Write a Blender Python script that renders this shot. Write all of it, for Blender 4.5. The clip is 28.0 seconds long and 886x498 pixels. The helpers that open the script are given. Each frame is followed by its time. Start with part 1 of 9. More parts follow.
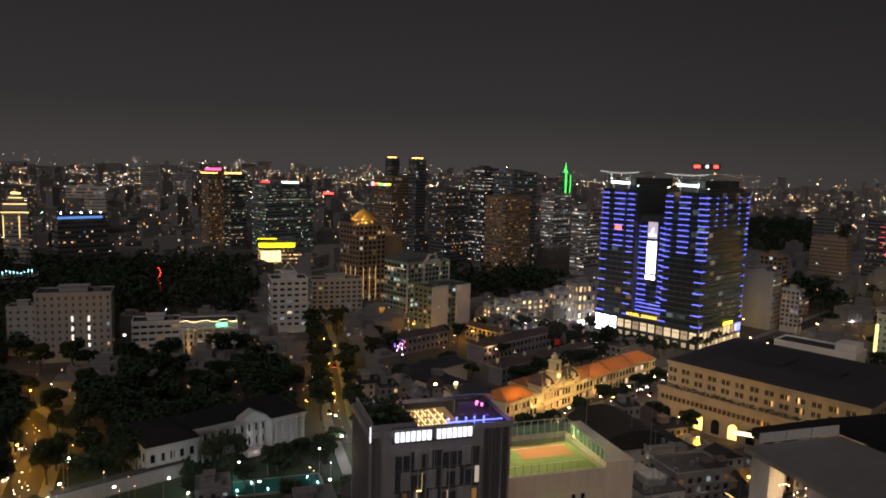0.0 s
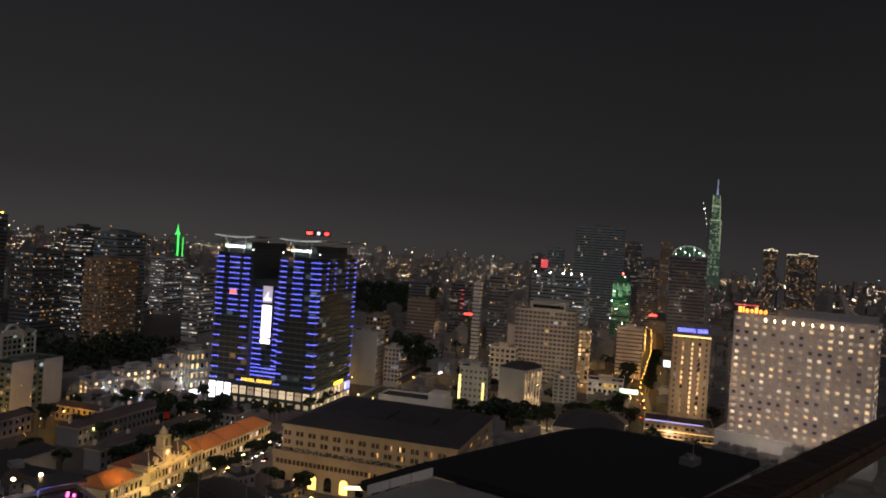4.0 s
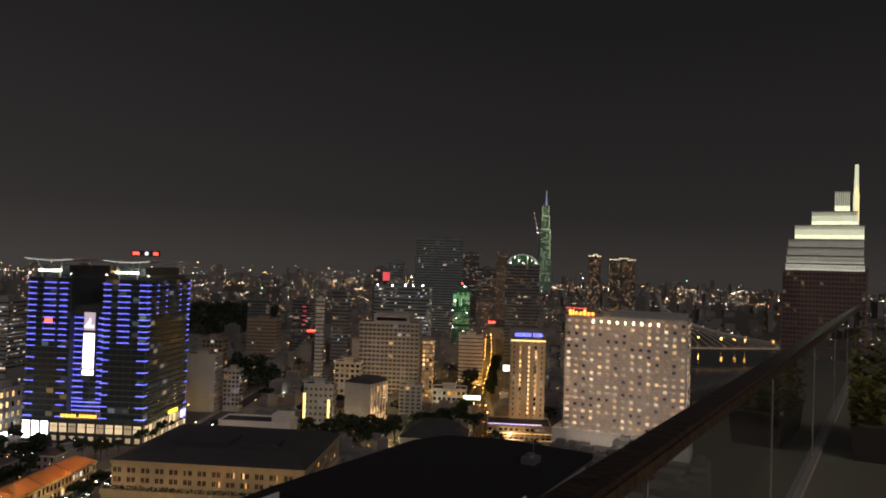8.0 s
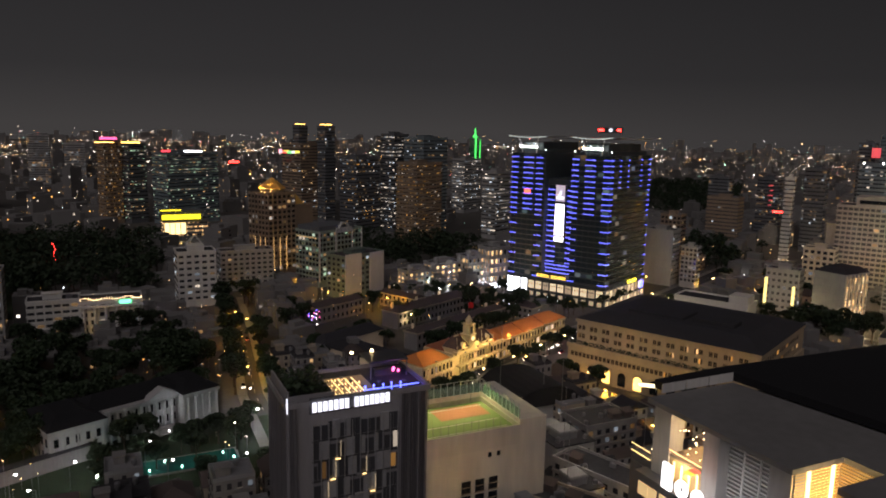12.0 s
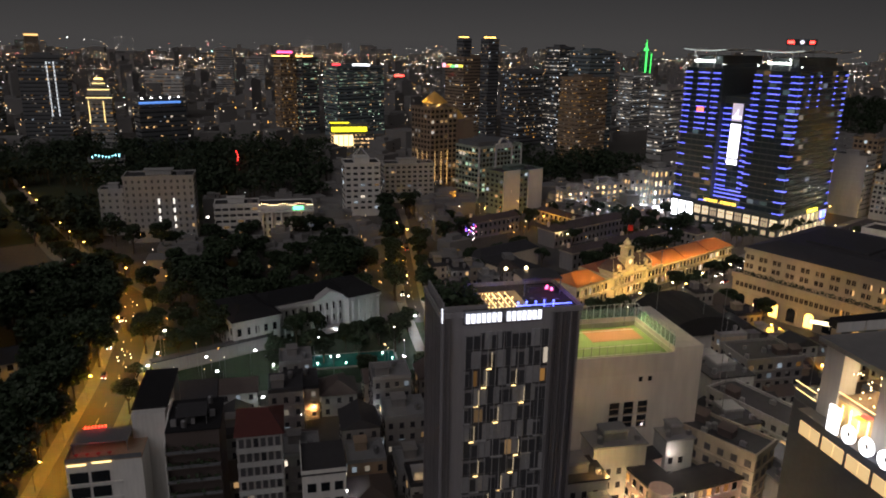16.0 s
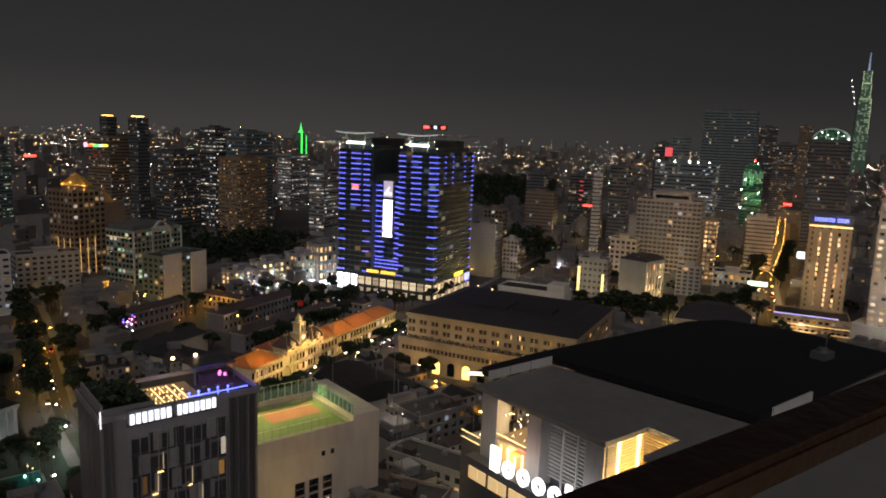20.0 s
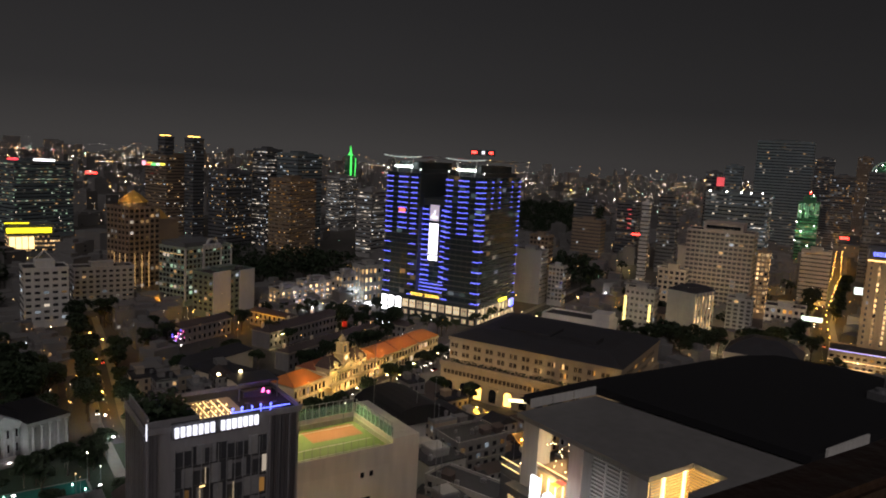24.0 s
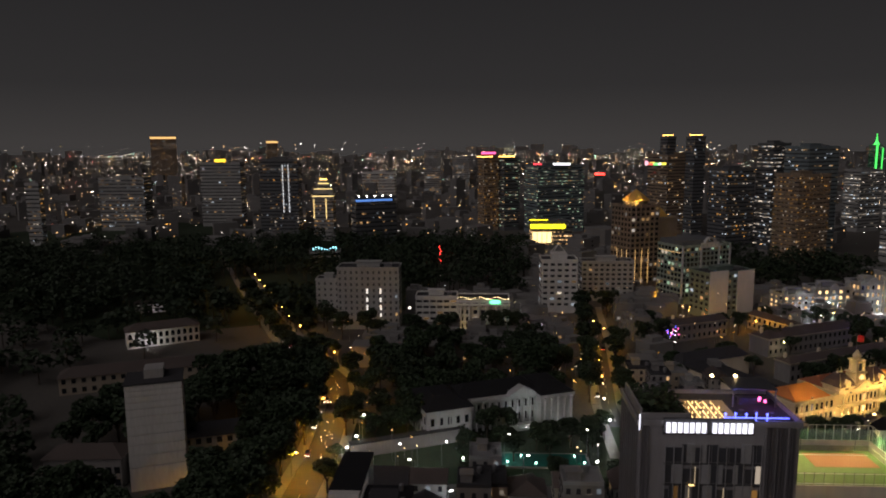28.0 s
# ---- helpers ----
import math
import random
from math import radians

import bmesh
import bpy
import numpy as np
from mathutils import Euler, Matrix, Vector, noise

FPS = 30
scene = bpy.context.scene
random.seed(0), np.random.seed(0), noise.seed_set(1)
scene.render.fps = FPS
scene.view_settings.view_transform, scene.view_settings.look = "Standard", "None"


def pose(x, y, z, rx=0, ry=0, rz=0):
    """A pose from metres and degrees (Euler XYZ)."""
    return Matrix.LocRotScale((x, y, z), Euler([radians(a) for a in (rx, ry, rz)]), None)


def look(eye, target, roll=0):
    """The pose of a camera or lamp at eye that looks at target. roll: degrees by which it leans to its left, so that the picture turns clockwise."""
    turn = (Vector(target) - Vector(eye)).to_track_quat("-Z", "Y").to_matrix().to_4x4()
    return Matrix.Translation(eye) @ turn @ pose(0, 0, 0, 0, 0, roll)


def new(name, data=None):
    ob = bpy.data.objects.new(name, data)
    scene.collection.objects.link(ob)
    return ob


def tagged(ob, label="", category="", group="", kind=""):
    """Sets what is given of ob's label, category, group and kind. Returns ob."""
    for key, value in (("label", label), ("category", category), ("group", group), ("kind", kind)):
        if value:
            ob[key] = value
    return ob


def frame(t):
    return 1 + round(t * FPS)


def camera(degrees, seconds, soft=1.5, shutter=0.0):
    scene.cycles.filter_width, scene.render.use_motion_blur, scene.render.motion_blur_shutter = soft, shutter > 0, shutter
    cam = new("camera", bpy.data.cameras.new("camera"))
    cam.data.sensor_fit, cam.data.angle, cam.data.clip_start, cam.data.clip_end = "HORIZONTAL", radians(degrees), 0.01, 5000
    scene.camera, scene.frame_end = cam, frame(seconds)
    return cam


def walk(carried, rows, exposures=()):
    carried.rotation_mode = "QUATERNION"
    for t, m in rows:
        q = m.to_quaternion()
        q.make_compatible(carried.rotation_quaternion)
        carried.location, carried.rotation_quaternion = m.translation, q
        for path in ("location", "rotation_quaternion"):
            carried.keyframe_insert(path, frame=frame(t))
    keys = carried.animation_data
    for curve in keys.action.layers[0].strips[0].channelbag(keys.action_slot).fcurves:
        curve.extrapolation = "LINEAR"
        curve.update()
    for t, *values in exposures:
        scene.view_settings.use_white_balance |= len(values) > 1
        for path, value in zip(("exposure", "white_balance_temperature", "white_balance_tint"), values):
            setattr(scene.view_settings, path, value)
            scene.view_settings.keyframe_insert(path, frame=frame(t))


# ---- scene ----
cam = camera(63.05, 28.0, soft=1.9)
PATH = (
    (0.0, pose(0, 0, 113, 83.10, -1.77, 0.98)),
    (0.5, pose(0, 0, 113, 83.12, -1.90, -2.71)),
    (1.0, pose(0, 0, 113, 83.07, -2.13, -5.72)),
    (1.5, pose(0, 0, 113, 83.17, -2.66, -8.65)),
    (2.0, pose(0, 0, 113, 83.79, -3.07, -11.99)),
    (2.5, pose(0, 0, 113, 84.87, -3.81, -16.01)),
    (3.0, pose(0, 0, 113, 86.50, -4.28, -20.68)),
    (3.5, pose(0, 0, 113, 88.21, -4.18, -25.20)),
    (4.0, pose(0, 0, 113, 89.66, -3.79, -28.80)),
    (4.5, pose(0, 0, 113, 90.71, -3.45, -31.27)),
    (6.5, pose(0, 0, 113, 92.14, -2.54, -39.23)),
    (7.0, pose(0, 0, 113, 92.15, -2.18, -41.06)),
    (7.5, pose(0, 0, 113, 91.95, -1.91, -41.88)),
    (8.0, pose(0, 0, 113, 91.36, -1.81, -41.33)),
    (8.5, pose(0, 0, 113, 90.40, -1.84, -39.06)),
    (9.0, pose(0, 0, 113, 89.11, -1.86, -35.15)),
    (9.5, pose(0, 0, 113, 87.58, -1.88, -29.96)),
    (10.0, pose(0, 0, 113, 86.16, -1.85, -22.98)),
    (10.5, pose(0, 0, 113, 84.85, -1.70, -17.36)),
    (11.0, pose(0, 0, 113, 84.01, -1.17, -13.40)),
    (11.5, pose(0, 0, 113.04, 82.71, -1.13, -9.90)),
    (12.0, pose(0, 0, 113.08, 80.62, -1.18, -6.09)),
    (12.5, pose(0, 0, 113.12, 78.12, -1.20, -1.89)),
    (13.0, pose(0, 0, 113.12, 75.53, -1.40, 2.10)),
    (13.5, pose(0, 0, 113.12, 73.56, -1.73, 4.58)),
    (15.5, pose(0, 0, 113.12, 72.67, -1.35, 7.00)),
    (16.0, pose(0, 0, 113.12, 73.82, -0.94, 6.57)),
    (16.5, pose(0, 0, 113.12, 75.22, -0.60, 5.31)),
    (17.0, pose(0, 0, 113.12, 76.53, -0.46, 2.92)),
    (17.5, pose(0, 0, 113.12, 77.61, -0.50, -0.56)),
    (18.0, pose(0, 0, 113.08, 78.38, -0.78, -4.81)),
    (18.5, pose(0, 0, 113.04, 78.92, -1.17, -9.17)),
    (19.0, pose(0, 0, 113, 79.45, -1.54, -13.18)),
    (19.5, pose(0, 0, 113, 80.03, -1.82, -16.59)),
    (20.0, pose(0, 0, 113, 80.70, -2.10, -19.60)),
    (20.5, pose(0, 0, 113, 81.39, -2.40, -22.07)),
    (22.5, pose(0, 0, 113, 82.85, -3.49, -24.24)),
    (23.0, pose(0, 0, 113, 82.82, -3.33, -22.54)),
    (23.5, pose(0, 0, 113, 82.79, -3.48, -19.69)),
    (24.0, pose(0, 0, 113, 82.46, -3.15, -15.84)),
    (24.5, pose(0, 0, 113, 81.93, -2.78, -11.06)),
    (25.0, pose(0, 0, 113, 81.23, -2.16, -5.90)),
    (25.5, pose(0, 0, 113, 80.63, -1.91, -0.69)),
    (26.0, pose(0, 0, 113, 80.20, -1.57, 4.16)),
    (26.5, pose(0, 0, 113, 80.10, -1.09, 8.63)),
    (27.0, pose(0, 0, 113, 80.30, -0.65, 13.03)),
    (27.5, pose(0, 0, 113, 80.75, -0.11, 17.47)),
    (28.0, pose(0, 0, 113, 81.36, 0.34, 22.09)),
)
walk(cam, PATH, ((0.0, 0.6, 6850, 17), (2.0, 0.5, 6850, 17), (4.0, 0.34, 6600, 17), (8.0, 0.48, 7100, 17), (10.0, 0.5, 6850, 17), (12.0, 0.52, 6600, 17), (16.0, 0.72, 6500, 14), (20.0, 0.5, 6650, 13), (24.0, 0.45, 6650, 15), (28.0, 0.42, 6700, 16)))

# ---- night sky: dim city glow, brighter towards the horizon ----
world = bpy.data.worlds.new("night_sky")
scene.world = world
world.use_nodes = True
wn, wl = world.node_tree.nodes, world.node_tree.links
wn.clear()
w_out = wn.new("ShaderNodeOutputWorld")
w_bg = wn.new("ShaderNodeBackground")
w_co = wn.new("ShaderNodeTexCoord")
w_sep = wn.new("ShaderNodeSeparateXYZ")
w_ramp = wn.new("ShaderNodeValToRGB")
w_ramp.color_ramp.elements[0].position, w_ramp.color_ramp.elements[0].color = 0.0, (0.033, 0.032, 0.031, 1)
w_ramp.color_ramp.elements[1].position, w_ramp.color_ramp.elements[1].color = 0.6, (0.0075, 0.0077, 0.0085, 1)
for w_at, w_col in ((0.07, (0.0205, 0.0203, 0.0205, 1)), (0.18, (0.0152, 0.0152, 0.0157, 1)), (0.32, (0.0103, 0.0105, 0.0113, 1))):
    w_ramp.color_ramp.elements.new(w_at).color = w_col
wl.new(w_co.outputs["Generated"], w_sep.inputs[0])
wl.new(w_sep.outputs["Z"], w_ramp.inputs[0])
wl.new(w_ramp.outputs[0], w_bg.inputs[0])
w_side = wn.new("ShaderNodeMapRange")
for i, v in ((1, 0.15), (2, 0.75), (3, 1.0), (4, 0.74)):
    w_side.inputs[i].default_value = v
wl.new(w_sep.outputs["X"], w_side.inputs[0])
wl.new(w_side.outputs[0], w_bg.inputs[1])
wl.new(w_bg.outputs[0], w_out.inputs[0])

# wide sun added as fill from behind the terrace, for the hazy night sky's glow
glow = new("night_glow", bpy.data.lights.new("night_glow", "SUN"))
glow.data.energy, glow.data.angle, glow.data.color = 0.385, radians(60), (1.0, 0.94, 0.93)
glow.matrix_world = look((-90, -260, 240), (0, 0, 0))

# ---- materials ----
def base_mat(name):
    m = bpy.data.materials.new(name)
    m.use_nodes = True
    n, l = m.node_tree.nodes, m.node_tree.links
    return m, n, l, n["Principled BSDF"]


def surface(name, color, rough=0.8, metal=0.0, grain=1.5, stain=0.12, vary=0.22, bump=0.15, streak=False):
    """Paint, stone, plaster, metal: colour with stains and grain, each object a little different."""
    m, n, l, p = base_mat(name)
    co = n.new("ShaderNodeTexCoord")
    mp = n.new("ShaderNodeMapping")
    mp.inputs["Scale"].default_value = (1, 1, 0.15 if streak else 1)
    l.new(co.outputs["Object"], mp.inputs[0])
    a, b = n.new("ShaderNodeTexNoise"), n.new("ShaderNodeTexNoise")
    a.inputs["Scale"].default_value, a.inputs["Detail"].default_value = stain, 6
    b.inputs["Scale"].default_value, b.inputs["Detail"].default_value = grain, 4
    l.new(mp.outputs[0], a.inputs["Vector"])
    l.new(mp.outputs[0], b.inputs["Vector"])
    mx = n.new("ShaderNodeMath")
    mx.operation = "ADD"
    l.new(a.outputs[0], mx.inputs[0])
    l.new(b.outputs[0], mx.inputs[1])
    info = n.new("ShaderNodeObjectInfo")
    mr = n.new("ShaderNodeMath")
    mr.operation = "MULTIPLY_ADD"
    mr.inputs[1].default_value = 0.35
    l.new(info.outputs["Random"], mr.inputs[0])
    l.new(mx.outputs[0], mr.inputs[2])
    rg = n.new("ShaderNodeMapRange")
    rg.inputs[1].default_value, rg.inputs[2].default_value = 0.6, 1.75
    rg.inputs[3].default_value, rg.inputs[4].default_value = 1 - vary, 1 + vary
    l.new(mr.outputs[0], rg.inputs[0])
    sc = n.new("ShaderNodeVectorMath")
    sc.operation = "SCALE"
    sc.inputs[0].default_value = color
    l.new(rg.outputs[0], sc.inputs["Scale"])
    l.new(sc.outputs[0], p.inputs["Base Color"])
    p.inputs["Roughness"].default_value, p.inputs["Metallic"].default_value = rough, metal
    if bump:
        bp = n.new("ShaderNodeBump")
        bp.inputs["Strength"].default_value, bp.inputs["Distance"].default_value = bump, 0.08
        l.new(b.outputs[0], bp.inputs["Height"])
        l.new(bp.outputs[0], p.inputs["Normal"])
    return m


def lamp(name, color, strength):
    m, n, l, p = base_mat(name)
    p.inputs["Base Color"].default_value = (*[0.5 + 0.5 * c for c in color], 1)
    p.inputs["Emission Color"].default_value = (*color, 1)
    p.inputs["Emission Strength"].default_value = strength
    return m


def windows(name, lit, colors, strength, glass=(0.012, 0.014, 0.017), rough=0.12, spread=1.0, rows=0.0):
    """Panes: dark glass, of which a share is lit from within, each in its own tint and brightness."""
    m, n, l, p = base_mat(name)
    p.inputs["Base Color"].default_value = (*glass, 1)
    p.inputs["Roughness"].default_value = rough
    geo, info = n.new("ShaderNodeNewGeometry"), n.new("ShaderNodeObjectInfo")
    cb = n.new("ShaderNodeCombineXYZ")
    l.new(geo.outputs["Random Per Island"], cb.inputs[0])
    l.new(info.outputs["Random"], cb.inputs[1])
    wh = n.new("ShaderNodeTexWhiteNoise")
    wh.noise_dimensions = "3D"
    l.new(cb.outputs[0], wh.inputs["Vector"])
    sep = n.new("ShaderNodeSeparateXYZ")
    l.new(wh.outputs["Color"], sep.inputs[0])
    cmp = n.new("ShaderNodeMath")
    cmp.operation = "LESS_THAN"
    cmp.inputs[1].default_value = lit
    l.new(sep.outputs[0], cmp.inputs[0])
    if rows:
        # whole floors are busier or darker than others
        co, zs, fl = n.new("ShaderNodeTexCoord"), n.new("ShaderNodeSeparateXYZ"), n.new("ShaderNodeMath")
        l.new(co.outputs["Object"], zs.inputs[0])
        fl.operation = "SNAP"
        fl.inputs[1].default_value = rows
        l.new(zs.outputs["Z"], fl.inputs[0])
        rc, rw = n.new("ShaderNodeCombineXYZ"), n.new("ShaderNodeTexWhiteNoise")
        l.new(fl.outputs[0], rc.inputs[0])
        l.new(info.outputs["Random"], rc.inputs[1])
        l.new(rc.outputs[0], rw.inputs["Vector"])
        sq, share = n.new("ShaderNodeMath"), n.new("ShaderNodeMath")
        sq.operation, sq.inputs[1].default_value = "POWER", 3.0
        share.operation, share.inputs[1].default_value, share.inputs[2].default_value = "MULTIPLY_ADD", lit * 3.2, lit * 0.25
        l.new(rw.outputs["Value"], sq.inputs[0])
        l.new(sq.outputs[0], share.inputs[0])
        l.new(share.outputs[0], cmp.inputs[1])
    ramp = n.new("ShaderNodeValToRGB")
    ramp.color_ramp.interpolation = "CONSTANT"
    el = ramp.color_ramp.elements
    el[0].color = (*colors[0], 1)
    el[1].position, el[1].color = 1 / len(colors) if len(colors) > 1 else 1.0, (*colors[min(1, len(colors) - 1)], 1)
    for i, c in enumerate(colors[2:], 2):
        e = el.new(i / len(colors))
        e.color = (*c, 1)
    l.new(sep.outputs[1], ramp.inputs[0])
    l.new(ramp.outputs[0], p.inputs["Emission Color"])
    pw = n.new("ShaderNodeMath")
    pw.operation = "POWER"
    pw.inputs[1].default_value = 1.0 + spread
    l.new(sep.outputs[2], pw.inputs[0])
    ad = n.new("ShaderNodeMath")
    ad.operation = "MULTIPLY_ADD"
    ad.inputs[1].default_value, ad.inputs[2].default_value = strength, strength * 0.12
    l.new(pw.outputs[0], ad.inputs[0])
    mu = n.new("ShaderNodeMath")
    mu.operation = "MULTIPLY"
    l.new(ad.outputs[0], mu.inputs[0])
    l.new(cmp.outputs[0], mu.inputs[1])
    l.new(mu.outputs[0], p.inputs["Emission Strength"])
    return m


PALE = (1, 0.93, 0.82)
WARM, GOLD, COOL, WHITE = (1, 0.6, 0.25), (1, 0.48, 0.1), (0.75, 0.9, 1), (1, 0.86, 0.66)
m_white = surface("white_plaster", (0.62, 0.61, 0.58), streak=True)
m_grey = surface("grey_render", (0.36, 0.36, 0.35), streak=True)
m_dark = surface("dark_cladding", (0.13, 0.137, 0.145), 0.6, streak=True)
m_cream = surface("cream_plaster", (0.70, 0.60, 0.45), streak=True)
m_brown = surface("brown_stone", (0.32, 0.24, 0.17), streak=True)
m_concrete = surface("concrete", (0.33, 0.32, 0.31), streak=True)
m_roofdark = surface("bitumen_roof", (0.036, 0.035, 0.039), 0.85, grain=0.8)
m_roofgrey = surface("grey_roof_sheet", (0.22, 0.22, 0.225), 0.55, grain=2.0)
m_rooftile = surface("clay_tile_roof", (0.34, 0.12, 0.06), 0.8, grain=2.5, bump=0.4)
# clay tile once more, with the floodlit orange put into the colour
m_tilelit = surface("lit_clay_tile", (0.55, 0.19, 0.05), 0.75, grain=3.0, bump=0.4)
m_asphalt = surface("asphalt", (0.05, 0.05, 0.052), 0.8, grain=1.0)
m_ground = surface("city_ground", (0.085, 0.078, 0.07), 0.9, grain=0.4, stain=0.02)
m_pave = surface("pavement_slabs", (0.2, 0.19, 0.175), 0.85, grain=0.7)
m_grass = surface("lawn", (0.017, 0.032, 0.011), 0.95, grain=1.2, vary=0.4)
m_leaf = surface("leaves", (0.02, 0.038, 0.014), 0.7, grain=0.7, stain=0.2, vary=0.5, bump=0)
m_bark = surface("bark", (0.07, 0.055, 0.04), 0.9, grain=3)
m_steel = surface("painted_steel", (0.25, 0.25, 0.26), 0.4, 0.6)
m_rail = surface("dark_bronze_rail", (0.035, 0.02, 0.015), 0.32, 0.5, grain=12, stain=2)
m_glass_dark = surface("tinted_glass", (0.012, 0.015, 0.018), 0.08, 0.0, vary=0.3, bump=0)
w_few = windows("panes_few_lit", 0.12, (WARM, WHITE, COOL, WARM), 0.65, glass=(0.035, 0.036, 0.04), spread=2.6, rows=3.7)
w_some = windows("panes_some_lit", 0.22, (WARM, WHITE, COOL, GOLD), 0.5, glass=(0.03, 0.03, 0.035), spread=3.0, rows=3.7)
w_gold = windows("panes_gold_lit", 0.4, (GOLD, WARM, GOLD, WHITE), 0.32, spread=2.5)
w_green = windows("panes_greenish_lit", 0.3, ((0.62, 1, 0.66), WHITE, (0.75, 1, 0.72), WARM), 0.45, spread=2, rows=3.7)
w_rooms = windows("hotel_room_panes", 0.78, ((1, 0.68, 0.34), (1, 0.76, 0.45), (1, 0.66, 0.3), (1, 0.8, 0.52)), 0.68, glass=(0.05, 0.045, 0.045), spread=0.7)
w_hotel = windows("hotel_panes", 0.8, (WARM, (1, 0.7, 0.36), WARM, WARM), 1.15, spread=0.8)
w_none = windows("panes_dark", 0.03, (WARM, COOL), 0.5, glass=(0.07, 0.07, 0.075), rough=0.4)
w_cool = windows("panes_cool_lit", 0.45, (WHITE, WHITE, COOL, PALE), 0.75, spread=2.2, rows=3.7)
e_white, e_warm, e_gold = lamp("lamp_white", (1, 0.96, 0.9), 9), lamp("lamp_warm", (1, 0.72, 0.36), 9), lamp("lamp_gold", (1, 0.52, 0.1), 5)
e_sodium = lamp("lamp_sodium", (1, 0.5, 0.1), 14)
e_red, e_blue = lamp("lamp_red", (1, 0.03, 0.02), 6), lamp("lamp_blue", (0.05, 0.08, 1), 5)
e_yellow, e_pink = lamp("lamp_yellow", (1, 0.8, 0.02), 3), lamp("lamp_pink", (1, 0.1, 0.35), 3)
e_sign = lamp("sign_white", (0.85, 0.88, 1), 1.05)
m_oldwall, m_oldcream = surface("weathered_wall", (0.2, 0.19, 0.185), streak=True), surface("weathered_cream_wall", (0.33, 0.28, 0.22), streak=True)
m_arch = surface("green_grey_stone", (0.30, 0.36, 0.30), 0.6)
m_greennet_lit = surface("greenlit_net_wall", (0.08, 0.26, 0.14), 0.9)

# ---- mesh tools ----
class Geo:
    """Vertices and faces of one mesh, put together from simple solids."""

    def __init__(self):
        self.v, self.f = [], []

    def add(self, verts, faces):
        k = len(self.v)
        self.v += verts
        self.f += [tuple(i + k for i in q) for q in faces]
        return self

    def box(self, x0, x1, y0, y1, z0, z1):
        v = [(x, y, z) for z in (z0, z1) for x, y in ((x0, y0), (x1, y0), (x1, y1), (x0, y1))]
        return self.add(v, [(3, 2, 1, 0), (4, 5, 6, 7), (0, 1, 5, 4), (1, 2, 6, 5), (2, 3, 7, 6), (3, 0, 4, 7)])

    def frustum(self, x0, x1, y0, y1, z0, z1, ix, iy):
        """A box whose top is drawn in by ix and iy on each side."""
        v = [(x0, y0, z0), (x1, y0, z0), (x1, y1, z0), (x0, y1, z0),
             (x0 + ix, y0 + iy, z1), (x1 - ix, y0 + iy, z1), (x1 - ix, y1 - iy, z1), (x0 + ix, y1 - iy, z1)]
        return self.add(v, [(3, 2, 1, 0), (4, 5, 6, 7), (0, 1, 5, 4), (1, 2, 6, 5), (2, 3, 7, 6), (3, 0, 4, 7)])

    def tube(self, x, y, z0, z1, r0, r1=None, n=10):
        r1 = r0 if r1 is None else r1
        v = [(x + r * math.cos(6.28319 * i / n), y + r * math.sin(6.28319 * i / n), z) for z, r in ((z0, r0), (z1, r1)) for i in range(n)]
        f = [(i, (i + 1) % n, n + (i + 1) % n, n + i) for i in range(n)]
        return self.add(v, f + [tuple(range(n - 1, -1, -1)), tuple(range(n, 2 * n))])

    def rings(self, x, y, rows, n=12):
        """A turned body: rows of (z, radius)."""
        v = [(x + r * math.cos(6.28319 * i / n), y + r * math.sin(6.28319 * i / n), z) for z, r in rows for i in range(n)]
        f = [(k * n + i, k * n + (i + 1) % n, (k + 1) * n + (i + 1) % n, (k + 1) * n + i) for k in range(len(rows) - 1) for i in range(n)]
        return self.add(v, f + [tuple(range(n - 1, -1, -1)), tuple(range((len(rows) - 1) * n, len(rows) * n))])

    def beam(self, a, b, w, h=None):
        """A square bar from a to b."""
        a, b, h = Vector(a), Vector(b), h or w
        way = (b - a).normalized()
        side = way.cross(Vector((0, 0, 1)))
        side = Vector((1, 0, 0)) if side.length < 1e-4 else side.normalized()
        up = side.cross(way)
        v = [tuple(p + side * (s * w / 2) + up * (t * h / 2)) for p in (a, b) for s, t in ((-1, -1), (1, -1), (1, 1), (-1, 1))]
        return self.add(v, [(3, 2, 1, 0), (4, 5, 6, 7), (0, 1, 5, 4), (1, 2, 6, 5), (2, 3, 7, 6), (3, 0, 4, 7)])

    def prism(self, pts, z0, z1):
        n = len(pts)
        v = [(x, y, z) for z in (z0, z1) for x, y in pts]
        f = [(i, (i + 1) % n, n + (i + 1) % n, n + i) for i in range(n)]
        return self.add(v, f + [tuple(range(n - 1, -1, -1)), tuple(range(n, 2 * n))])

    def shell(self, rows, notch=None):
        """One closed body from stacked outlines: rows of (z, half width, half depth); notch(hw, hd) may give a richer outline."""
        ring = notch or (lambda a, b: [(-a, -b), (a, -b), (a, b), (-a, b)])
        outs = [ring(a, b) for _, a, b in rows]
        n = len(outs[0])
        v = [(x, y, z) for (z, _, _), o in zip(rows, outs) for x, y in o]
        f = [(k * n + i, k * n + (i + 1) % n, (k + 1) * n + (i + 1) % n, (k + 1) * n + i) for k in range(len(rows) - 1) for i in range(n)]
        return self.add(v, f + [tuple(range(n - 1, -1, -1)), tuple(range((len(rows) - 1) * n, len(rows) * n))])

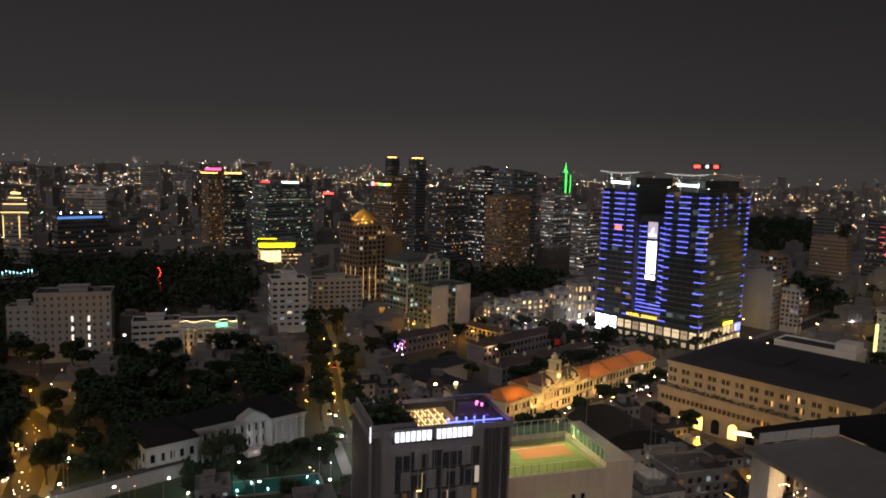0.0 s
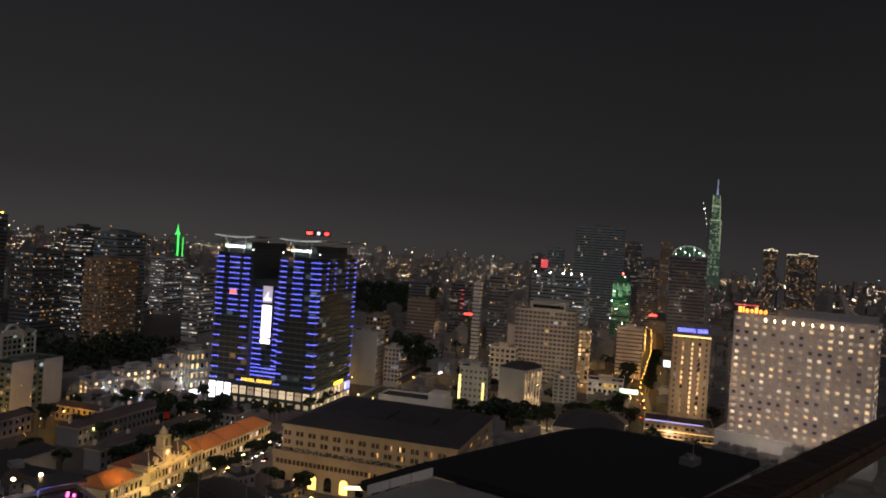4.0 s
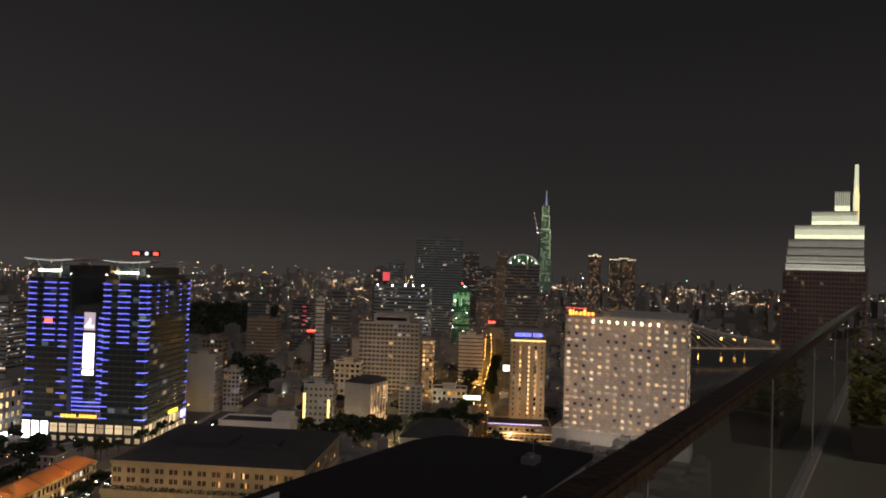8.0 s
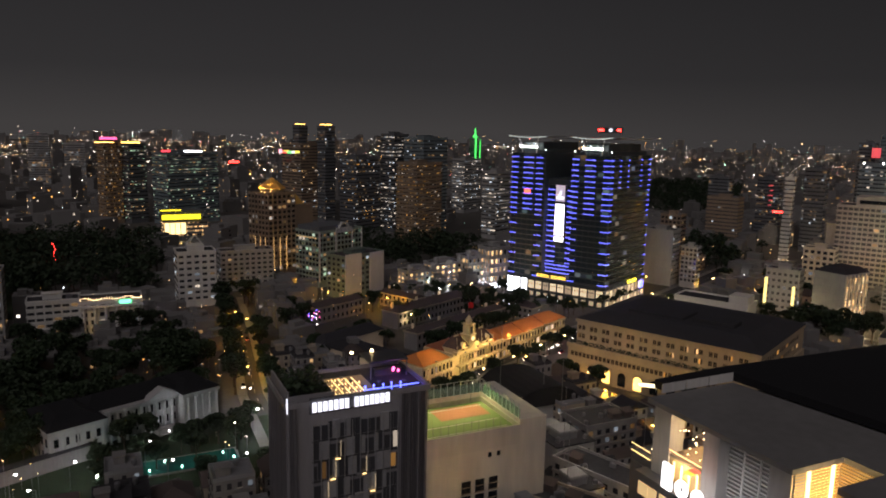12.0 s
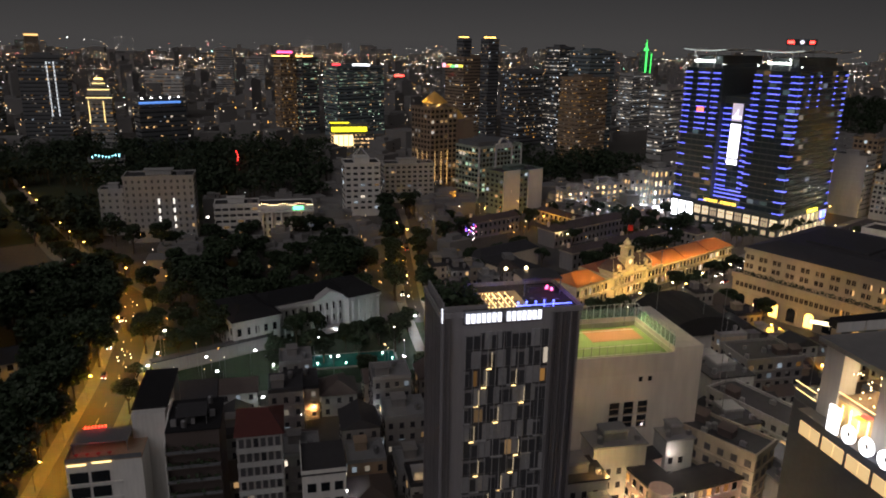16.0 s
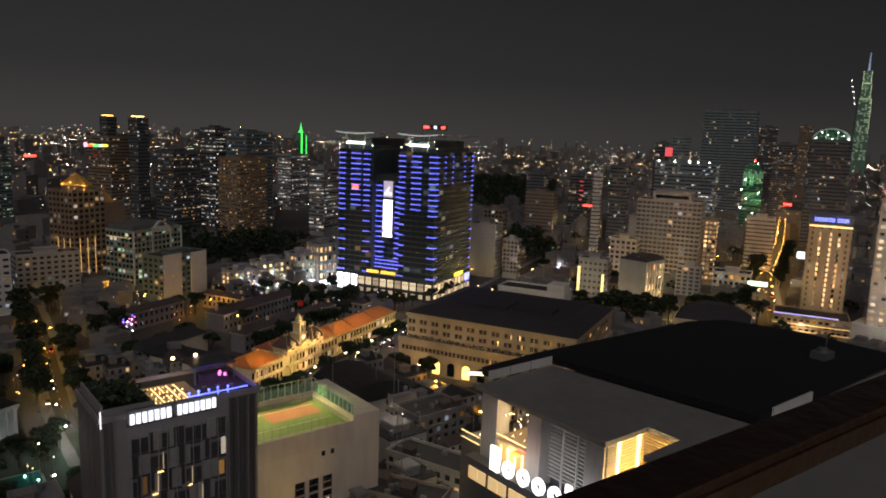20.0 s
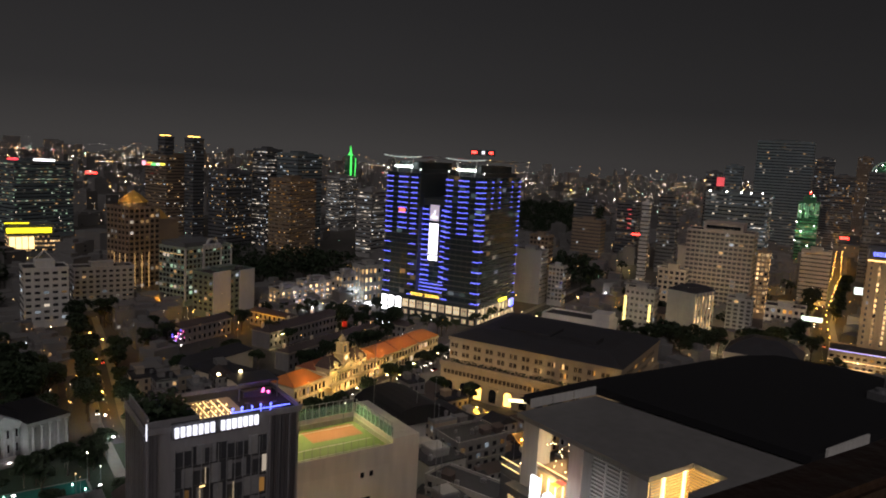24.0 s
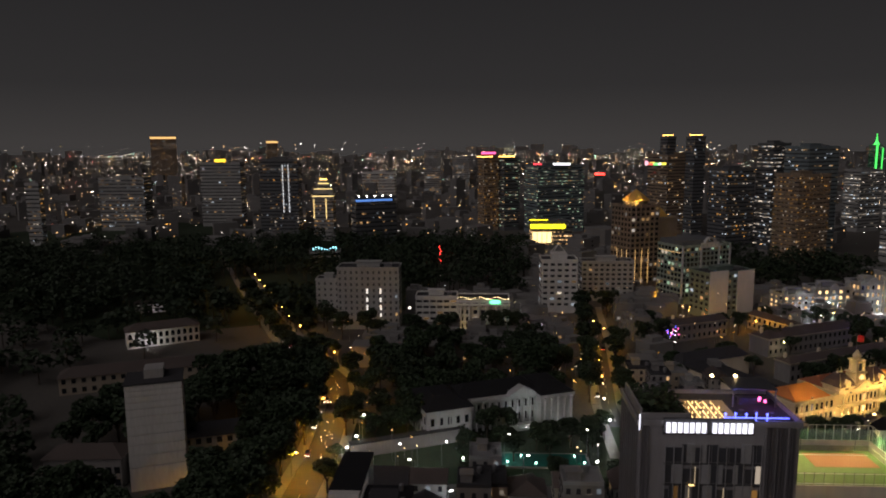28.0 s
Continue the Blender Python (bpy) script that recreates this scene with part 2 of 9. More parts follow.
    def gable(self, x0, x1, y0, y1, z0, z1, over=0.4):
        """A pitched roof with its ridge along x."""
        x0, x1, y0, y1, ym = x0 - over, x1 + over, y0 - over, y1 + over, (y0 + y1) / 2
        v = [(x0, y0, z0), (x1, y0, z0), (x1, y1, z0), (x0, y1, z0), (x0, ym, z1), (x1, ym, z1)]
        return self.add(v, [(3, 2, 1, 0), (0, 1, 5, 4), (2, 3, 4, 5), (1, 2, 5), (3, 0, 4)])

    def hip(self, x0, x1, y0, y1, z0, z1, over=0.5, run=None):
        x0, x1, y0, y1, ym = x0 - over, x1 + over, y0 - over, y1 + over, (y0 + y1) / 2
        r = (y1 - y0) / 2 if run is None else run
        v = [(x0, y0, z0), (x1, y0, z0), (x1, y1, z0), (x0, y1, z0), (x0 + r, ym, z1), (x1 - r, ym, z1)]
        return self.add(v, [(3, 2, 1, 0), (0, 1, 5, 4), (2, 3, 4, 5), (1, 2, 5), (3, 0, 4)])

    def mesh(self, name, material, smooth=False):
        me = bpy.data.meshes.new(name)
        me.from_pydata([tuple(p) for p in self.v], [], self.f)
        me.materials.append(material)
        if smooth:
            me.shade_smooth()
        return me


def thing(name, label, category, m=None, group="", kind=""):
    ob = new(name)
    ob.empty_display_size = 0.5
    ob.matrix_world = m or Matrix()
    return tagged(ob, label, category, group, kind)


def part(name, shape, material, parent, label="", at=None, smooth=False, kind=""):
    me = shape.mesh(name, material, smooth) if isinstance(shape, Geo) else shape
    ob = new(name, me)
    ob.parent = parent
    if at is not None:
        ob.matrix_basis = at
    return tagged(ob, label, kind=kind)


def solo(name, shape, material, label, category, m=None, group="", kind="", smooth=False):
    ob = new(name, shape.mesh(name, material, smooth) if isinstance(shape, Geo) else shape)
    ob.matrix_world = m or Matrix()
    return tagged(ob, label, category, group, kind)


def sign_bars(name, pattern, height, width, material, parent, m, depth=0.12, label=""):
    """A lit sign of plain bars and discs: b hollow block, t thin bar, k thick bar, o disc, d disc with a stem below, - gap."""
    wide = {"b": 0.62, "t": 0.26, "k": 0.5, "o": 0.62, "d": 0.62, "-": 0.35}
    gap = 0.24
    total = sum(wide[c] + gap for c in pattern) - gap
    k, x = width / total, -width / 2
    for c in pattern:
        w, g = wide[c] * k, Geo()
        if c in "tk":
            g.box(x, x + w, 0, height, -depth, depth)
        elif c == "b":
            e = w * 0.3
            pts, quads, v = [], [], height * 0.22
            for q in range(4):
                j, u, sx, sy = 4 * q, 4 * ((q + 1) % 4), q in (1, 2), q in (2, 3)
                out, inn = (x + w * sx, height * sy), (x + (w - e if sx else e), height - v if sy else v)
                pts += [(*out, -depth), (*out, depth), (*inn, depth), (*inn, -depth)]
                quads += [(j + i, u + i, u + (i + 1) % 4, j + (i + 1) % 4) for i in range(4)]
            g.add(pts, quads)
        elif c in "od":
            n, cx, cy = 14, x + w / 2, height * 0.33
            pts, quads = [], []
            for q in range(n):
                t, j, u = math.tau * q / n, 4 * q, 4 * ((q + 1) % n)
                pts += [(cx + f * w / 2 * math.cos(t), cy + f * height * 0.34 * math.sin(t), z) for f, z in ((1, -depth), (1, depth), (0.45, depth), (0.45, -depth))]
                quads += [(j + i, u + i, u + (i + 1) % 4, j + (i + 1) % 4) for i in range(4)]
            g.add(pts, quads)
            if c == "d":
                g.box(x, x + w * 0.28, -height * 0.28, height * 0.33, -depth, depth)
        if g.v:
            part(name, g, material, parent, label, m)
        x += w + gap * k


def flood(owner, eye, aim, power, color, cone=120):
    li = bpy.data.lights.new("beam", "SPOT")
    li.energy, li.color, li.spot_size, li.spot_blend, li.shadow_soft_size = power, color, radians(cone), 0.6, 0.3
    ob = new("beam", li)
    ob.parent = owner
    ob.matrix_basis = look(eye, aim)
    return ob


GRID = 19.0          # the near streets run at this angle, those round the city hall at 45


def near_grid(e, n, z=0.0, turn=0.0):
    c, s = math.cos(radians(GRID)), math.sin(radians(GRID))
    return pose(e * c - n * s, e * s + n * c, z, 0, 0, GRID + turn)


FACES = ((0, -1, 0), (1, 0, 90), (0, 1, 180), (-1, 0, 270))


def facade_rows(root, me_cache, w, d, h, base, floors, bays, glass, single, pane=(0.6, 0.55), skip=()):
    """Windows: on the faces towards the terrace each floor (or each window) is a mesh of its own, on the others one mesh a face."""
    step = (h - base - 0.8) / floors
    for i, (nx, ny, turn) in enumerate(FACES):
        if i in skip:
            continue
        span, off = (w, d / 2) if ny else (d, w / 2)
        n = bays if ny else max(2, round(bays * d / w))
        bay = span / n
        pw, ph = bay * pane[0], step * pane[1]
        world = root.matrix_world.to_3x3() @ Vector((nx, ny, 0))
        seen = world.dot(-root.matrix_world.translation.to_2d().to_3d()) > 0
        turned = pose(0, 0, 0, 0, 0, turn)
        one = Geo().box(-pw / 2, pw / 2, -0.14, 0.1, 0, ph)
        if seen and single:
            me = one.mesh("window", glass)
            for f in range(floors):
                for b in range(n):
                    part("window", me, glass, root, at=turned @ pose(-span / 2 + (b + 0.5) * bay, -off, base + f * step + step * 0.25))
        elif seen and root.matrix_world.translation.length < 640:
            g = Geo()
            for b in range(n):
                x = -span / 2 + (b + 0.5) * bay
                g.box(x - pw / 2, x + pw / 2, -0.14, 0.1, 0, ph)
            me = g.mesh("window_row", glass)
            for f in range(floors):
                part("window_row", me, glass, root, kind="stuff", at=turned @ pose(0, -off, base + f * step + step * 0.25))
        else:
            g = Geo()
            n, bay = n * 2, bay / 2
            pw, ph = bay * max(pane[0], 0.8), step * min(pane[1], 0.34)
            for f in range(floors):
                for b in range(n):
                    x, z = -span / 2 + (b + 0.5) * bay, base + f * step + step * 0.25
                    g.box(x - pw / 2, x + pw / 2, -0.14, 0.1, z, z + ph)
            part("facade_windows", g, glass, root, at=turned @ pose(0, -off, 0), kind="stuff")


def building(name, label, x, y, w, d, h, rot, floors, bays, wall, glass, base=4.0, single=False, pane=(0.6, 0.55),
             bands=0.25, piers=0.0, roof=m_roofdark, plant=True, group="", category="building", skip=()):
    """A block with floor bands, piers, parapet, roof plant and windows on every face."""
    root = thing(name, label, category, pose(x, y, 0, 0, 0, rot), group)
    a, b = w / 2, d / 2
    step = (h - base - 0.8) / floors
    rows = [(0, a, b)]
    for f in range(floors + 1 if bands else 0):
        z = base + f * step
        rows += [(z - step * 0.07, a, b), (z - step * 0.07, a + bands, b + bands), (z + step * 0.09, a + bands, b + bands), (z + step * 0.09, a, b)]
    rows += [(h - 0.6, a, b), (h - 0.6, a + 0.3, b + 0.3), (h + 0.6, a + 0.3, b + 0.3), (h + 0.6, a - 0.2, b - 0.2), (h - 0.3, a - 0.2, b - 0.2)]

    def notched(p, q):
        out = []
        for (x0, y0), (x1, y1), n in (((-p, -q), (p, -q), bays), ((p, -q), (p, q), max(2, round(bays * d / w))), ((p, q), (-p, q), bays), ((-p, q), (-p, -q), max(2, round(bays * d / w)))):
            ux, uy = (x1 - x0) / n, (y1 - y0) / n
            k = math.hypot(ux, uy)
            ox, oy, e = uy / k * piers, -ux / k * piers, 0.3 / k
            for i in range(1, n):
                cx, cy = x0 + ux * i, y0 + uy * i
                out += [(cx - ux * e, cy - uy * e), (cx - ux * e + ox, cy - uy * e + oy), (cx + ux * e + ox, cy + uy * e + oy), (cx + ux * e, cy + uy * e)]
            out.append((x1, y1))
        return out

    part("wall", Geo().shell(rows, notched if piers else None), wall, root)
    part("roof", Geo().box(-a + 0.2, a - 0.2, -b + 0.2, b - 0.2, h - 0.5, h - 0.15), roof, root)
    if plant:
        part("plant_room", Geo().box(-a * 0.4, a * 0.35, -b * 0.3, b * 0.5, h - 0.15, h + 2.6).box(-a * 0.45, a * 0.4, -b * 0.35, b * 0.55, h + 2.6, h + 2.9), wall, root)
        part("cooling_unit", Geo().box(a * 0.5, a * 0.75, -b * 0.4, b * 0.1, h - 0.15, h + 1.5).tube(a * 0.62, -b * 0.15, h + 1.5, h + 1.8, min(a, b) * 0.1), m_steel, root)
    facade_rows(root, {}, w, d, h, base, floors, bays, glass, single, pane, skip)
    return root

# ---- ground, roads, river ----
solo("ground", Geo().box(-4900, 4900, -600, 4900, -0.6, 0), m_ground, "dark built-up city ground reaching the horizon", "ground", kind="structure")


def road(name, pts, width, label):
    """A carriageway with raised pavements on both sides, along a line of points."""
    root = thing(name, label, "road", kind="structure")
    g, k, mk = Geo(), Geo(), Geo()
    for (x0, y0), (x1, y1) in zip(pts, pts[1:]):
        a, b = Vector((x0, y0, 0)), Vector((x1, y1, 0))
        way = (b - a).normalized()
        side = Vector((way.y, -way.x, 0))
        for shape, s0, s1, z in ((g, -width / 2, width / 2, 0.03), (k, -width / 2 - 4, -width / 2, 0.17), (k, width / 2, width / 2 + 4, 0.17)):
            q = [a + side * s0, a + side * s1, b + side * s1, b + side * s0]
            shape.add([(p.x, p.y, -0.2) for p in q] + [(p.x, p.y, z) for p in q], [(3, 2, 1, 0), (4, 5, 6, 7), (0, 1, 5, 4), (1, 2, 6, 5), (2, 3, 7, 6), (3, 0, 4, 7)])
        n = int((b - a).length / 9)
        for i in range(n):
            c = a + (b - a) * ((i + 0.3) / n)
            mk.beam((c.x, c.y, 0.036), (c.x + way.x * 3, c.y + way.y * 3, 0.036), 0.18, 0.02)
    part("carriageway", g, m_asphalt, root)
    part("footway", k, m_pave, root, kind="stuff")
    part("lane_marks", mk, m_white, root, kind="stuff")
    return root


road("road", ((-88, 64), (-111, 140), (-133, 208), (-153, 257), (-173, 288), (-240, 345), (-360, 468), (-560, 680)), 11, "wide asphalt street lit by amber lamps")
road("road", ((-30, 250), (-46, 300), (-67, 395), (-88, 480)), 6.5, "narrow asphalt side street with amber lamps")
road("road", ((-10, 258), (60, 326), (125, 392), (195, 462), (330, 600)), 11, "asphalt street before the lit city hall")
road("road", ((185, 455), (260, 385), (345, 300)), 12, "asphalt street beside the shopping tower")
road("road", ((345, 345), (432, 441), (595, 593), (812, 809)), 13, "long asphalt street with bright lamps and traffic")
road("road", ((62, 60), (44, 112), (20, 182), (-6, 258)), 9, "narrow asphalt street between hotel and theatre")
solo("river", Geo().prism([(d * math.sin(radians(a)), d * math.cos(radians(a))) for a, d in ((56, 790), (60, 730), (64, 690), (70, 640), (86, 600), (86, 1500), (70, 1260), (64, 1180), (60, 1150), (56, 1150))][::-1], -0.4, 0.05),
     surface("river_water", (0.008, 0.010, 0.012), 0.1, 0, grain=0.25, bump=0.12), "dark river with lamp reflections", "river", kind="structure")
solo("plaza", Geo().box(2, 122, -34, -6, -0.2, 0.1), m_pave, "paved square before the city hall", "plaza", pose(22, 298, 0, 0, 0, 44.5), kind="structure")
solo("lawn", Geo().box(-52, 60, 225, 275, -0.2, 0.08), m_grass, "dark lawn of the palace garden", "lawn", near_grid(0, 0), kind="structure")
solo("park_lawn", Geo().prism(((-190, 440), (-330, 300), (-900, 420), (-800, 800), (-300, 760)), -0.2, 0.06), m_grass, "dark grass under the park trees", "lawn", kind="structure")

# ---- twin shopping tower with lines of light ----
def shopping_tower():
    root = thing("shopping_tower", "dark glass twin tower with blue light lines and a tall screen", "tower", pose(154, 442, 0, 0, 0, 45))
    m_dark = m_curtain
    # local x runs from the near corner along the side, y along the front (left of it)
    L, D, H = 74.0, 60.0, 99.0
    for y0, y1 in ((0, L * 0.36), (L * 0.64, L)):
        part("wall", Geo().box(0, D, y0, y1, 13, H), m_dark, root, "dark tinted curtain wall")
    part("wall", Geo().box(5, D - 5, L * 0.36, L * 0.64, 13, 82), m_dark, root, "recessed dark curtain wall")
    slabs = Geo()
    for f in range(24):
        z = 15 + f * 3.5
        for y0, y1 in ((0, L * 0.36), (L * 0.64, L)):
            slabs.box(-0.25, D + 0.25, y0 - 0.25, y1 + 0.25, z - 0.35, z + 0.15)
        if z < 80:
            slabs.box(4.75, D - 4.75, L * 0.36 + 0.3, L * 0.64 - 0.3, z - 0.35, z + 0.15)
    part("floor_slabs", slabs, m_dark, root, kind="stuff")
    row = {}
    for y0, y1, key in ((0.4, L * 0.36 - 0.4, "a"), (L * 0.64 + 0.4, L - 0.4, "b")):
        g = Geo()
        n = 6
        row[key] = (Geo().box(-0.12, 0.1, 0.14, (y1 - y0) / n - 0.14, 0, 2.7).mesh("window", w_tower), [(0, y0 + (y1 - y0) * i / n) for i in range(n)])
    row["s"] = (Geo().box(0.14, (D - 0.8) / 12 - 0.14, -0.12, 0.1, 0, 2.7).mesh("window", w_tower), [(0.4 + (D - 0.8) * i / 12, 0) for i in range(12)])
    row["c"] = (Geo().box(4.88, 5.1, 0.14, (L * 0.28 - 1) / 4 - 0.14, 0, 2.7).mesh("window", w_tower), [(0, L * 0.36 + 0.5 + (L * 0.28 - 1) * i / 4) for i in range(4)])
    rest = Geo()
    for f in range(24):
        z = 15.4 + f * 3.5
        for key in ("a", "b", "s") + (("c",) if z < 78 else ()):
            for x, y in row[key][1]:
                if f < 11:
                    part("window", row[key][0], w_tower, root, at=pose(x, y, z))
                else:
                    rest.add([(v.co.x + x, v.co.y + y, v.co.z + z) for v in row[key][0].vertices], [tuple(p.vertices) for p in row[key][0].polygons])
    part("upper_window_rest", rest, w_tower, root, kind="stuff")
    # lines of light: pairs of columns on each tower, side columns, and the frame round the screen
    for f in range(24):
        z = 15.2 + f * 3.5
        top = f >= 13
        for y0, y1 in ((-0.4, 5.2), (69, 74.4), (49.5, 54.5), (22.5, 27.5)):
            if f % 2 == 0 or top:
                part("light_line", Geo().box(-0.55, -0.3, y0, y1, z, z + 0.36), e_led, root)
        if top:
            for y0, y1 in ((10.5, 18), (57, 64.5)):
                part("light_line", Geo().box(-0.55, -0.3, y0, y1, z, z + 0.36), e_led, root)
            if f > 17:
                for x0 in (12, 24, 44):
                    part("light_line", Geo().box(x0, x0 + 2.2, -0.55, -0.3, z, z + 0.36), e_led, root)
        if f % 2 == 0 or top:
            part("light_line", Geo().box(0, 3.2, -0.55, -0.3, z, z + 0.36), e_led, root)
            part("light_line", Geo().box(D - 3.4, D + 0.3, -0.55, -0.3, z, z + 0.36), e_led, root)
        if 3 <= f < 18:
            for y0, y1 in ((28, 32.5), (40.5, 48)):
                part("light_line", Geo().box(4.2, 4.5, y0, y1, z, z + 0.36), e_led, root)
    for z in (18.5, 21, 23.5):
        part("light_line", Geo().box(4.2, 4.5, 28, 49, z, z + 0.36), e_led, root)
    # screen
    scr = part("screen_frame", Geo().box(3.0, 4.9, 33.2, 40.9, 39.6, 78.6), m_dark, root)
    part("screen_image", Geo().box(2.85, 3.0, 33.6, 40.5, 44.4, 65.6), lamp("screen_glow", (0.93, 0.9, 1), 1.9), scr, "glowing pale advertising screen")
    part("screen_image", Geo().box(2.85, 3.0, 33.6, 40.5, 67.4, 78.2), lamp("screen_violet", (0.62, 0.55, 0.7), 0.42), scr, "dim violet screen field")
    part("screen_mark", Geo().box(2.7, 2.85, 34.2, 39.9, 68.8, 70.6).box(2.7, 2.85, 36.6, 38.4, 70.6, 72.6).box(2.7, 2.85, 36.2, 37.2, 72.6, 74.6), e_sign, scr)
    part("screen_image", Geo().box(2.85, 3.0, 33.6, 40.5, 40.4, 43.4), lamp("screen_band", (1, 0.97, 1), 3), scr)
    part("wall_sign", Geo().box(-0.5, -0.25, 58.6, 63.4, 71.4, 74.4), lamp("orange_sign", (1, 0.12, 0.02), 1.5), root, "small orange-red sign")
    # crown: wing canopies on struts over recessed glass pavilions, lit from below
    e_crown, e_edge = lamp("crown_lamp_white", (0.9, 1, 0.94), 5), lamp("edge_pale", (0.85, 1, 0.93), 0.55)
    for y0, y1 in ((-2.6, 28.6), (45.4, 77)):
        ym, hw = (y0 + y1) / 2, (y1 - y0) / 2
        cr = part("roof_pavilion", Geo().box(6, D - 6, ym - 8, ym + 8, H, H + 7.2).box(2, D - 2, ym - 10.5, ym + 10.5, H, H + 2.4), m_dark, root, "recessed dark roof pavilion")
        for x0, x1, zt in ((-2.5, 24, H + 10.4), (33, D + 2, H + 10.0)):
            n, g = 10, Geo()
            for i in range(n):
                t0, t1 = -1 + 2 * i / n, -1 + 2 * (i + 1) / n
                rim = [(x, ym + hw * t, zt - drop + 1.1 * t * t) for drop in (0.55, 0.0) for x, t in ((x0, t0), (x0, t1), (x1, t1), (x1, t0))]
                g.add(rim, [(3, 2, 1, 0), (4, 5, 6, 7), (0, 1, 5, 4), (2, 3, 7, 6), (1, 2, 6, 5), (3, 0, 4, 7)])
            part("canopy", g, m_grey, cr, "thin wing-shaped roof canopy")
        for k in range(12):
            t0, t1 = -0.92 + 1.84 * k / 12, -0.92 + 1.84 * (k + 1) / 12
            part("canopy_edge_light", Geo().beam((-2.7, ym + hw * t0, H + 10.2 + 1.1 * t0 * t0), (-2.7, ym + hw * t1, H + 10.2 + 1.1 * t1 * t1), 0.2, 0.3), e_edge, cr)
        for y in (ym - 5.5, ym + 5.5):
            part("strut", Geo().beam((0.8, y, H), (0.6, y + (0.6 if y > ym else -0.6), H + 5), 0.5).beam((0.6, y + (0.6 if y > ym else -0.6), H + 5), (-1.2, y + (2.4 if y > ym else -2.4), H + 10), 0.5), m_white, cr, "pale curved strut")
        for k in range(7):
            part("crown_lamp", Geo().box(-0.3, 0.3, ym - 6.6 + k * 2.1, ym - 5.4 + k * 2.1, H + 3.4, H + 4.5), e_crown, cr)
        for k in (-1, 1):
            part("crown_lamp", Geo().box(-0.3, 0.2, ym + k * 13 - 0.3, ym + k * 13 + 0.3, H + 2.0, H + 2.6), e_crown, cr)
        for y in (ym - 4, ym + 4):
            flood(cr, (-1.5, y, H + 4.6), (5, y, H + 9.5), 2600, (0.85, 1, 0.9), 150)
    part("roof_tank", Geo().box(30, 44, 30, 42, 82, 92), m_dark, root)
    sg = part("roof_sign", Geo().box(24, 24.6, 5, 23.4, H + 14.2, H + 17.8), m_dark, root, "dark roof sign with red letters")
    for y0, y1 in ((18.4, 22.4), (6.2, 9)):
        part("sign_bar", Geo().box(23.7, 24, y0, y1, H + 15.2, H + 16.8), e_red, sg)
    for y in (6, 14, 22):
        part("sign_post", Geo().box(24.2, 24.5, y, y + 0.3, H + 2, H + 14.2), m_steel, sg)
    part("sign_star", Geo().tube(0, 0, 0, 0.3, 1.3, n=5), e_sign, sg, at=pose(23.7, 13.4, H + 16, 0, -90, 0))
    # podium: tall white shops at one end, then warm glazed bays between piers
    part("podium", Geo().box(-1.2, D + 1, -1.2, L + 1, 0, 1.2).box(-1.2, D + 1, -1.2, L + 1, 12.6, 14.4), m_dark, root)
    rnd = random.Random(12)
    for i in range(13):
        y0 = i * 5.75
        white = i > 9
        z0, z1 = (2.0, 12.4) if white else (6.4, 11.6)
        bay = part("shop_window", Geo().box(-0.9, -0.6, y0 + 0.6, y0 + 5.1, z0, z1), e_shopwhite if white else (e_shop, e_shopdim)[i % 3 == 1], root, "glowing shop window")
        part("transom", Geo().box(-1.0, -0.9, y0 + 0.6, y0 + 5.1, z0 + (z1 - z0) * 0.62, z0 + (z1 - z0) * 0.62 + 0.35), m_dark, bay)
        for k in range(2):
            part("mullion", Geo().box(-1.0, -0.9, y0 + 2.0 + 1.5 * k, y0 + 2.15 + 1.5 * k, z0, z1), m_dark, bay)
        part("column", Geo().box(-1.2, -0.4, y0 - 0.5, y0 + 0.5, 0, 13.2), m_dark, root)
        if not white:
            part("entrance_light", Geo().box(-0.95, -0.6, y0 + 1.2, y0 + 4.2, 1.4, 4.2), e_shopdim, root)
    for i in range(11):
        for z0, z1, mat in ((6.4, 11.4, (e_shop, e_shop, e_shopdim)[i % 3]), (1.4, 4.4, (e_shop, e_shopdim)[i % 2])):
            bay = part("shop_window", Geo().box(i * 5.45 + 0.5, i * 5.45 + 4.7, -0.9, -0.6, z0, z1), mat, root)
            part("mullion", Geo().box(i * 5.45 + 2.5, i * 5.45 + 2.7, -1.0, -0.9, z0, z1), m_dark, bay)
        part("column", Geo().box(i * 5.45 - 0.5, i * 5.45 + 0.5, -1.25, -0.4, 0, 13.1), m_grey, root)
    part("core", Geo().box(-0.5, D, -0.5, L, 0, 13), m_dark, root)
    sign_bars("sign_bar", "ttbtbt-bbtkbt", 1.9, 22, lamp("sign_amber", (1, 0.62, 0.05), 1.6), root, pose(-1.5, 39, 15.4, 90, 0, -90), label="amber illuminated sign bar")
    part("side_sign", Geo().box(32, 45, -1.6, -1.3, 12.8, 14.6), e_yellow, root)
    part("blue_panel", Geo().box(52, 57, -1.6, -1.3, 6.5, 11.5), e_blue, root, "blue lit shop panel")
    return root


m_curtain = surface("teal_curtain_wall", (0.055, 0.07, 0.075), 0.45, streak=True)
w_tower = windows("tower_panes", 0.1, (WHITE, (0.6, 0.9, 0.8), COOL, (0.5, 0.8, 0.85), WARM, (0.6, 0.7, 1.0)), 0.12, glass=(0.03, 0.045, 0.05), rough=0.25, spread=3.5)
e_led = lamp("led_blue", (0.1, 0.13, 1.0), 2.2)
e_shop, e_shopwhite, e_shopdim = lamp("shop_glow", (1, 0.78, 0.46), 0.55), lamp("shop_glow_white", (0.95, 0.97, 1), 3), lamp("shop_glow_dim", (1, 0.74, 0.42), 0.16)
shopping_tower()


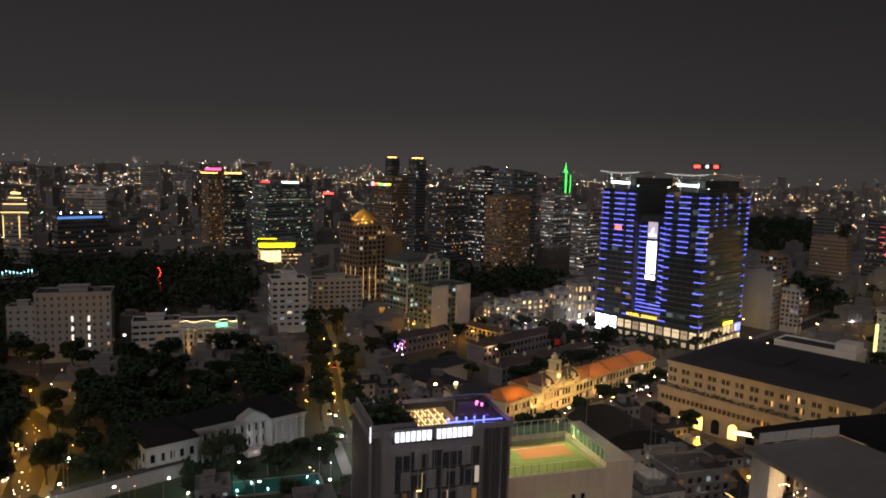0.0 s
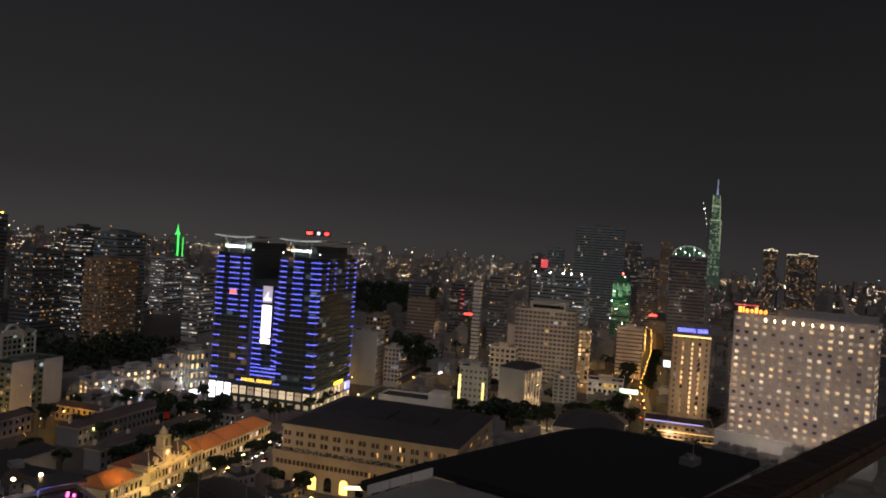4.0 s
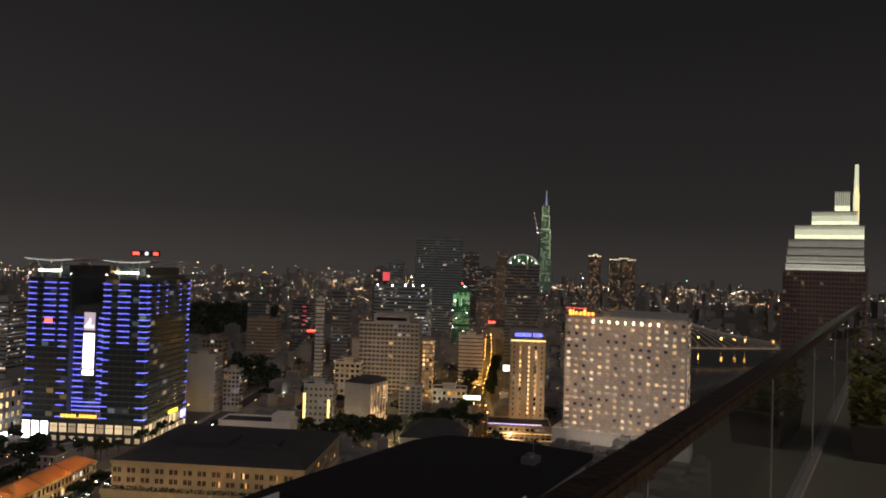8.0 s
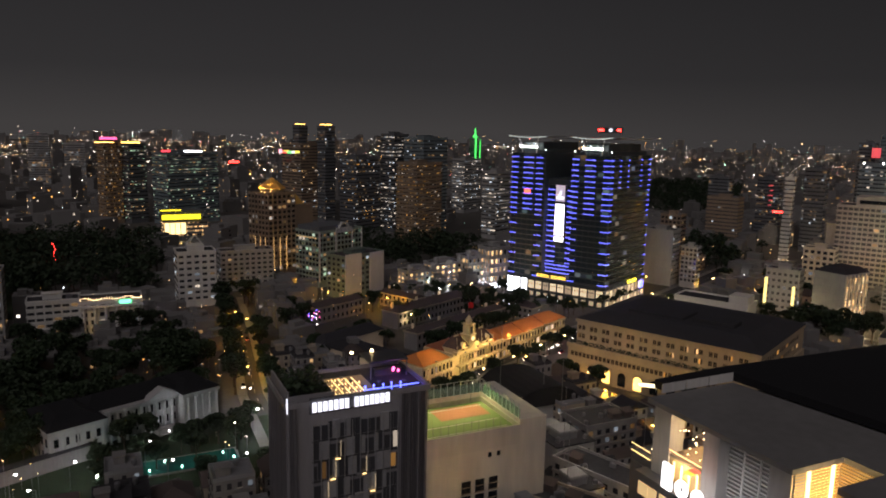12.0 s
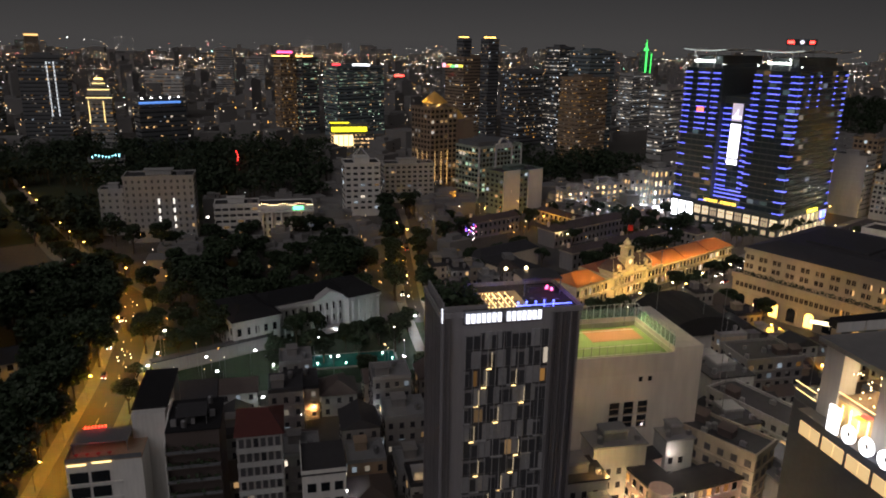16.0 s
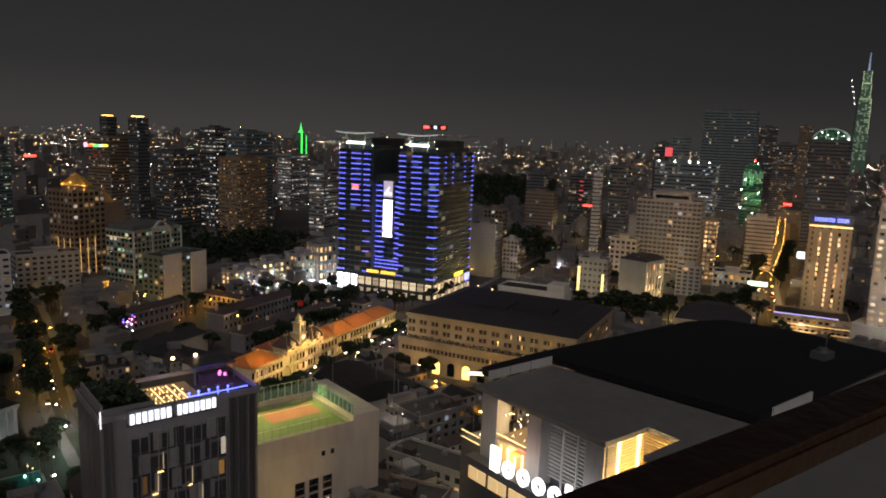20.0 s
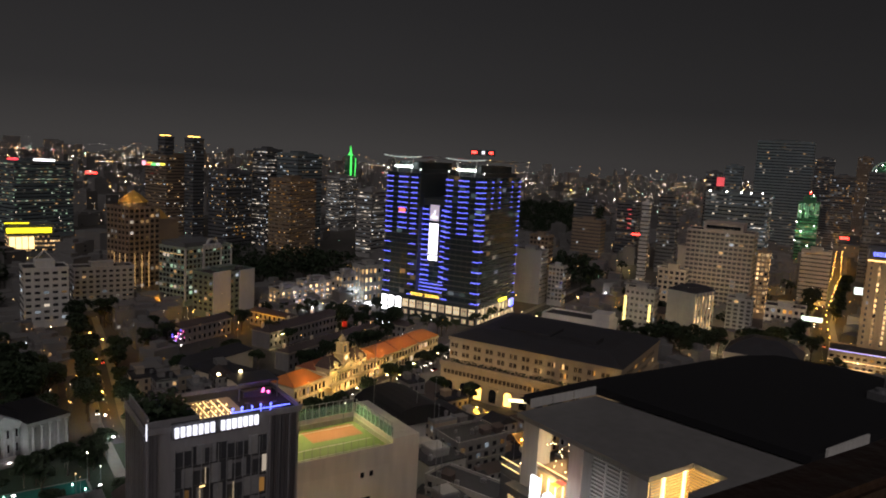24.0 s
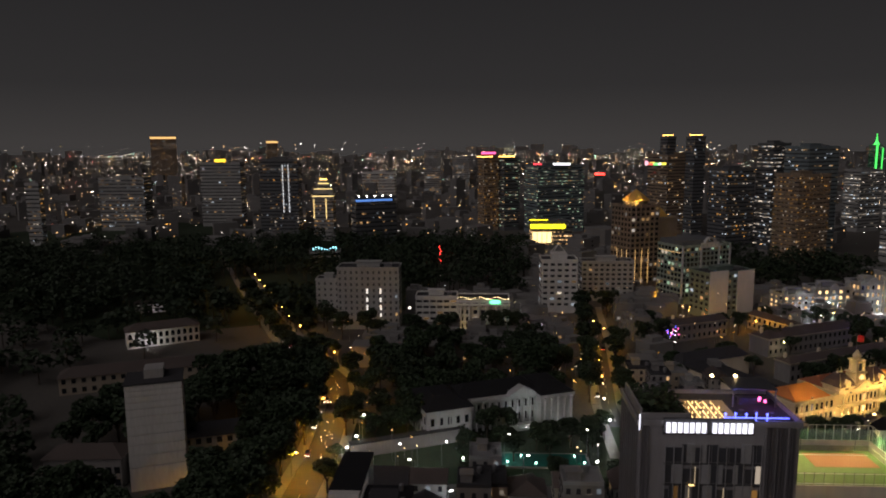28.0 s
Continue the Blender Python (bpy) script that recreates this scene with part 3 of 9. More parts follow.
# ---- city hall ----
def city_hall():
    root = thing("city_hall", "floodlit cream colonial city hall with clock tower and clay roofs", "town hall", pose(22, 298, 0, 0, 0, 44.5))
    wall = Geo()
    for x0, x1, d, h in ((4.5, 26, 16, 10.3), (26, 55, 18, 11.5), (55, 66, 16, 10.5), (66, 127, 15, 9.6)):
        wall.box(x0, x1, 0, d, 0, h)
    part("wall", wall, m_hall, root)
    for x0, x1, h in ((4.2, 26, 10.3), (55, 66, 10.5), (66, 127.3, 9.6)):
        for z, o, t in ((0, 0.35, 0.9), (4.9, 0.4, 0.5), (h - 0.6, 0.7, 0.7)):
            part("cornice", Geo().box(x0, x1, -o, 0, z, z + t), m_hall, root)
    win = Geo().box(-0.6, 0.6, -0.12, 0.15, 0, 2.5).prism(((-0.6, -0.12), (0.6, -0.12), (0.6, 0.15), (-0.6, 0.15)), 2.5, 2.75).mesh("window", w_hall)
    pil = Geo().box(-0.28, 0.28, -0.35, 0, 0.6, 9.4).box(-0.4, 0.4, -0.45, 0, 8.9, 9.6).mesh("pilaster", m_hall)
    for x0, x1, n in ((4.5, 26, 8), (55, 66, 4), (66, 127, 21)):
        for i in range(n):
            x = x0 + (x1 - x0) * (i + 0.5) / n
            for z in (1.3, 5.9):
                part("window", win, w_hall, root, at=pose(x, 0, z))
            part("pilaster", pil, m_hall, root, at=pose(x0 + (x1 - x0) * i / n, 0, 0))
    # centre block: colonnade, pediments, two turret pavilions and the belfry
    col = Geo().rings(0, 0, ((0.5, 0.42), (0.9, 0.36), (5.2, 0.3), (5.6, 0.45)), 10).mesh("column", m_hall)
    for i in range(11):
        for z in (0, 5.4):
            part("column", col, m_hall, root, at=pose(30 + i * 2.1, -1.2, z))
    part("balcony", Geo().box(28, 53, -2, 0, 5.2, 5.7).box(28, 53, -2, -1.8, 5.7, 6.6), m_hall, root)
    part("entablature", Geo().box(26.5, 54.5, -1.8, 0.5, 11, 12.2).box(26, 55, -2.1, 0.5, 12.2, 12.7), m_hall, root)
    for i in range(9):
        part("window", win, w_hall, root, at=pose(31.5 + i * 2.3, 0, 6.3))
        part("window", win, w_hall, root, at=pose(31.5 + i * 2.3, 0, 1.3))
    for xm in (31, 50):
        tur = part("turret", Geo().box(xm - 4, xm + 4, -1.5, 6.5, 11.5, 13.4).box(xm - 4.5, xm + 4.5, -2, 7, 13.4, 13.9), m_hall, root)
        rows = ((13.9, 4.6), (14.6, 4.2), (16.0, 3.5), (17.4, 2.4), (18.4, 1.5), (18.7, 1.4))
        part("turret_roof", Geo().add([(xm + sx * w, 2.5 + sy * w, z) for z, w in rows for sx, sy in ((-1, -1), (1, -1), (1, 1), (-1, 1))],
                                      [(4 * k + i, 4 * k + (i + 1) % 4, 4 * k + 4 + (i + 1) % 4, 4 * k + 4 + i) for k in range(5) for i in range(4)] + [(20, 21, 22, 23)]), m_roofslate, tur, "steep dark clay turret roof")
        for sx in (-1, 1):
            part("roof_rib", Geo().add([(xm + sx * (w + 0.1) + o, 2.5 - w - 0.12, z) for z, w in rows for o in (-0.14, 0.14)], [(2 * k, 2 * k + 1, 2 * k + 3, 2 * k + 2) for k in range(5)]), m_hall, tur)
        part("ridge_crest", Geo().box(xm - 1.5, xm + 1.5, 2.2, 2.8, 18.7, 19.2).tube(xm - 1.2, 2.5, 19.2, 20.8, 0.2, 0.04, 6).tube(xm + 1.2, 2.5, 19.2, 20.8, 0.2, 0.04, 6), m_hall, tur)
        part("turret_window", Geo().box(xm - 1, xm + 1, -1.62, -1.4, 11.7, 13.2), w_hall, tur)
        part("dormer", Geo().box(xm - 1.1, xm + 1.1, -2.2, 0, 13.9, 15.4).add([(xm - 1.5, -2.4, 15.4), (xm + 1.5, -2.4, 15.4), (xm, -2.4, 16.7), (xm - 1.5, 0.2, 15.4), (xm + 1.5, 0.2, 15.4), (xm, 0.2, 16.7)],
                                [(0, 1, 2), (5, 4, 3), (0, 3, 4, 1), (1, 4, 5, 2), (2, 5, 3, 0)]), m_hall, tur)
        for k in (-1, 1):
            part("urn", Geo().rings(xm + 4.2 * k, -1.7, ((13.9, 0.35), (14.3, 0.2), (14.9, 0.4), (15.4, 0.1)), 8), m_hall, tur)
    part("pediment", Geo().add([(35.5, -2.2, 12.7), (45.5, -2.2, 12.7), (40.5, -2.2, 15.6), (35.5, -0.8, 12.7), (45.5, -0.8, 12.7), (40.5, -0.8, 15.6)],
                               [(0, 1, 2), (5, 4, 3), (0, 3, 4, 1), (1, 4, 5, 2), (2, 5, 3, 0)]), m_hall, root)
    for k in range(3):
        part("roof_ornament", Geo().rings(38 + 2.5 * k, -1.6, ((15.6 - abs(k - 1) * 1.4, 0.5), (16.6 - abs(k - 1) * 1.4, 0.35), (17.3 - abs(k - 1) * 1.4, 0.2), (17.6 - abs(k - 1) * 1.4, 0.05)), 8), m_hall, root)
    bel = part("belfry", Geo().box(38.0, 43.0, 0, 5, 12, 17.6).box(37.6, 43.4, -0.4, 5.4, 17.6, 18.1).box(38.6, 42.4, 0.6, 4.4, 18.1, 22.6).box(38.1, 42.9, 0.1, 4.9, 22.6, 23.1), m_hall, root)
    part("clock_face", Geo().tube(0, 0, 0, 0.2, 1.2, n=20), e_shop, bel, "round lit clock face", at=pose(40.5, -0.15, 16.0, 90, 0, 0))
    part("lantern", Geo().rings(40.5, 2.5, ((23.1, 1.6), (24.2, 1.5), (24.4, 1.8), (25.2, 1.3), (26.2, 0.7), (27, 0.2)), 12), m_hall, bel)
    part("belfry_opening", Geo().box(39.6, 41.4, 0.52, 0.75, 18.6, 21.8), m_dark, bel)
    for sx in (38.4, 42.6):
        part("belfry_column", Geo().rings(sx, 0.4, ((18.1, 0.4), (18.6, 0.28), (22.0, 0.24), (22.6, 0.4)), 8), m_hall, bel)
    part("flagpole", Geo().tube(40.5, 3, 26.4, 33.2, 0.1, 0.06, 6), m_steel, bel)
    n, fl = 8, Geo()
    for i in range(n):
        a, b = i / n, (i + 1) / n
        fl.add([(40.5 + 3.6 * q, 3 + 0.35 * math.sin(5 * q), z - 0.6 * q) for q, z in ((a, 30.2), (b, 30.2), (b, 33.0), (a, 33.0))], [(0, 1, 2, 3)])
    part("flag", fl, surface("red_flag", (0.5, 0.02, 0.02), 0.8), bel, "red cloth flag")
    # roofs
    part("roof", Geo().hip(5, 23, 0, 15, 10.9, 14.6, 0.6, 4), m_tilelit, root, "clay hipped roof, floodlit orange put into its colour")
    part("roof", Geo().hip(55, 66, 0, 15, 11, 14.6, 0.4, 3), m_tilelit, root)
    part("roof", Geo().hip(67, 126.5, 0, 15, 10.1, 13.4, 0.7, 5), m_tilelit, root)
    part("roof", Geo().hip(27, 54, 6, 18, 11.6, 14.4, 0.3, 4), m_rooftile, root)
    for x in (84.5, 105):
        part("fire_wall", Geo().add([(x + o, y, z) for o in (-0.2, 0.2) for y, z in ((-0.9, 10.1), (7.5, 13.9), (15.8, 10.1))], [(0, 1, 2), (5, 4, 3), (0, 3, 4, 1), (1, 4, 5, 2)]), m_rooftile, root, "raised cross wall of the roof")
    # rear courtyard wings
    part("rear_wing", Geo().box(0, 14, 16, 58, 0, 9).box(0, 40, 58, 70, 0, 9.5), m_cream, root)
    part("rear_roof", Geo().box(-0.5, 14.5, 16.5, 57.5, 9, 10.6).frustum(-0.5, 40.5, 57.5, 70.5, 9.5, 13, 5, 6), m_roofdark, root)
    # floodlights: on the square for the facade, along the eaves for the roofs
    for i in range(22):
        x = 6 + i * 5.7
        fl = part("floodlight", Geo().box(x - 0.3, x + 0.3, -3.4, -3.0, 0.1, 0.6), m_steel, root)
        flood(fl, (x, -2.9, 0.8), (x, 0, 8), 1500 if 26 < x < 55 else 1250, (1, 0.6, 0.18), 78)
    for x in (14, 34, 47, 62, 90):
        fl = part("floodlight", Geo().box(x - 0.4, x + 0.4, -10.4, -10, 0.1, 0.7), m_steel, root)
        flood(fl, (x, -9.6, 0.9), (x, 0, 8), 5200 if 26 < x < 55 else 2800, (1, 0.58, 0.16), 125)
    for x, y, z, ty, p in ((13, -0.6, 12.0, 6, 900), (60, -0.6, 12, 6, 600), (72, -0.8, 10.9, 6, 900), (88, -0.8, 10.9, 6, 900), (104, -0.8, 10.9, 6, 900), (119, -0.8, 10.9, 6, 900)):
        fl = part("eave_light", Geo().box(x - 0.5, x + 0.5, y - 0.4, y, z - 0.6, z - 0.2), m_steel, root)
        flood(fl, (x, y - 1.6, z + 0.8), (x, ty, z + 2.5), p * 3.4, (1, 0.5, 0.12), 150)
    for x, z in ((40.5, 13.5), (31, 12.5), (50, 12.5)):
        fl = part("tower_light", Geo().box(x - 0.4, x + 0.4, -3.4, -3, z - 0.7, z - 0.2), m_steel, root)
        flood(fl, (x, -6.5, z), (x, 3, z + 5), 4200, (1, 0.6, 0.18), 110)
    return root


m_roofslate = surface("turret_slate", (0.14, 0.09, 0.07), 0.7, grain=2.0, bump=0.3)
m_hall = surface("hall_stucco", (0.66, 0.53, 0.31), 0.8, grain=1.2)
w_hall = windows("hall_panes", 0.25, (WARM, WHITE), 0.7, glass=(0.03, 0.025, 0.02))
city_hall()


# ---- long cream block with arched ground floor ----
def arcade_block():
    root = thing("arcade_block", "long cream hotel block with dark flat roof and arches", "hotel", pose(95.9, 318.2, 0, 0, 0, -46))
    # local x along the front (towards the right end), y back
    L, D, H = 83.0, 72.0, 26.2
    part("wall", Geo().box(0, L, 6, D, 0, H).box(-1, L + 1, 0, D, 0, 15), m_arcade, root)
    part("cornice", Geo().box(-0.6, L + 0.6, 5.4, 6, H - 1, H + 0.6).box(-1.5, L + 1.5, -0.5, 0, 14.2, 15.3).box(-1.5, L + 1.5, -0.5, 0.4, 15.3, 16.1), m_arcade, root)
    part("cornice", Geo().box(L, L + 0.6, 6, D, H - 1, H + 0.6).box(-0.6, 0, 6, D, H - 1, H + 0.6), m_arcade, root)
    part("terrace_hedge", leaf_heap(-0.5, L + 0.5, 0.3, 1.8, 15.2, 17.6, 1700), m_leaf, root, "row of dark terrace plants", kind="stuff")
    win = Geo().box(-0.72, -0.08, -0.06, 0.2, 0, 2.1).box(0.08, 0.72, -0.06, 0.2, 0, 2.1).mesh("window", w_arcade)
    sill = Geo().box(-0.75, 0.75, -0.25, 0, -0.2, 0).mesh("window_sill", m_arcade)
    for i in range(40):
        x = 1.4 + i * (L - 2.8) / 39
        if i % 3 != 2:
            for z in (17.6, 21.6):
                part("window", win, w_arcade, root, at=pose(x, 6, z))
                part("window_sill", sill, m_arcade, root, at=pose(x, 6, z))
        part("window", win, w_arcade, root, at=pose(x, 0, 10.4))
    for i in range(11):
        x = 4 + i * 7.6
        a = [(x - 2 + 0.0, 0), ]
        g = Geo().box(x - 1.9, x + 1.9, -0.12, 0.2, 1, 5.4)
        n = 8
        for k in range(n):
            t0, t1 = math.pi * k / n, math.pi * (k + 1) / n
            g.add([(x, -0.12, 5.4), (x + 1.9 * math.cos(t0), -0.12, 5.4 + 1.9 * math.sin(t0)), (x + 1.9 * math.cos(t1), -0.12, 5.4 + 1.9 * math.sin(t1))], [(2, 1, 0)])
        part("arch_window", g, e_arch if i in (2, 4, 7) else m_glass_dark, root)
        part("arch_surround", Geo().box(x - 2.5, x - 1.9, -0.35, 0, 0.5, 6).box(x + 1.9, x + 2.5, -0.35, 0, 0.5, 6).box(x - 2.5, x + 2.5, -0.35, 0, 7.5, 8.1), m_arcade, root)
    part("roof", Geo().frustum(-0.8, L + 0.8, 5.2, D + 0.8, H + 0.6, H + 4.2, 10, 12), m_roofdark, root, "dark low-pitched roof")
    part("roof_deck", Geo().box(18, 44, 22, 40, H + 4.2, H + 5.4).box(48, 66, 24, 34, H + 4.2, H + 6), m_roofdark, root)
    side = Geo().box(-0.6, 0.6, -0.12, 0.2, 0, 1.8).mesh("side_window", w_arcade)
    for i in range(16):
        for z in (5, 9.6, 17.6, 21.6):
            part("side_window", side, w_arcade, root, at=pose(L + (1 if z < 15 else 0), 9 + i * 3.5, z, 0, 0, 90))
    for i in range(4):
        x = 6 + i * 24
        fl = part("floodlight", Geo().box(x - 0.4, x + 0.4, -8.4, -8, 0, 0.6), m_steel, root)
        flood(fl, (x, -7.6, 1), (x, 0, 12), 1150, (1, 0.6, 0.22), 140)
    for i in range(5):
        x = 6 + i * 18
        fl = part("terrace_light", Geo().box(x - 0.3, x + 0.3, 1.2, 1.6, 15.2, 15.6), m_steel, root)
        flood(fl, (x, 1.4, 16), (x, 6, 23), 820, (1, 0.62, 0.28), 150)
    return root


def leaf_heap(x0, x1, y0, y1, z0, z1, count):
    rnd = random.Random(round(x1 * 7 + count))
    g = Geo()
    for _ in range(count):
        x, y, z, s = rnd.uniform(x0, x1), rnd.uniform(y0, y1), rnd.uniform(z0, z1), rnd.uniform(0.25, 0.55)
        leaf(g, x, y, z, s, rnd)
    return g


def leaf(g, x, y, z, s, rnd):
    """One bent clump: two leaf faces at a random turn."""
    a, b = rnd.uniform(0, 6.28), rnd.uniform(-0.9, 0.9)
    ux, uy, uz = math.cos(a) * s, math.sin(a) * s, b * s * 0.6
    vx, vy, vz = -math.sin(a) * s, math.cos(a) * s, rnd.uniform(-0.7, 0.7) * s
    g.add([(x - ux, y - uy, z - uz), (x + vx * 0.7, y + vy * 0.7, z + vz), (x + ux, y + uy, z + uz), (x - vx * 0.7, y - vy * 0.7, z - vz + 0.3 * s)], [(0, 1, 2), (0, 2, 3)])


m_arcade = surface("arcade_stone", (0.46, 0.36, 0.24), streak=True)
w_arcade = windows("arcade_panes", 0.08, (WARM, GOLD), 1.0, glass=(0.03, 0.024, 0.018))
e_arch = lamp("arch_glow", (1, 0.6, 0.12), 2.2)
arcade_block()


# ---- hotel with vertical fins and roof bar ----
def fin_hotel():
    root = thing("fin_hotel", "dark slab hotel with vertical fins, lit name and roof bar", "hotel", near_grid(23, 102))
    W, D, H = 23.0, 13.0, 71.5
    part("wall", Geo().box(0, W, 0, D, 0, H), m_hotel, root)
    rnd = random.Random(5)
    for x in (0.3, 0.75, 1.3):
        part("fin", Geo().box(x, x + 0.14, -0.4, 0, 2, H), m_steeldark, root)
    for i in range(13):
        x = 18.1 + i * 0.37
        part("fin", Geo().box(x, x + 0.13, -0.3 - 0.25 * (i % 3), 0, 2, H), m_steeldark if i % 4 else m_hotel, root)
    for i in range(9):
        part("fin", Geo().box(-0.3, 0, 0.6 + i * 1.4, 0.8 + i * 1.4, 2, H), m_steeldark, root)
    part("corner_rod", Geo().box(-0.1, 0.06, -0.45, -0.3, H - 0.6, H + 1.8), e_sign, root)
    # window field: dark panes, grey panels and a few lit rooms in uneven widths
    for f in range(20):
        z, x = 4 + f * 3.25, 3.9
        while x < 17.6:
            w = min(rnd.choice((0.7, 1.0, 1.2, 1.5)), 17.8 - x)
            kind = rnd.random()
            if kind < 0.3:
                part("panel", Geo().box(x + 0.05, x + w - 0.05, -0.2, 0.05, z + 0.1, z + 3.1), m_panelgrey, root)
            else:
                part("window", Geo().box(x + 0.05, x + w - 0.05, -0.08, 0.1, z + 0.2, z + rnd.choice((2.4, 2.9))), w_hotelfront, root)
            if kind > 0.86:
                part("ledge", Geo().box(x, x + w * 1.4, -0.5, 0, z - 0.12, z + 0.1), m_panelgrey, root)
            x += w
        part("spandrel", Geo().box(3.8, 17.9, -0.12, 0.02, z - 0.3, z + 0.1), m_hotel2, root)
    for i in range(12):
        x = 3.9 + i * 1.26
        part("mullion", Geo().box(x - 0.035, x + 0.035, -0.34, 0, 2, H - 3), m_panelgrey, root)
    for f, x in ((18, 8.2), (17, 12.4), (15, 9.6), (12, 6.5), (12, 12.6), (11, 10.6), (10, 8.4), (9, 13.6), (7, 11.2), (6, 6.8), (5, 9.0), (4, 12.0), (3, 7.2), (14, 5.6), (8, 5.2), (16, 6.2), (17, 7.4), (13, 13.4), (16, 13.9), (10, 12.8), (9, 6.9), (7, 14.2), (5, 13.2), (2, 9.6), (6, 10.2)):
        z = 4 + f * 3.25
        part("lamp_line", Geo().box(x, x + 0.08, -0.45, -0.32, z + 0.3, z + 2.8), e_hotline, root)
        part("lamp_line", Geo().box(x - 0.8, x, -0.5, -0.32, z - 0.1, z + 0.06), e_barstrip, root)
    sign_bars("sign_bar", "kkkkkkk-kkkkkkk", 1.5, 12.3, e_sign, root, pose(9.9, -0.7, H - 0.8, 90, 0, 0), label="white illuminated sign bar")
    part("sign_wall", Geo().box(3.4, 16.4, -0.33, 0.1, H - 1.2, H + 1.2), m_hotel2, root)
    part("parapet", Geo().box(-0.3, W + 0.3, -0.3, 0, H, H + 0.9).box(-0.3, 0, 0, D, H, H + 0.9).box(W, W + 0.3, 0, D, H, H + 0.9).box(-0.3, W + 0.3, D, D + 0.3, H, H + 0.9), m_hotel, root)
    part("roof_deck", Geo().box(0, W, 0, D, H, H + 0.25), m_roofdark, root)
    part("roof_screen", Geo().box(0.3, 7.6, 0.6, 0.9, H + 0.25, H + 1.6).box(0.3, 0.6, 0.9, 12.4, H + 0.25, H + 2.2).box(7.4, 7.6, 0.9, 9, H + 0.25, H + 1.4), m_hotel, root)
    part("roof_planting", leaf_heap(0.8, 7.2, 1.2, 12, H + 0.5, H + 2.6, 620), m_leaf, root, "dark roof planting", kind="stuff")
    # roof bar: warm floor strips, blue lamps, beacon lights
    for i in range(5):
        part("floor_lamp_strip", Geo().box(8.3 + i * 1.15, 8.42 + i * 1.15, 1.2, 9.2, H + 0.27, H + 0.36), e_barstrip, root, "warm floor light strip")
    for i in range(18):
        x, y = 8.8 + (i % 5) * 1.15, 2 + (i // 5) * 2.1
        part("floor_lamp", Geo().rings(x, y, ((H + 0.27, 0.08), (H + 0.5, 0.12), (H + 0.62, 0.04)), 8), e_barstrip, root)
    part("bar_terrace", Geo().box(8, 15, 0.4, 10, H + 0.25, H + 0.28), m_courtwall2, root, "pale boarded bar terrace")
    for i in range(5):
        part("bar_lamp", Geo().rings(12.8 + i * 1.5, 1.4 + 0.2 * (i % 2), ((H + 0.3, 0.1), (H + 1.2, 0.08), (H + 1.3, 0.2), (H + 1.5, 0.08)), 8), e_bluebar, root, "blue glowing bar lamp")
    for x, y in ((19.4, 6.6), (20.1, 6.0), (19.8, 7.4)):
        part("party_lamp", Geo().box(x, x + 0.3, y, y + 0.3, H + 1.4, H + 1.8), e_pink, root)
    part("blue_strip", Geo().box(12.4, 21.8, 0.9, 1.0, H + 0.9, H + 1.02), e_bluebar, root, "blue light strip along the parapet")
    part("bar_counter", Geo().box(17, 21.6, 8.2, 9.0, H + 0.25, H + 1.3).box(16.8, 21.8, 8.0, 9.2, H + 1.3, H + 1.4), m_hotel2, root)
    part("bar_canopy", Geo().box(15.5, 22.4, 7, 12.6, H + 3.0, H + 3.25), m_hotel2, root)
    for x in (15.7, 22.1):
        part("post", Geo().box(x, x + 0.15, 7.1, 7.25, H + 0.25, H + 3.0), m_steel, root)
    for x, y in ((10, 4), (12, 6), (13, 3), (11, 8), (16, 4), (18, 3.5), (20, 3)):
        part("bar_table", Geo().tube(x, y, H + 0.25, H + 0.95, 0.05, n=6).tube(x, y, H + 0.95, H + 1.0, 0.4, n=10), m_hotel2, root)
    for x, y in ((14.2, 12.7), (17.9, 12.7)):
        pl = part("mast_lamp", Geo().tube(x, y, H + 0.25, H + 3.2, 0.07, 0.05, 6), m_steel, root)
        part("mast_bulb", Geo().rings(x, y, ((H + 3.2, 0.1), (H + 3.4, 0.34), (H + 3.65, 0.1)), 8), e_warm, pl)
    for x, y, z, p, c in ((11.5, 7, 3.2, 420, (1, 0.7, 0.35)), (15, 2.0, 1.6, 260, (0.1, 0.14, 1)), (19.5, 2.0, 1.6, 260, (0.12, 0.12, 1)), (19.8, 5.4, 2.2, 14, (1, 0.1, 0.3))):
        sp = bpy.data.lights.new("bar_glow", "POINT")
        sp.energy, sp.color, sp.shadow_soft_size = p, c, 0.3
        ob = new("bar_glow", sp)
        ob.parent, ob.location = root, (x, y, H + z)
    part("podium", Geo().box(-3, W + 2, -6, D + 3, 0, 8), m_hotel, root)
    return root


m_hotel = surface("hotel_dark_stone", (0.26, 0.25, 0.26), 0.6, streak=True)
m_panelgrey = surface("hotel_grey_panel", (0.3, 0.3, 0.31), 0.5)
m_courtwall2 = surface("bar_boards", (0.4, 0.3, 0.18), 0.6)
e_bluebar = lamp("bar_blue_lamp", (0.1, 0.15, 1), 2.5)
m_hotel2 = surface("hotel_spandrel", (0.07, 0.07, 0.075), 0.4)
m_steeldark = surface("dark_fin_metal", (0.2, 0.19, 0.2), 0.4, 0.4)
w_hotelfront = windows("hotel_front_panes", 0.05, (WARM, GOLD, WHITE, WARM), 0.4, glass=(0.06, 0.062, 0.07), rough=0.3)
e_hotline, e_barstrip = lamp("fin_lamp", (1, 0.78, 0.45), 0.28), lamp("strip_lamp", (1, 0.68, 0.25), 1.6)
fin_hotel()


# ---- pale block with a lit sports court on its roof ----
m_net = surface("green_netting", (0.12, 0.42, 0.26), 0.9)
m_net.node_tree.nodes["Principled BSDF"].inputs["Alpha"].default_value = 0.4


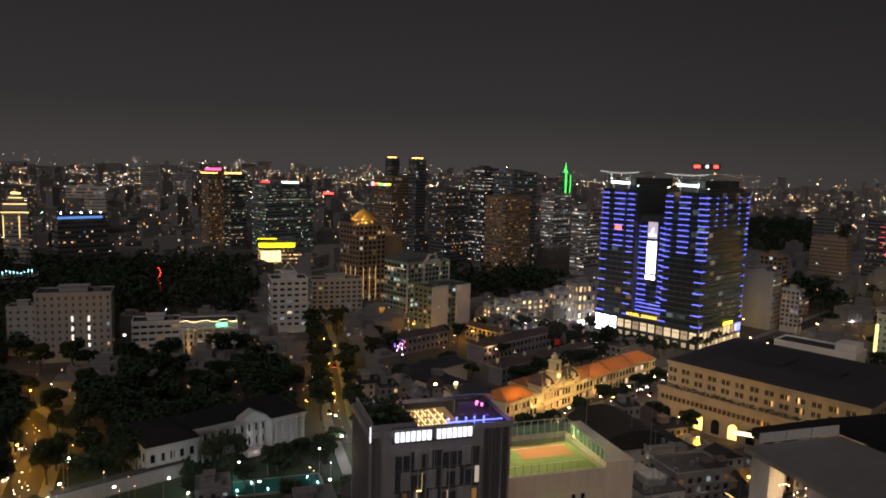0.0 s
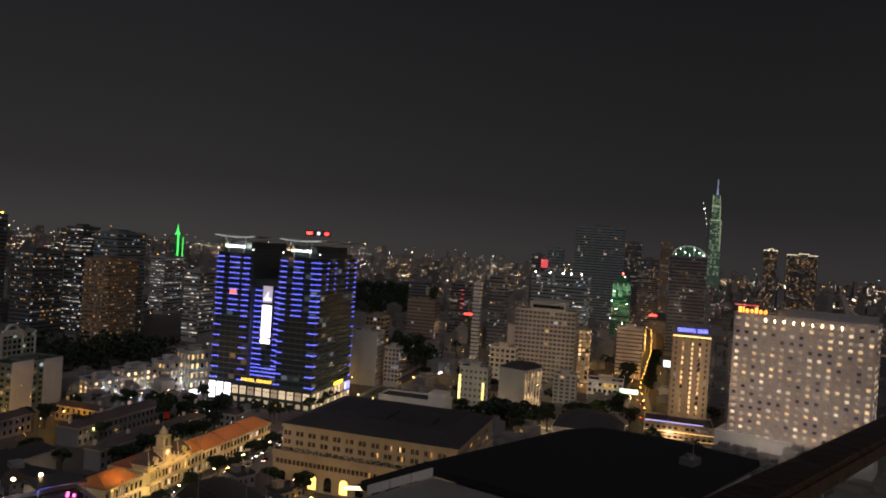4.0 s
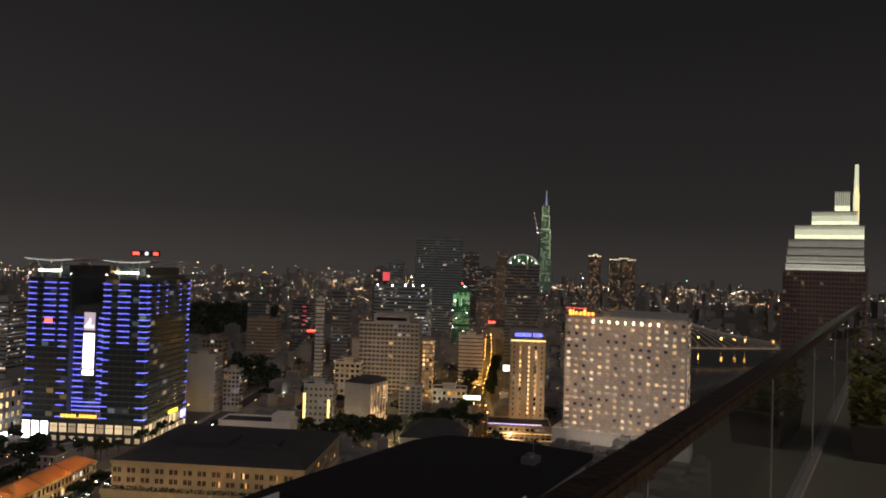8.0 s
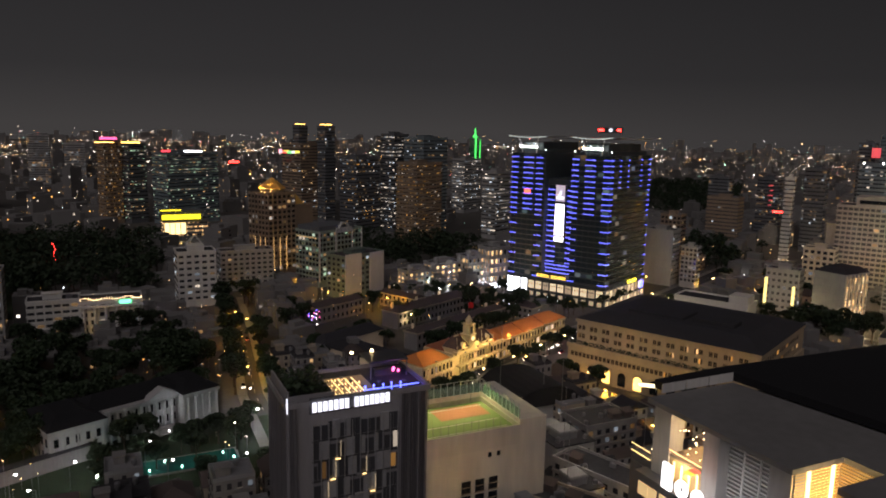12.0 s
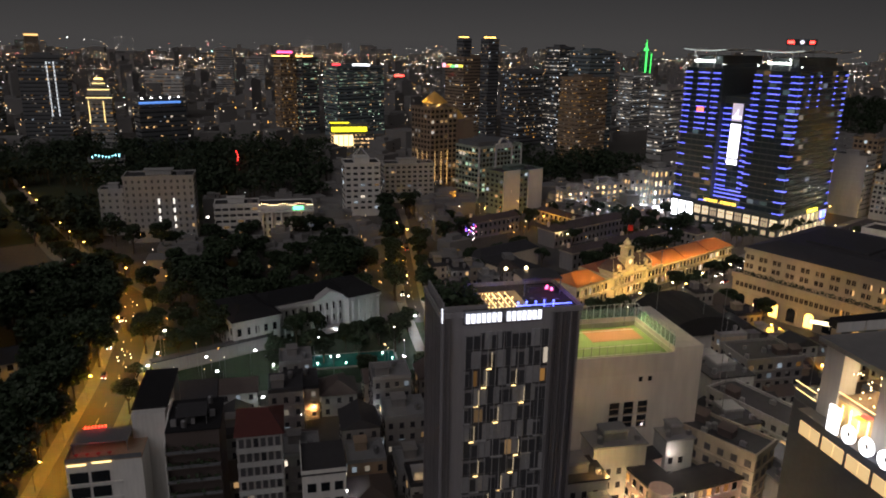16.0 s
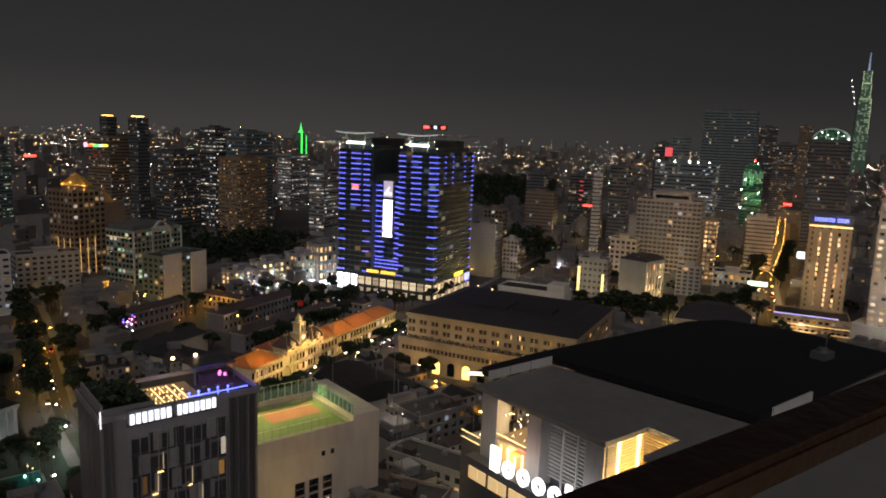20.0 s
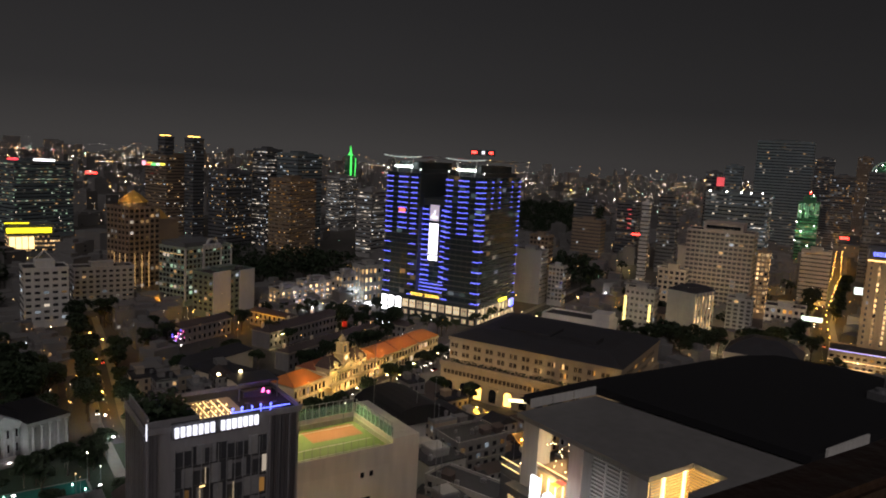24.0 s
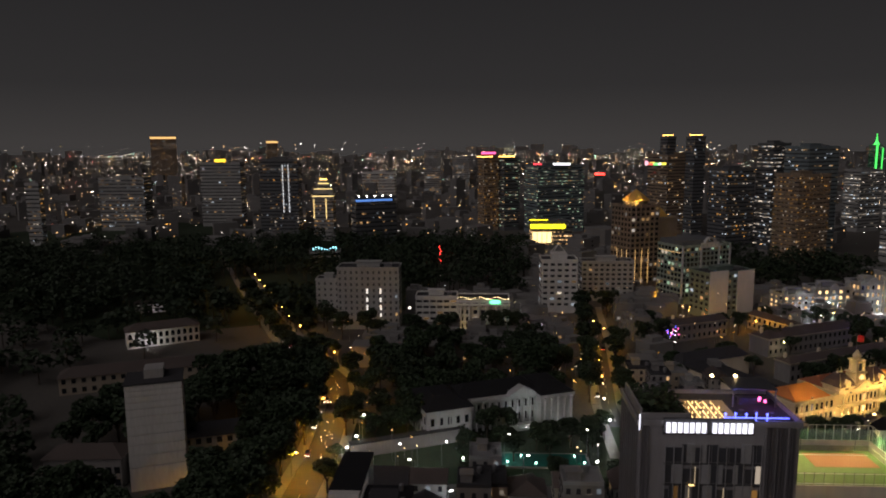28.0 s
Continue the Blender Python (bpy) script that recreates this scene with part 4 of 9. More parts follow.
def court_block():
    root = thing("court_block", "blank pale block with a lit sports court on the roof", "building", near_grid(52, 140))
    W, D, H = 43.0, 26.0, 45.0
    part("wall", Geo().box(0, W, 0, D, 0, H - 6).box(35.5, W, 0, D, H - 6, H).box(0, 35.5, 20, D, H - 6, H), m_courtwall, root)
    part("front_parapet", Geo().box(0, 35.5, 0, 0.35, H - 6, H - 1.2), m_courtwall, root)
    part("court_floor", Geo().box(0, 35.3, 0.4, 19.9, H - 6, H - 2.4), surface("court_green", (0.17, 0.27, 0.08), 0.8, grain=1.5), root, "worn green court surface")
    part("court_zone", Geo().box(20, 33.6, 11.2, 18.2, H - 2.4, H - 2.37), surface("court_red", (0.36, 0.15, 0.07), 0.8, grain=1.5), root, "red-brown court zone")
    part("court_zone", Geo().box(0.5, 13, 16.6, 19, H - 2.4, H - 2.37), bpy.data.materials["court_red"], root, "red-brown court zone")
    for y in (3.2, 7.8, 17.2):
        part("court_line", Geo().box(2, 34, y, y + 0.25, H - 2.37, H - 2.34), m_white, root)
    part("side_wall", Geo().box(35.3, 35.5, 0.4, 19.9, H - 2.4, H - 1.2).box(0, 35.3, 19.7, 20, H - 2.4, H - 1.2), surface("court_boards", (0.4, 0.4, 0.28), 0.8), root)
    for i in range(19):
        part("net_post", Geo().tube(1 + i * 1.9, 20.1, H - 1, H + 3.6, 0.1, n=6), m_white, root)
    for i in range(10):
        part("net_post", Geo().tube(35.6, 1 + i * 2, H - 1, H + 3.6, 0.1, n=6), m_white, root)
    for i in range(18):
        part("front_net_post", Geo().tube(1 + i * 1.95, 0.2, H - 1.2, H + 1.6, 0.05, n=6), m_steel, root)
    part("net_rail", Geo().box(0, 35.6, 20.05, 20.15, H + 3.5, H + 3.6).box(35.55, 35.65, 0.5, 20, H + 3.5, H + 3.6), m_white, root)
    part("screen_net", Geo().box(0, 35.5, 20.2, 20.24, H - 1.2, H + 2.5).box(35.7, 35.74, 0.6, 20, H - 1.2, H + 2.5), m_net, root, "dark green windbreak netting")
    w = Geo().box(-1.2, 1.2, -0.1, 0.2, 0, 3).mesh("window", m_glass_dark)
    for i in range(3):
        for z in (25.2, 28.9):
            part("window", w, m_glass_dark, root, at=pose(21.4 + i * 3.6, 0, z))
            part("window_frame", Geo().box(20.0 + i * 3.6, 22.8 + i * 3.6, -0.2, -0.05, z - 0.25, z).box(20.0 + i * 3.6, 22.8 + i * 3.6, -0.2, -0.05, z + 1.4, z + 1.55), m_brown, root)
    for i in range(2):
        part("vent", Geo().box(27 + i * 2.4, 27.9 + i * 2.4, -0.12, 0.1, 37, 38.2), m_glass_dark, root)
    for x in (6, 20, 32):
        ml = part("court_lamp", Geo().tube(x, 19, H - 2.4, H + 4.5, 0.08, n=6).box(x - 0.5, x + 0.5, 18.5, 19, H + 4.5, H + 4.9), m_steel, root)
        flood(ml, (x, 18.4, H + 4.4), (x, 6, H - 2.4), 3400, (1, 0.82, 0.36), 150)
    fl = part("wall_lamp", Geo().box(33, 33.6, -1.2, -0.8, 14.5, 15), m_steel, root)
    flood(fl, (33, -5, 13), (30, 0, 26), 2600, (1, 0.5, 0.2), 150)
    return root


m_courtwall = surface("court_wall_render", (0.62, 0.57, 0.5), 0.85, grain=0.6, streak=True)
court_block()

# ---- neighbouring podium with flat roof, louvres and sign ----
def podium_building():
    root = thing("podium_building", "grey office podium with wide flat dark roof and lit sign", "building", near_grid(81, 0))
    # local x to the right, y away; the west face is at x = 0
    part("wall", Geo().box(9.4, 78, 52, 86, 0, 69), m_concrete, root)
    part("wall", Geo().box(3.2, 9.4, 62, 86, 0, 57), m_concrete, root)
    part("near_wing", Geo().box(3, 60, 20, 54, 0, 66), m_concrete, root)
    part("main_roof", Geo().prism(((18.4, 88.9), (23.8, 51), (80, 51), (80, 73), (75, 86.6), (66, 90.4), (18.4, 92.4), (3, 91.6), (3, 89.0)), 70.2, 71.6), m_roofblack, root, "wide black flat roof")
    part("canopy", Geo().prism(((-1, 60.5), (9, 60.5), (9, 54.8), (0, 54.8), (0, 30), (62, 30), (62, 51), (23.6, 51), (18.2, 88.6), (-1, 88.6)), 69.2, 70.0), m_roofgrey2, root, "pale grey roof overhang")
    for x0, x1 in ((2.2, 7.2), (7.5, 12.4), (12.7, 18.2)):
        part("fascia", Geo().box(x0, x1, 88.7, 88.95, 70.2, 71.75), m_white, root, "pale far roof edge")
    part("roof_upstand", Geo().box(27.5, 40.5, 50.5, 50.9, 70.2, 72.2).prism(((24.4, 48.4), (32, 48.4), (40.5, 50.4), (27.5, 50.4)), 70.05, 70.4), m_white, root, "white roof hatch and edge panel")
    part("roof_unit", Geo().box(62, 66, 58, 61, 71.6, 73).tube(64, 59.5, 73, 73.6, 1.0, n=12), m_steel, root)
    part("roof_mast", Geo().tube(66.5, 60, 71.6, 76, 0.08, n=6), m_steel, root)
    # west face under the overhang: piers, terraces, louvres
    for y0, y1 in ((84.2, 88.0), (74.0, 77.0), (61.0, 65.0)):
        part("pier", Geo().box(0.2, 3.2, y0, y1, 44, 69.2), m_pier, root, "pale square pier")
    part("lower_wall", Geo().box(0, 3.2, 50, 90, 0, 57), m_dark2, root, "dark lower wall below the sign")
    tr = part("terrace_floor", Geo().box(0.4, 3.0, 77, 84.2, 57, 57.4).box(0.4, 9, 77, 84.2, 61.4, 61.8), m_brown, root, "open restaurant terrace")
    for z, x0 in ((62.4, 0.3), (66.6, 6)):
        part("terrace_light_strip", Geo().box(x0, x0 + 0.1, 77, 84.2, z, z + 0.1), e_barstrip, tr)
    for i in range(4):
        part("terrace_wall_lamp", Geo().box(0.36, 0.46, 77.8 + i * 1.7, 78.1 + i * 1.7, 58, 60.8), e_barstrip, tr)
    rnd = random.Random(4)
    bulb0 = Geo().rings(0, 0, ((-0.1, 0.03), (0, 0.09), (0.1, 0.03)), 6).mesh("bulb", e_warm)
    for i in range(34):
        part("bulb", bulb0, e_warm, tr, at=pose(rnd.uniform(0.8, 8.6), rnd.uniform(77.2, 84), rnd.choice((62.4, 64.0, 65.6, 60.2))))
    for i in range(9):
        part("stair_rail_light", Geo().box(1.0 + i * 0.8, 1.5 + i * 0.8, 77.1, 77.25, 58.2 + i * 0.45, 58.4 + i * 0.45), e_barstrip, tr)
    part("terrace_front", Geo().box(0.5, 0.7, 77, 84.2, 57.4, 61.4), m_goldslat, tr, "timber terrace front")
    part("rear_terrace", Geo().box(0.2, 9, 90, 93.2, 0, 57).box(0.3, 9, 88.2, 93.2, 57, 58.6), m_dark2, root, "rear terrace with warm edge lights")
    for z in (58.7, 60.0):
        part("terrace_light_strip", Geo().box(0.15, 0.25, 88.4, 93.2, z, z + 0.1), e_barstrip, root)
    for i in range(10):
        part("bulb", bulb0, e_warm, root, at=pose(rnd.uniform(0.8, 8), rnd.uniform(88.6, 93), 59.4))
    part("terrace_back", Geo().box(9.0, 9.3, 77, 84.2, 57, 69), m_goldslat, tr)
    for i in range(16):
        part("louvre", Geo().box(2.4, 3.0, 65, 74, 58.4 + i * 0.66, 58.65 + i * 0.66), m_white, root)
    for y in (68, 71):
        part("mullion", Geo().box(2.2, 2.5, y, y + 0.25, 57, 69.2), m_white, root)
    part("louvre_backing", Geo().box(3.05, 3.2, 65, 74, 57, 69), m_dark2, root)
    for i in range(26):
        z = 57.2 + i * 0.46
        part("louvre", Geo().box(0.2, 9.3, 60.9, 61.2, z, z + 0.2), m_goldslat, root)
        part("louvre", Geo().box(9.1, 9.4, 54.4, 60.9, z, z + 0.2), m_goldslat, root)
    # warm light of this bay put into a glowing backing
    part("louvre_backing", Geo().box(0.2, 9.4, 61.25, 61.4, 57, 69.1), e_louvre, root, "louvre backing with the bay's warm light put into glow")
    part("louvre_backing", Geo().box(9.45, 9.6, 54.4, 61.2, 57, 69.1), e_louvre, root)
    # mullions glow themselves in place of lamplight falling on them
    for x in (2.4, 7.2):
        part("mullion", Geo().box(x, x + 0.3, 60.5, 60.9, 57, 69.2), e_mull, root)
    part("inner_floor", Geo().box(0, 9.4, 54, 61, 56.6, 57), m_concrete, root)
    # bare points; the last one is added to brighten the louvre slats
    for x, y, z, p in ((4.5, 80.5, 65.5, 800), (-0.6, 80.6, 60.5, 240), (4, 91, 61, 420), (3.6, 56.6, 65, 1500)):
        li = bpy.data.lights.new("terrace_light", "POINT")
        li.energy, li.color, li.shadow_soft_size = p, (1, 0.7, 0.35), 0.4
        ob = new("terrace_light", li)
        ob.parent, ob.location = root, (x, y, z)
    # sign on the parapet box
    bx = part("sign_box", Geo().box(-2.4, 0, 58, 89, 0, 57.4), m_dark2, root)
    sign_bars("sign_bar", "koooot", 4.1, 17.4, lamp("sign_bright", (0.95, 0.97, 1), 2.0), root, pose(-2.9, 73.2, 57.9, 90, 0, -90), depth=0.25, label="large white illuminated sign bar")
    slant = [(0, 1, 2, 3), (7, 6, 5, 4), (0, 4, 5, 1), (1, 5, 6, 2), (2, 6, 7, 3), (3, 7, 4, 0)]
    for name, y0, z0, mat in (("sign_mark_amber", 77.4, 62.3, lamp("mark_amber", (1, 0.42, 0.02), 1.6)), ("sign_mark_red", 76.5, 63.0, lamp("mark_red", (1, 0.06, 0.03), 1.6))):
        part(name, Geo().add([(x, y0 - a, z0 + b) for x in (-3.1, -2.8) for a, b in ((0, 0), (1.5, 0), (2.3, 0.65), (0.8, 0.65))], slant), mat, root, "slanted illuminated mark")
    for i in range(5):
        part("lit_window", Geo().box(-2.55, -2.4, 83.5 - i * 5, 85.4 - i * 5, 53.8, 56.0).box(-2.55, -2.4, 85.5 - i * 5, 87.8 - i * 5, 53.8, 56.0), lamp("office_glow", (1, 0.66, 0.26), 0.4) if i == 0 else bpy.data.materials["office_glow"], root)
    return root


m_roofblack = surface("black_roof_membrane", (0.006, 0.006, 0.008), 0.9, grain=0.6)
m_roofgrey2 = surface("grey_canopy_sheet", (0.2, 0.195, 0.19), 0.7, grain=0.5)
m_pier = surface("pale_pier_stone", (0.42, 0.41, 0.39), streak=True)
m_dark2 = surface("slate_cladding", (0.09, 0.1, 0.12), 0.5)
m_goldslat = surface("timber_louvre", (0.66, 0.48, 0.22), 0.6)
e_louvre, e_mull = lamp("louvre_glow", (1, 0.66, 0.24), 1.5), lamp("mullion_glow", (1, 0.75, 0.35), 1.6)
podium_building()

# ---- towers and blocks round the centre ----
TOWN = "buildings of the city centre"
m_tanwall = surface("tan_stone_cladding", (0.46, 0.34, 0.22), streak=True)
m_blueglass = surface("blue_grey_curtain_wall", (0.2, 0.25, 0.27), 0.5, streak=True)
m_rosewall = surface("rose_grey_stone", (0.52, 0.45, 0.41), streak=True)
m_stone = surface("pale_stone_cladding", (0.40, 0.36, 0.32), streak=True)
B = building
B("hotel_block", "pale nine-storey hotel block with small windows", -204, 383, 37, 17, 37.5, 20, 9, 11, m_grey, w_none, single=True, pane=(0.34, 0.45), bands=0.15)
B("annex", "pale low annex beside the hotel block", -236, 389, 15, 11, 27, 20, 6, 4, m_grey, w_none, single=True, pane=(0.35, 0.4))
B("office_block", "white low office block with strip windows", -162, 388, 24, 14, 22, 20, 5, 6, m_white, w_few, single=True, pane=(0.8, 0.4))
B("slab_block", "wide grey slab block with small windows", -83, 510, 36, 14, 28, 20, 7, 9, m_grey, w_few, single=True, pane=(0.55, 0.45))
B("tower_block", "brown tower block with gold lit windows", -288, 859, 20, 18, 93, 45, 22, 5, m_brown, w_gold, group=TOWN, piers=0.5)
B("tower_block", "glass tower with greenish lit floors", -264, 867, 21, 19, 90, 45, 20, 5, m_dark, w_green, group=TOWN)
B("office_tower", "wide dark office with scattered lit floors", -207, 871, 65, 32, 81, 45, 20, 14, m_blueglass, w_green, group=TOWN, pane=(0.8, 0.4))
B("tower_block", "broad dark brown apartment tower", -70, 913, 52, 36, 93, 45, 24, 12, m_brown, w_few, group=TOWN)
B("tower_block", "slim dark tower with lit crown", -78, 901, 13, 12, 114, 45, 28, 4, m_dark, w_few, group=TOWN)
B("tower_block", "slim dark tower with lit crown", -46, 884, 16, 14, 114, 45, 28, 4, m_dark, w_few, group=TOWN)
B("office_tower", "dark tower with white lit floors", 33, 807, 23, 20, 107, 45, 26, 5, m_dark, w_cool, group=TOWN, pane=(0.85, 0.4))
B("office_tower", "dark tall office tower, mostly unlit", 66, 791, 40, 28, 104, 45, 26, 8, m_blueglass, w_few, group=TOWN)
B("office_tower", "dark office with a few lit floors", -5, 793, 36, 25, 82, 45, 20, 8, m_dark, w_some, group=TOWN)
B("apartment_tower", "dark apartment tower with golden windows", 55, 732, 39, 27, 80, 45, 20, 9, m_brown, w_gold, group=TOWN, piers=0.5)
B("tower_block", "pale striped tower with white lit floors", 139, 757, 26, 18, 71, 45, 17, 5, m_grey, w_cool, group=TOWN, pane=(0.85, 0.5))
B("tower_block", "low blue-grey glass office block", 141, 1003, 37, 22, 74, 45, 18, 6, m_grey, w_cool, group=TOWN)
r = B("tower_block", "dark block at the park edge", -518, 747, 47, 19, 90, 20, 20, 10, m_dark, w_some, group=TOWN)
e_stair = lamp("stair_white", (0.9, 0.97, 1), 0.5)
for x0 in (4.5, 11.5):
    for k in range(14):
        part("stair_light", Geo().box(x0, x0 + 1.1, -9.9, -9.6, 26 + k * 4.2, 29.2 + k * 4.2), e_stair, r)
B("office_block", "low blue-lit block at the park edge", -366, 700, 46, 18, 52, 45, 10, 10, m_dark, w_few, group=TOWN)
B("tower_block", "grey block with golden roof sign", -636, 786, 53, 21, 84, 20, 18, 10, m_grey, w_few, group=TOWN)
B("tower_block", "small dark block beyond the park", -709, 562, 15, 8, 68, 20, 14, 4, m_grey, w_some, group=TOWN)
B("tower_block", "wide low block beyond the park", -726, 706, 58, 23, 67, 20, 14, 12, m_grey, w_some, group=TOWN)
B("tower_block", "pale block beyond the park", -505, 986, 49, 20, 64, 20, 13, 10, m_white, w_some, group=TOWN)
B("tower_block", "far slim apartment block", -498, 1318, 32, 26, 77, 20, 18, 6, m_grey, w_some, group=TOWN)
B("tower_block", "far slim apartment block", -587, 1390, 34, 27, 89, 20, 20, 6, m_grey, w_some, group=TOWN)
for x_, y_, w_, h_ in ((-1513, 1620, 68, 125), (-1333, 1883, 33, 111)):
    r = B("crown_tower", "far apartment tower with golden lit crown", x_, y_, w_, 26, h_, 40, 28, 10, m_brown, w_some, group=TOWN, category="tower", plant=False)
    part("crown_band", Geo().box(-w_ / 2 - 0.6, w_ / 2 + 0.6, -13.8, -13.2, h_ - 6, h_ - 1), lamp("crown_band_gold", (1, 0.62, 0.2), 0.9), r, "golden lit crown band")
B("tower_block", "pale slab with blank end wall and side balconies", 226, 525, 23, 15, 42, -45, 11, 6, m_grey, w_few, pane=(0.4, 0.35), group=TOWN, skip=(0,))
B("tower_block", "dark brown block behind the pale slab", 255, 572, 17, 12, 48, -45, 12, 5, m_brown, w_few, group=TOWN)
B("tower_block", "small white block with few lit windows", 243, 510, 12, 8, 31, -45, 8, 4, m_grey, w_few, group=TOWN)
B("tower_block", "brown block with gold stair lights", 375, 717, 32, 19, 50, -45, 12, 8, m_brown, w_none, group=TOWN)
B("market_hall", "low white-walled hall behind the arcade block", 184, 385, 46, 20, 15, -45, 2, 8, m_white, w_none, group=TOWN)
B("warm_block", "cream corner block with floodlit stairwell", 268, 428, 20, 12, 30, -45, 6, 6, m_grey, w_none, single=True, group=TOWN, pane=(0.5, 0.4))
r = B("warm_block", "cream block with blank front and warm-lit side bays", 281, 392, 19, 24, 35, -65, 8, 6, m_grey, w_none, single=True, group=TOWN, skip=(0, 1), plant=False)
part("mansard_roof", Geo().frustum(-9.6, 9.6, -12.1, 12.1, 35.6, 38.6, 4, 4), m_roofdark, r, "dark mansard roof")
for i in range(6):
    for f in range(7):
        part("bay_light", Geo().box(9.55, 9.75, -11 + i * 4, -9.4 + i * 4, 4 + f * 4.3, 7.2 + f * 4.3), w_hotel, r)
    part("bay_pier", Geo().box(9.5, 10.2, -12 + i * 4, -11.4 + i * 4, 2, 35), m_cream, r)
fl = part("bay_lamp", Geo().box(13, 13.4, -0.2, 0.2, 0, 1), m_steel, r)
flood(fl, (17, 0, 2), (10, 0, 20), 5000, (1, 0.6, 0.24), 140)
r = B("stepped_hotel", "large stepped beige hotel with balcony rows", 370, 484, 49, 24, 65, -45, 17, 14, m_stone, w_none, pane=(0.78, 0.55), group=TOWN, bands=0.7, plant=False)
part("upper_block", Geo().box(-13, 16, -10, 10, 64.7, 71).box(-13.4, 16.4, -10.4, 10.4, 71, 71.8), m_stone, r)
part("upper_window_band", Geo().box(-11, 14, -10.2, -9.9, 66.6, 69.2), m_glass_dark, r)
# flood added in mid-air to brighten the front; no such lamp stands there
fl = part("uplight", Geo().box(-0.3, 0.3, -30, -29.5, 0, 0.5), m_steel, r)
flood(fl, (-6, -62, 34), (0, -12, 42), 15000, (1, 0.8, 0.56), 95)
part("lower_wing", Geo().box(-31, -24.6, -9, 9, 0, 50).box(-31.4, -24.6, -9.4, 9.4, 50, 50.8), m_stone, r)
B("tower_block", "slim tower with golden window columns", 391, 460, 9, 8, 52, -45, 13, 3, m_brown, w_hotel, group=TOWN)
B("low_block", "low white block on the corner", 366, 404, 25, 16, 22, -45, 4, 7, m_white, w_some, group=TOWN)
B("low_block", "plain white block with few windows", 331, 407, 16, 10, 27, -45, 8, 4, m_grey, w_none, group=TOWN)
w_black = windows("black_tower_panes", 0.05, (WARM, WHITE), 0.5, glass=(0.03, 0.037, 0.045), rough=0.2, spread=2.5, rows=4.3)
B("office_tower", "tall black glass tower, few windows lit", 764, 878, 73, 44, 156, -45, 36, 14, m_blueglass, w_black, group=TOWN, pane=(0.94, 0.8), bands=0.06)
B("office_tower", "glass office with white lit floors and roof floodlights", 566, 717, 68, 41, 86, -45, 19, 12, m_blueglass, w_cool, group=TOWN, pane=(0.85, 0.4))
B("tower_block", "slim dark tower among others", 616, 796, 21, 17, 117, -45, 28, 5, m_blueglass, w_few, group=TOWN)
B("tower_block", "slim tower with red light panel", 567, 769, 17, 14, 108, -45, 26, 4, m_dark, w_few, group=TOWN)
B("tower_block", "tower under construction with green-lit netting", 686, 738, 23, 20, 78, -45, 19, 5, m_greennet_lit, w_green, group=TOWN)
B("tower_block", "tall dark apartment tower", 901, 947, 28, 22, 138, -45, 36, 6, m_dark, w_some, group=TOWN)
B("tower_block", "dark apartment tower with lit rooms", 851, 857, 33, 26, 112, -45, 30, 7, m_dark, w_some, group=TOWN)
B("office_tower", "dark broad tower with crown lights", 671, 613, 41, 29, 118, -45, 28, 9, m_dark, w_few, group=TOWN)
B("tower_block", "far slim brown apartment tower", 1155, 1116, 25, 20, 149, -45, 38, 6, m_brown, w_some, group=TOWN)
w_slab = windows("slab_panes", 0.34, (WARM, GOLD, WHITE), 0.9, glass=(0.03, 0.03, 0.03), spread=3)
# golden light on the crowns put into the frames' own glow
e_frame = lamp("crown_frame_gold", (1, 0.86, 0.55), 0.7)
for x_, y_, w_, h_ in ((1375, 1029, 27, 145), (1412, 979, 58, 138)):
    r = B("tower_block", "far apartment slab with golden lit stepped crown", x_, y_, w_, 26, h_, -55, 34, int(w_ / 4), m_dark, w_slab, group=TOWN, plant=False, piers=0.8)
    for a_, b_, z_ in ((-0.5, -0.16, 0), (-0.12, 0.22, 3), (0.26, 0.5, 0)):
        part("crown_frame", Geo().box(a_ * w_, b_ * w_, -13.4, 8, h_ + z_ + 2.2, h_ + z_ + 3.4).box(a_ * w_, a_ * w_ + 1, -13.2, 7, h_, h_ + z_ + 2.2).box(b_ * w_ - 1, b_ * w_, -13.2, 7, h_, h_ + z_ + 2.2), e_frame, r, "roof frame with its golden light put into glow")
B("tower_block", "dark green glass tower", 445, 673, 19, 15, 83, -45, 20, 5, m_dark, w_few, group=TOWN)
B("tower_block", "very slim pale tower", 371, 598, 7, 6, 78, -45, 20, 2, m_white, w_few, group=TOWN)
B("tower_block", "dark mid-rise with red lights", 461, 782, 23, 19, 67, -45, 16, 5, m_dark, w_few, group=TOWN)
B("tower_block", "dark mid-rise block with lamps", 414, 807, 23, 14, 66, -45, 16, 5, m_dark, w_few, group=TOWN)
B("tower_block", "beige mid-rise block with dark roof", 488, 510, 23, 16, 47, -45, 12, 6, m_cream, w_few, group=TOWN)
B("tower_block", "cream low block with lamps", 322, 474, 20, 12, 36, -45, 8, 5, m_cream, w_few, group=TOWN)


def sign_thing(name, label, m, w, h, mat, posts=True):
    """A lit sign panel with a backing and feet."""
    root = thing(name, label, "sign", m)
    part("panel", Geo().box(-w / 2, w / 2, 0, 0.25, 0, h), m_dark, root)
    part("light_face", Geo().box(-w / 2 + 0.2, w / 2 - 0.2, -0.15, 0, 0.2, h - 0.2), mat, root)
    if posts:
        part("post", Geo().box(-w / 3 - 0.15, -w / 3 + 0.15, 0.3, 0.6, -1.5, h), m_steel, root)
        part("post", Geo().box(w / 3 - 0.15, w / 3 + 0.15, 0.3, 0.6, -1.5, h), m_steel, root)
    return root


def face(x, y, z):
    return pose(x, y, z, 0, 0, -math.degrees(math.atan2(x, y)))


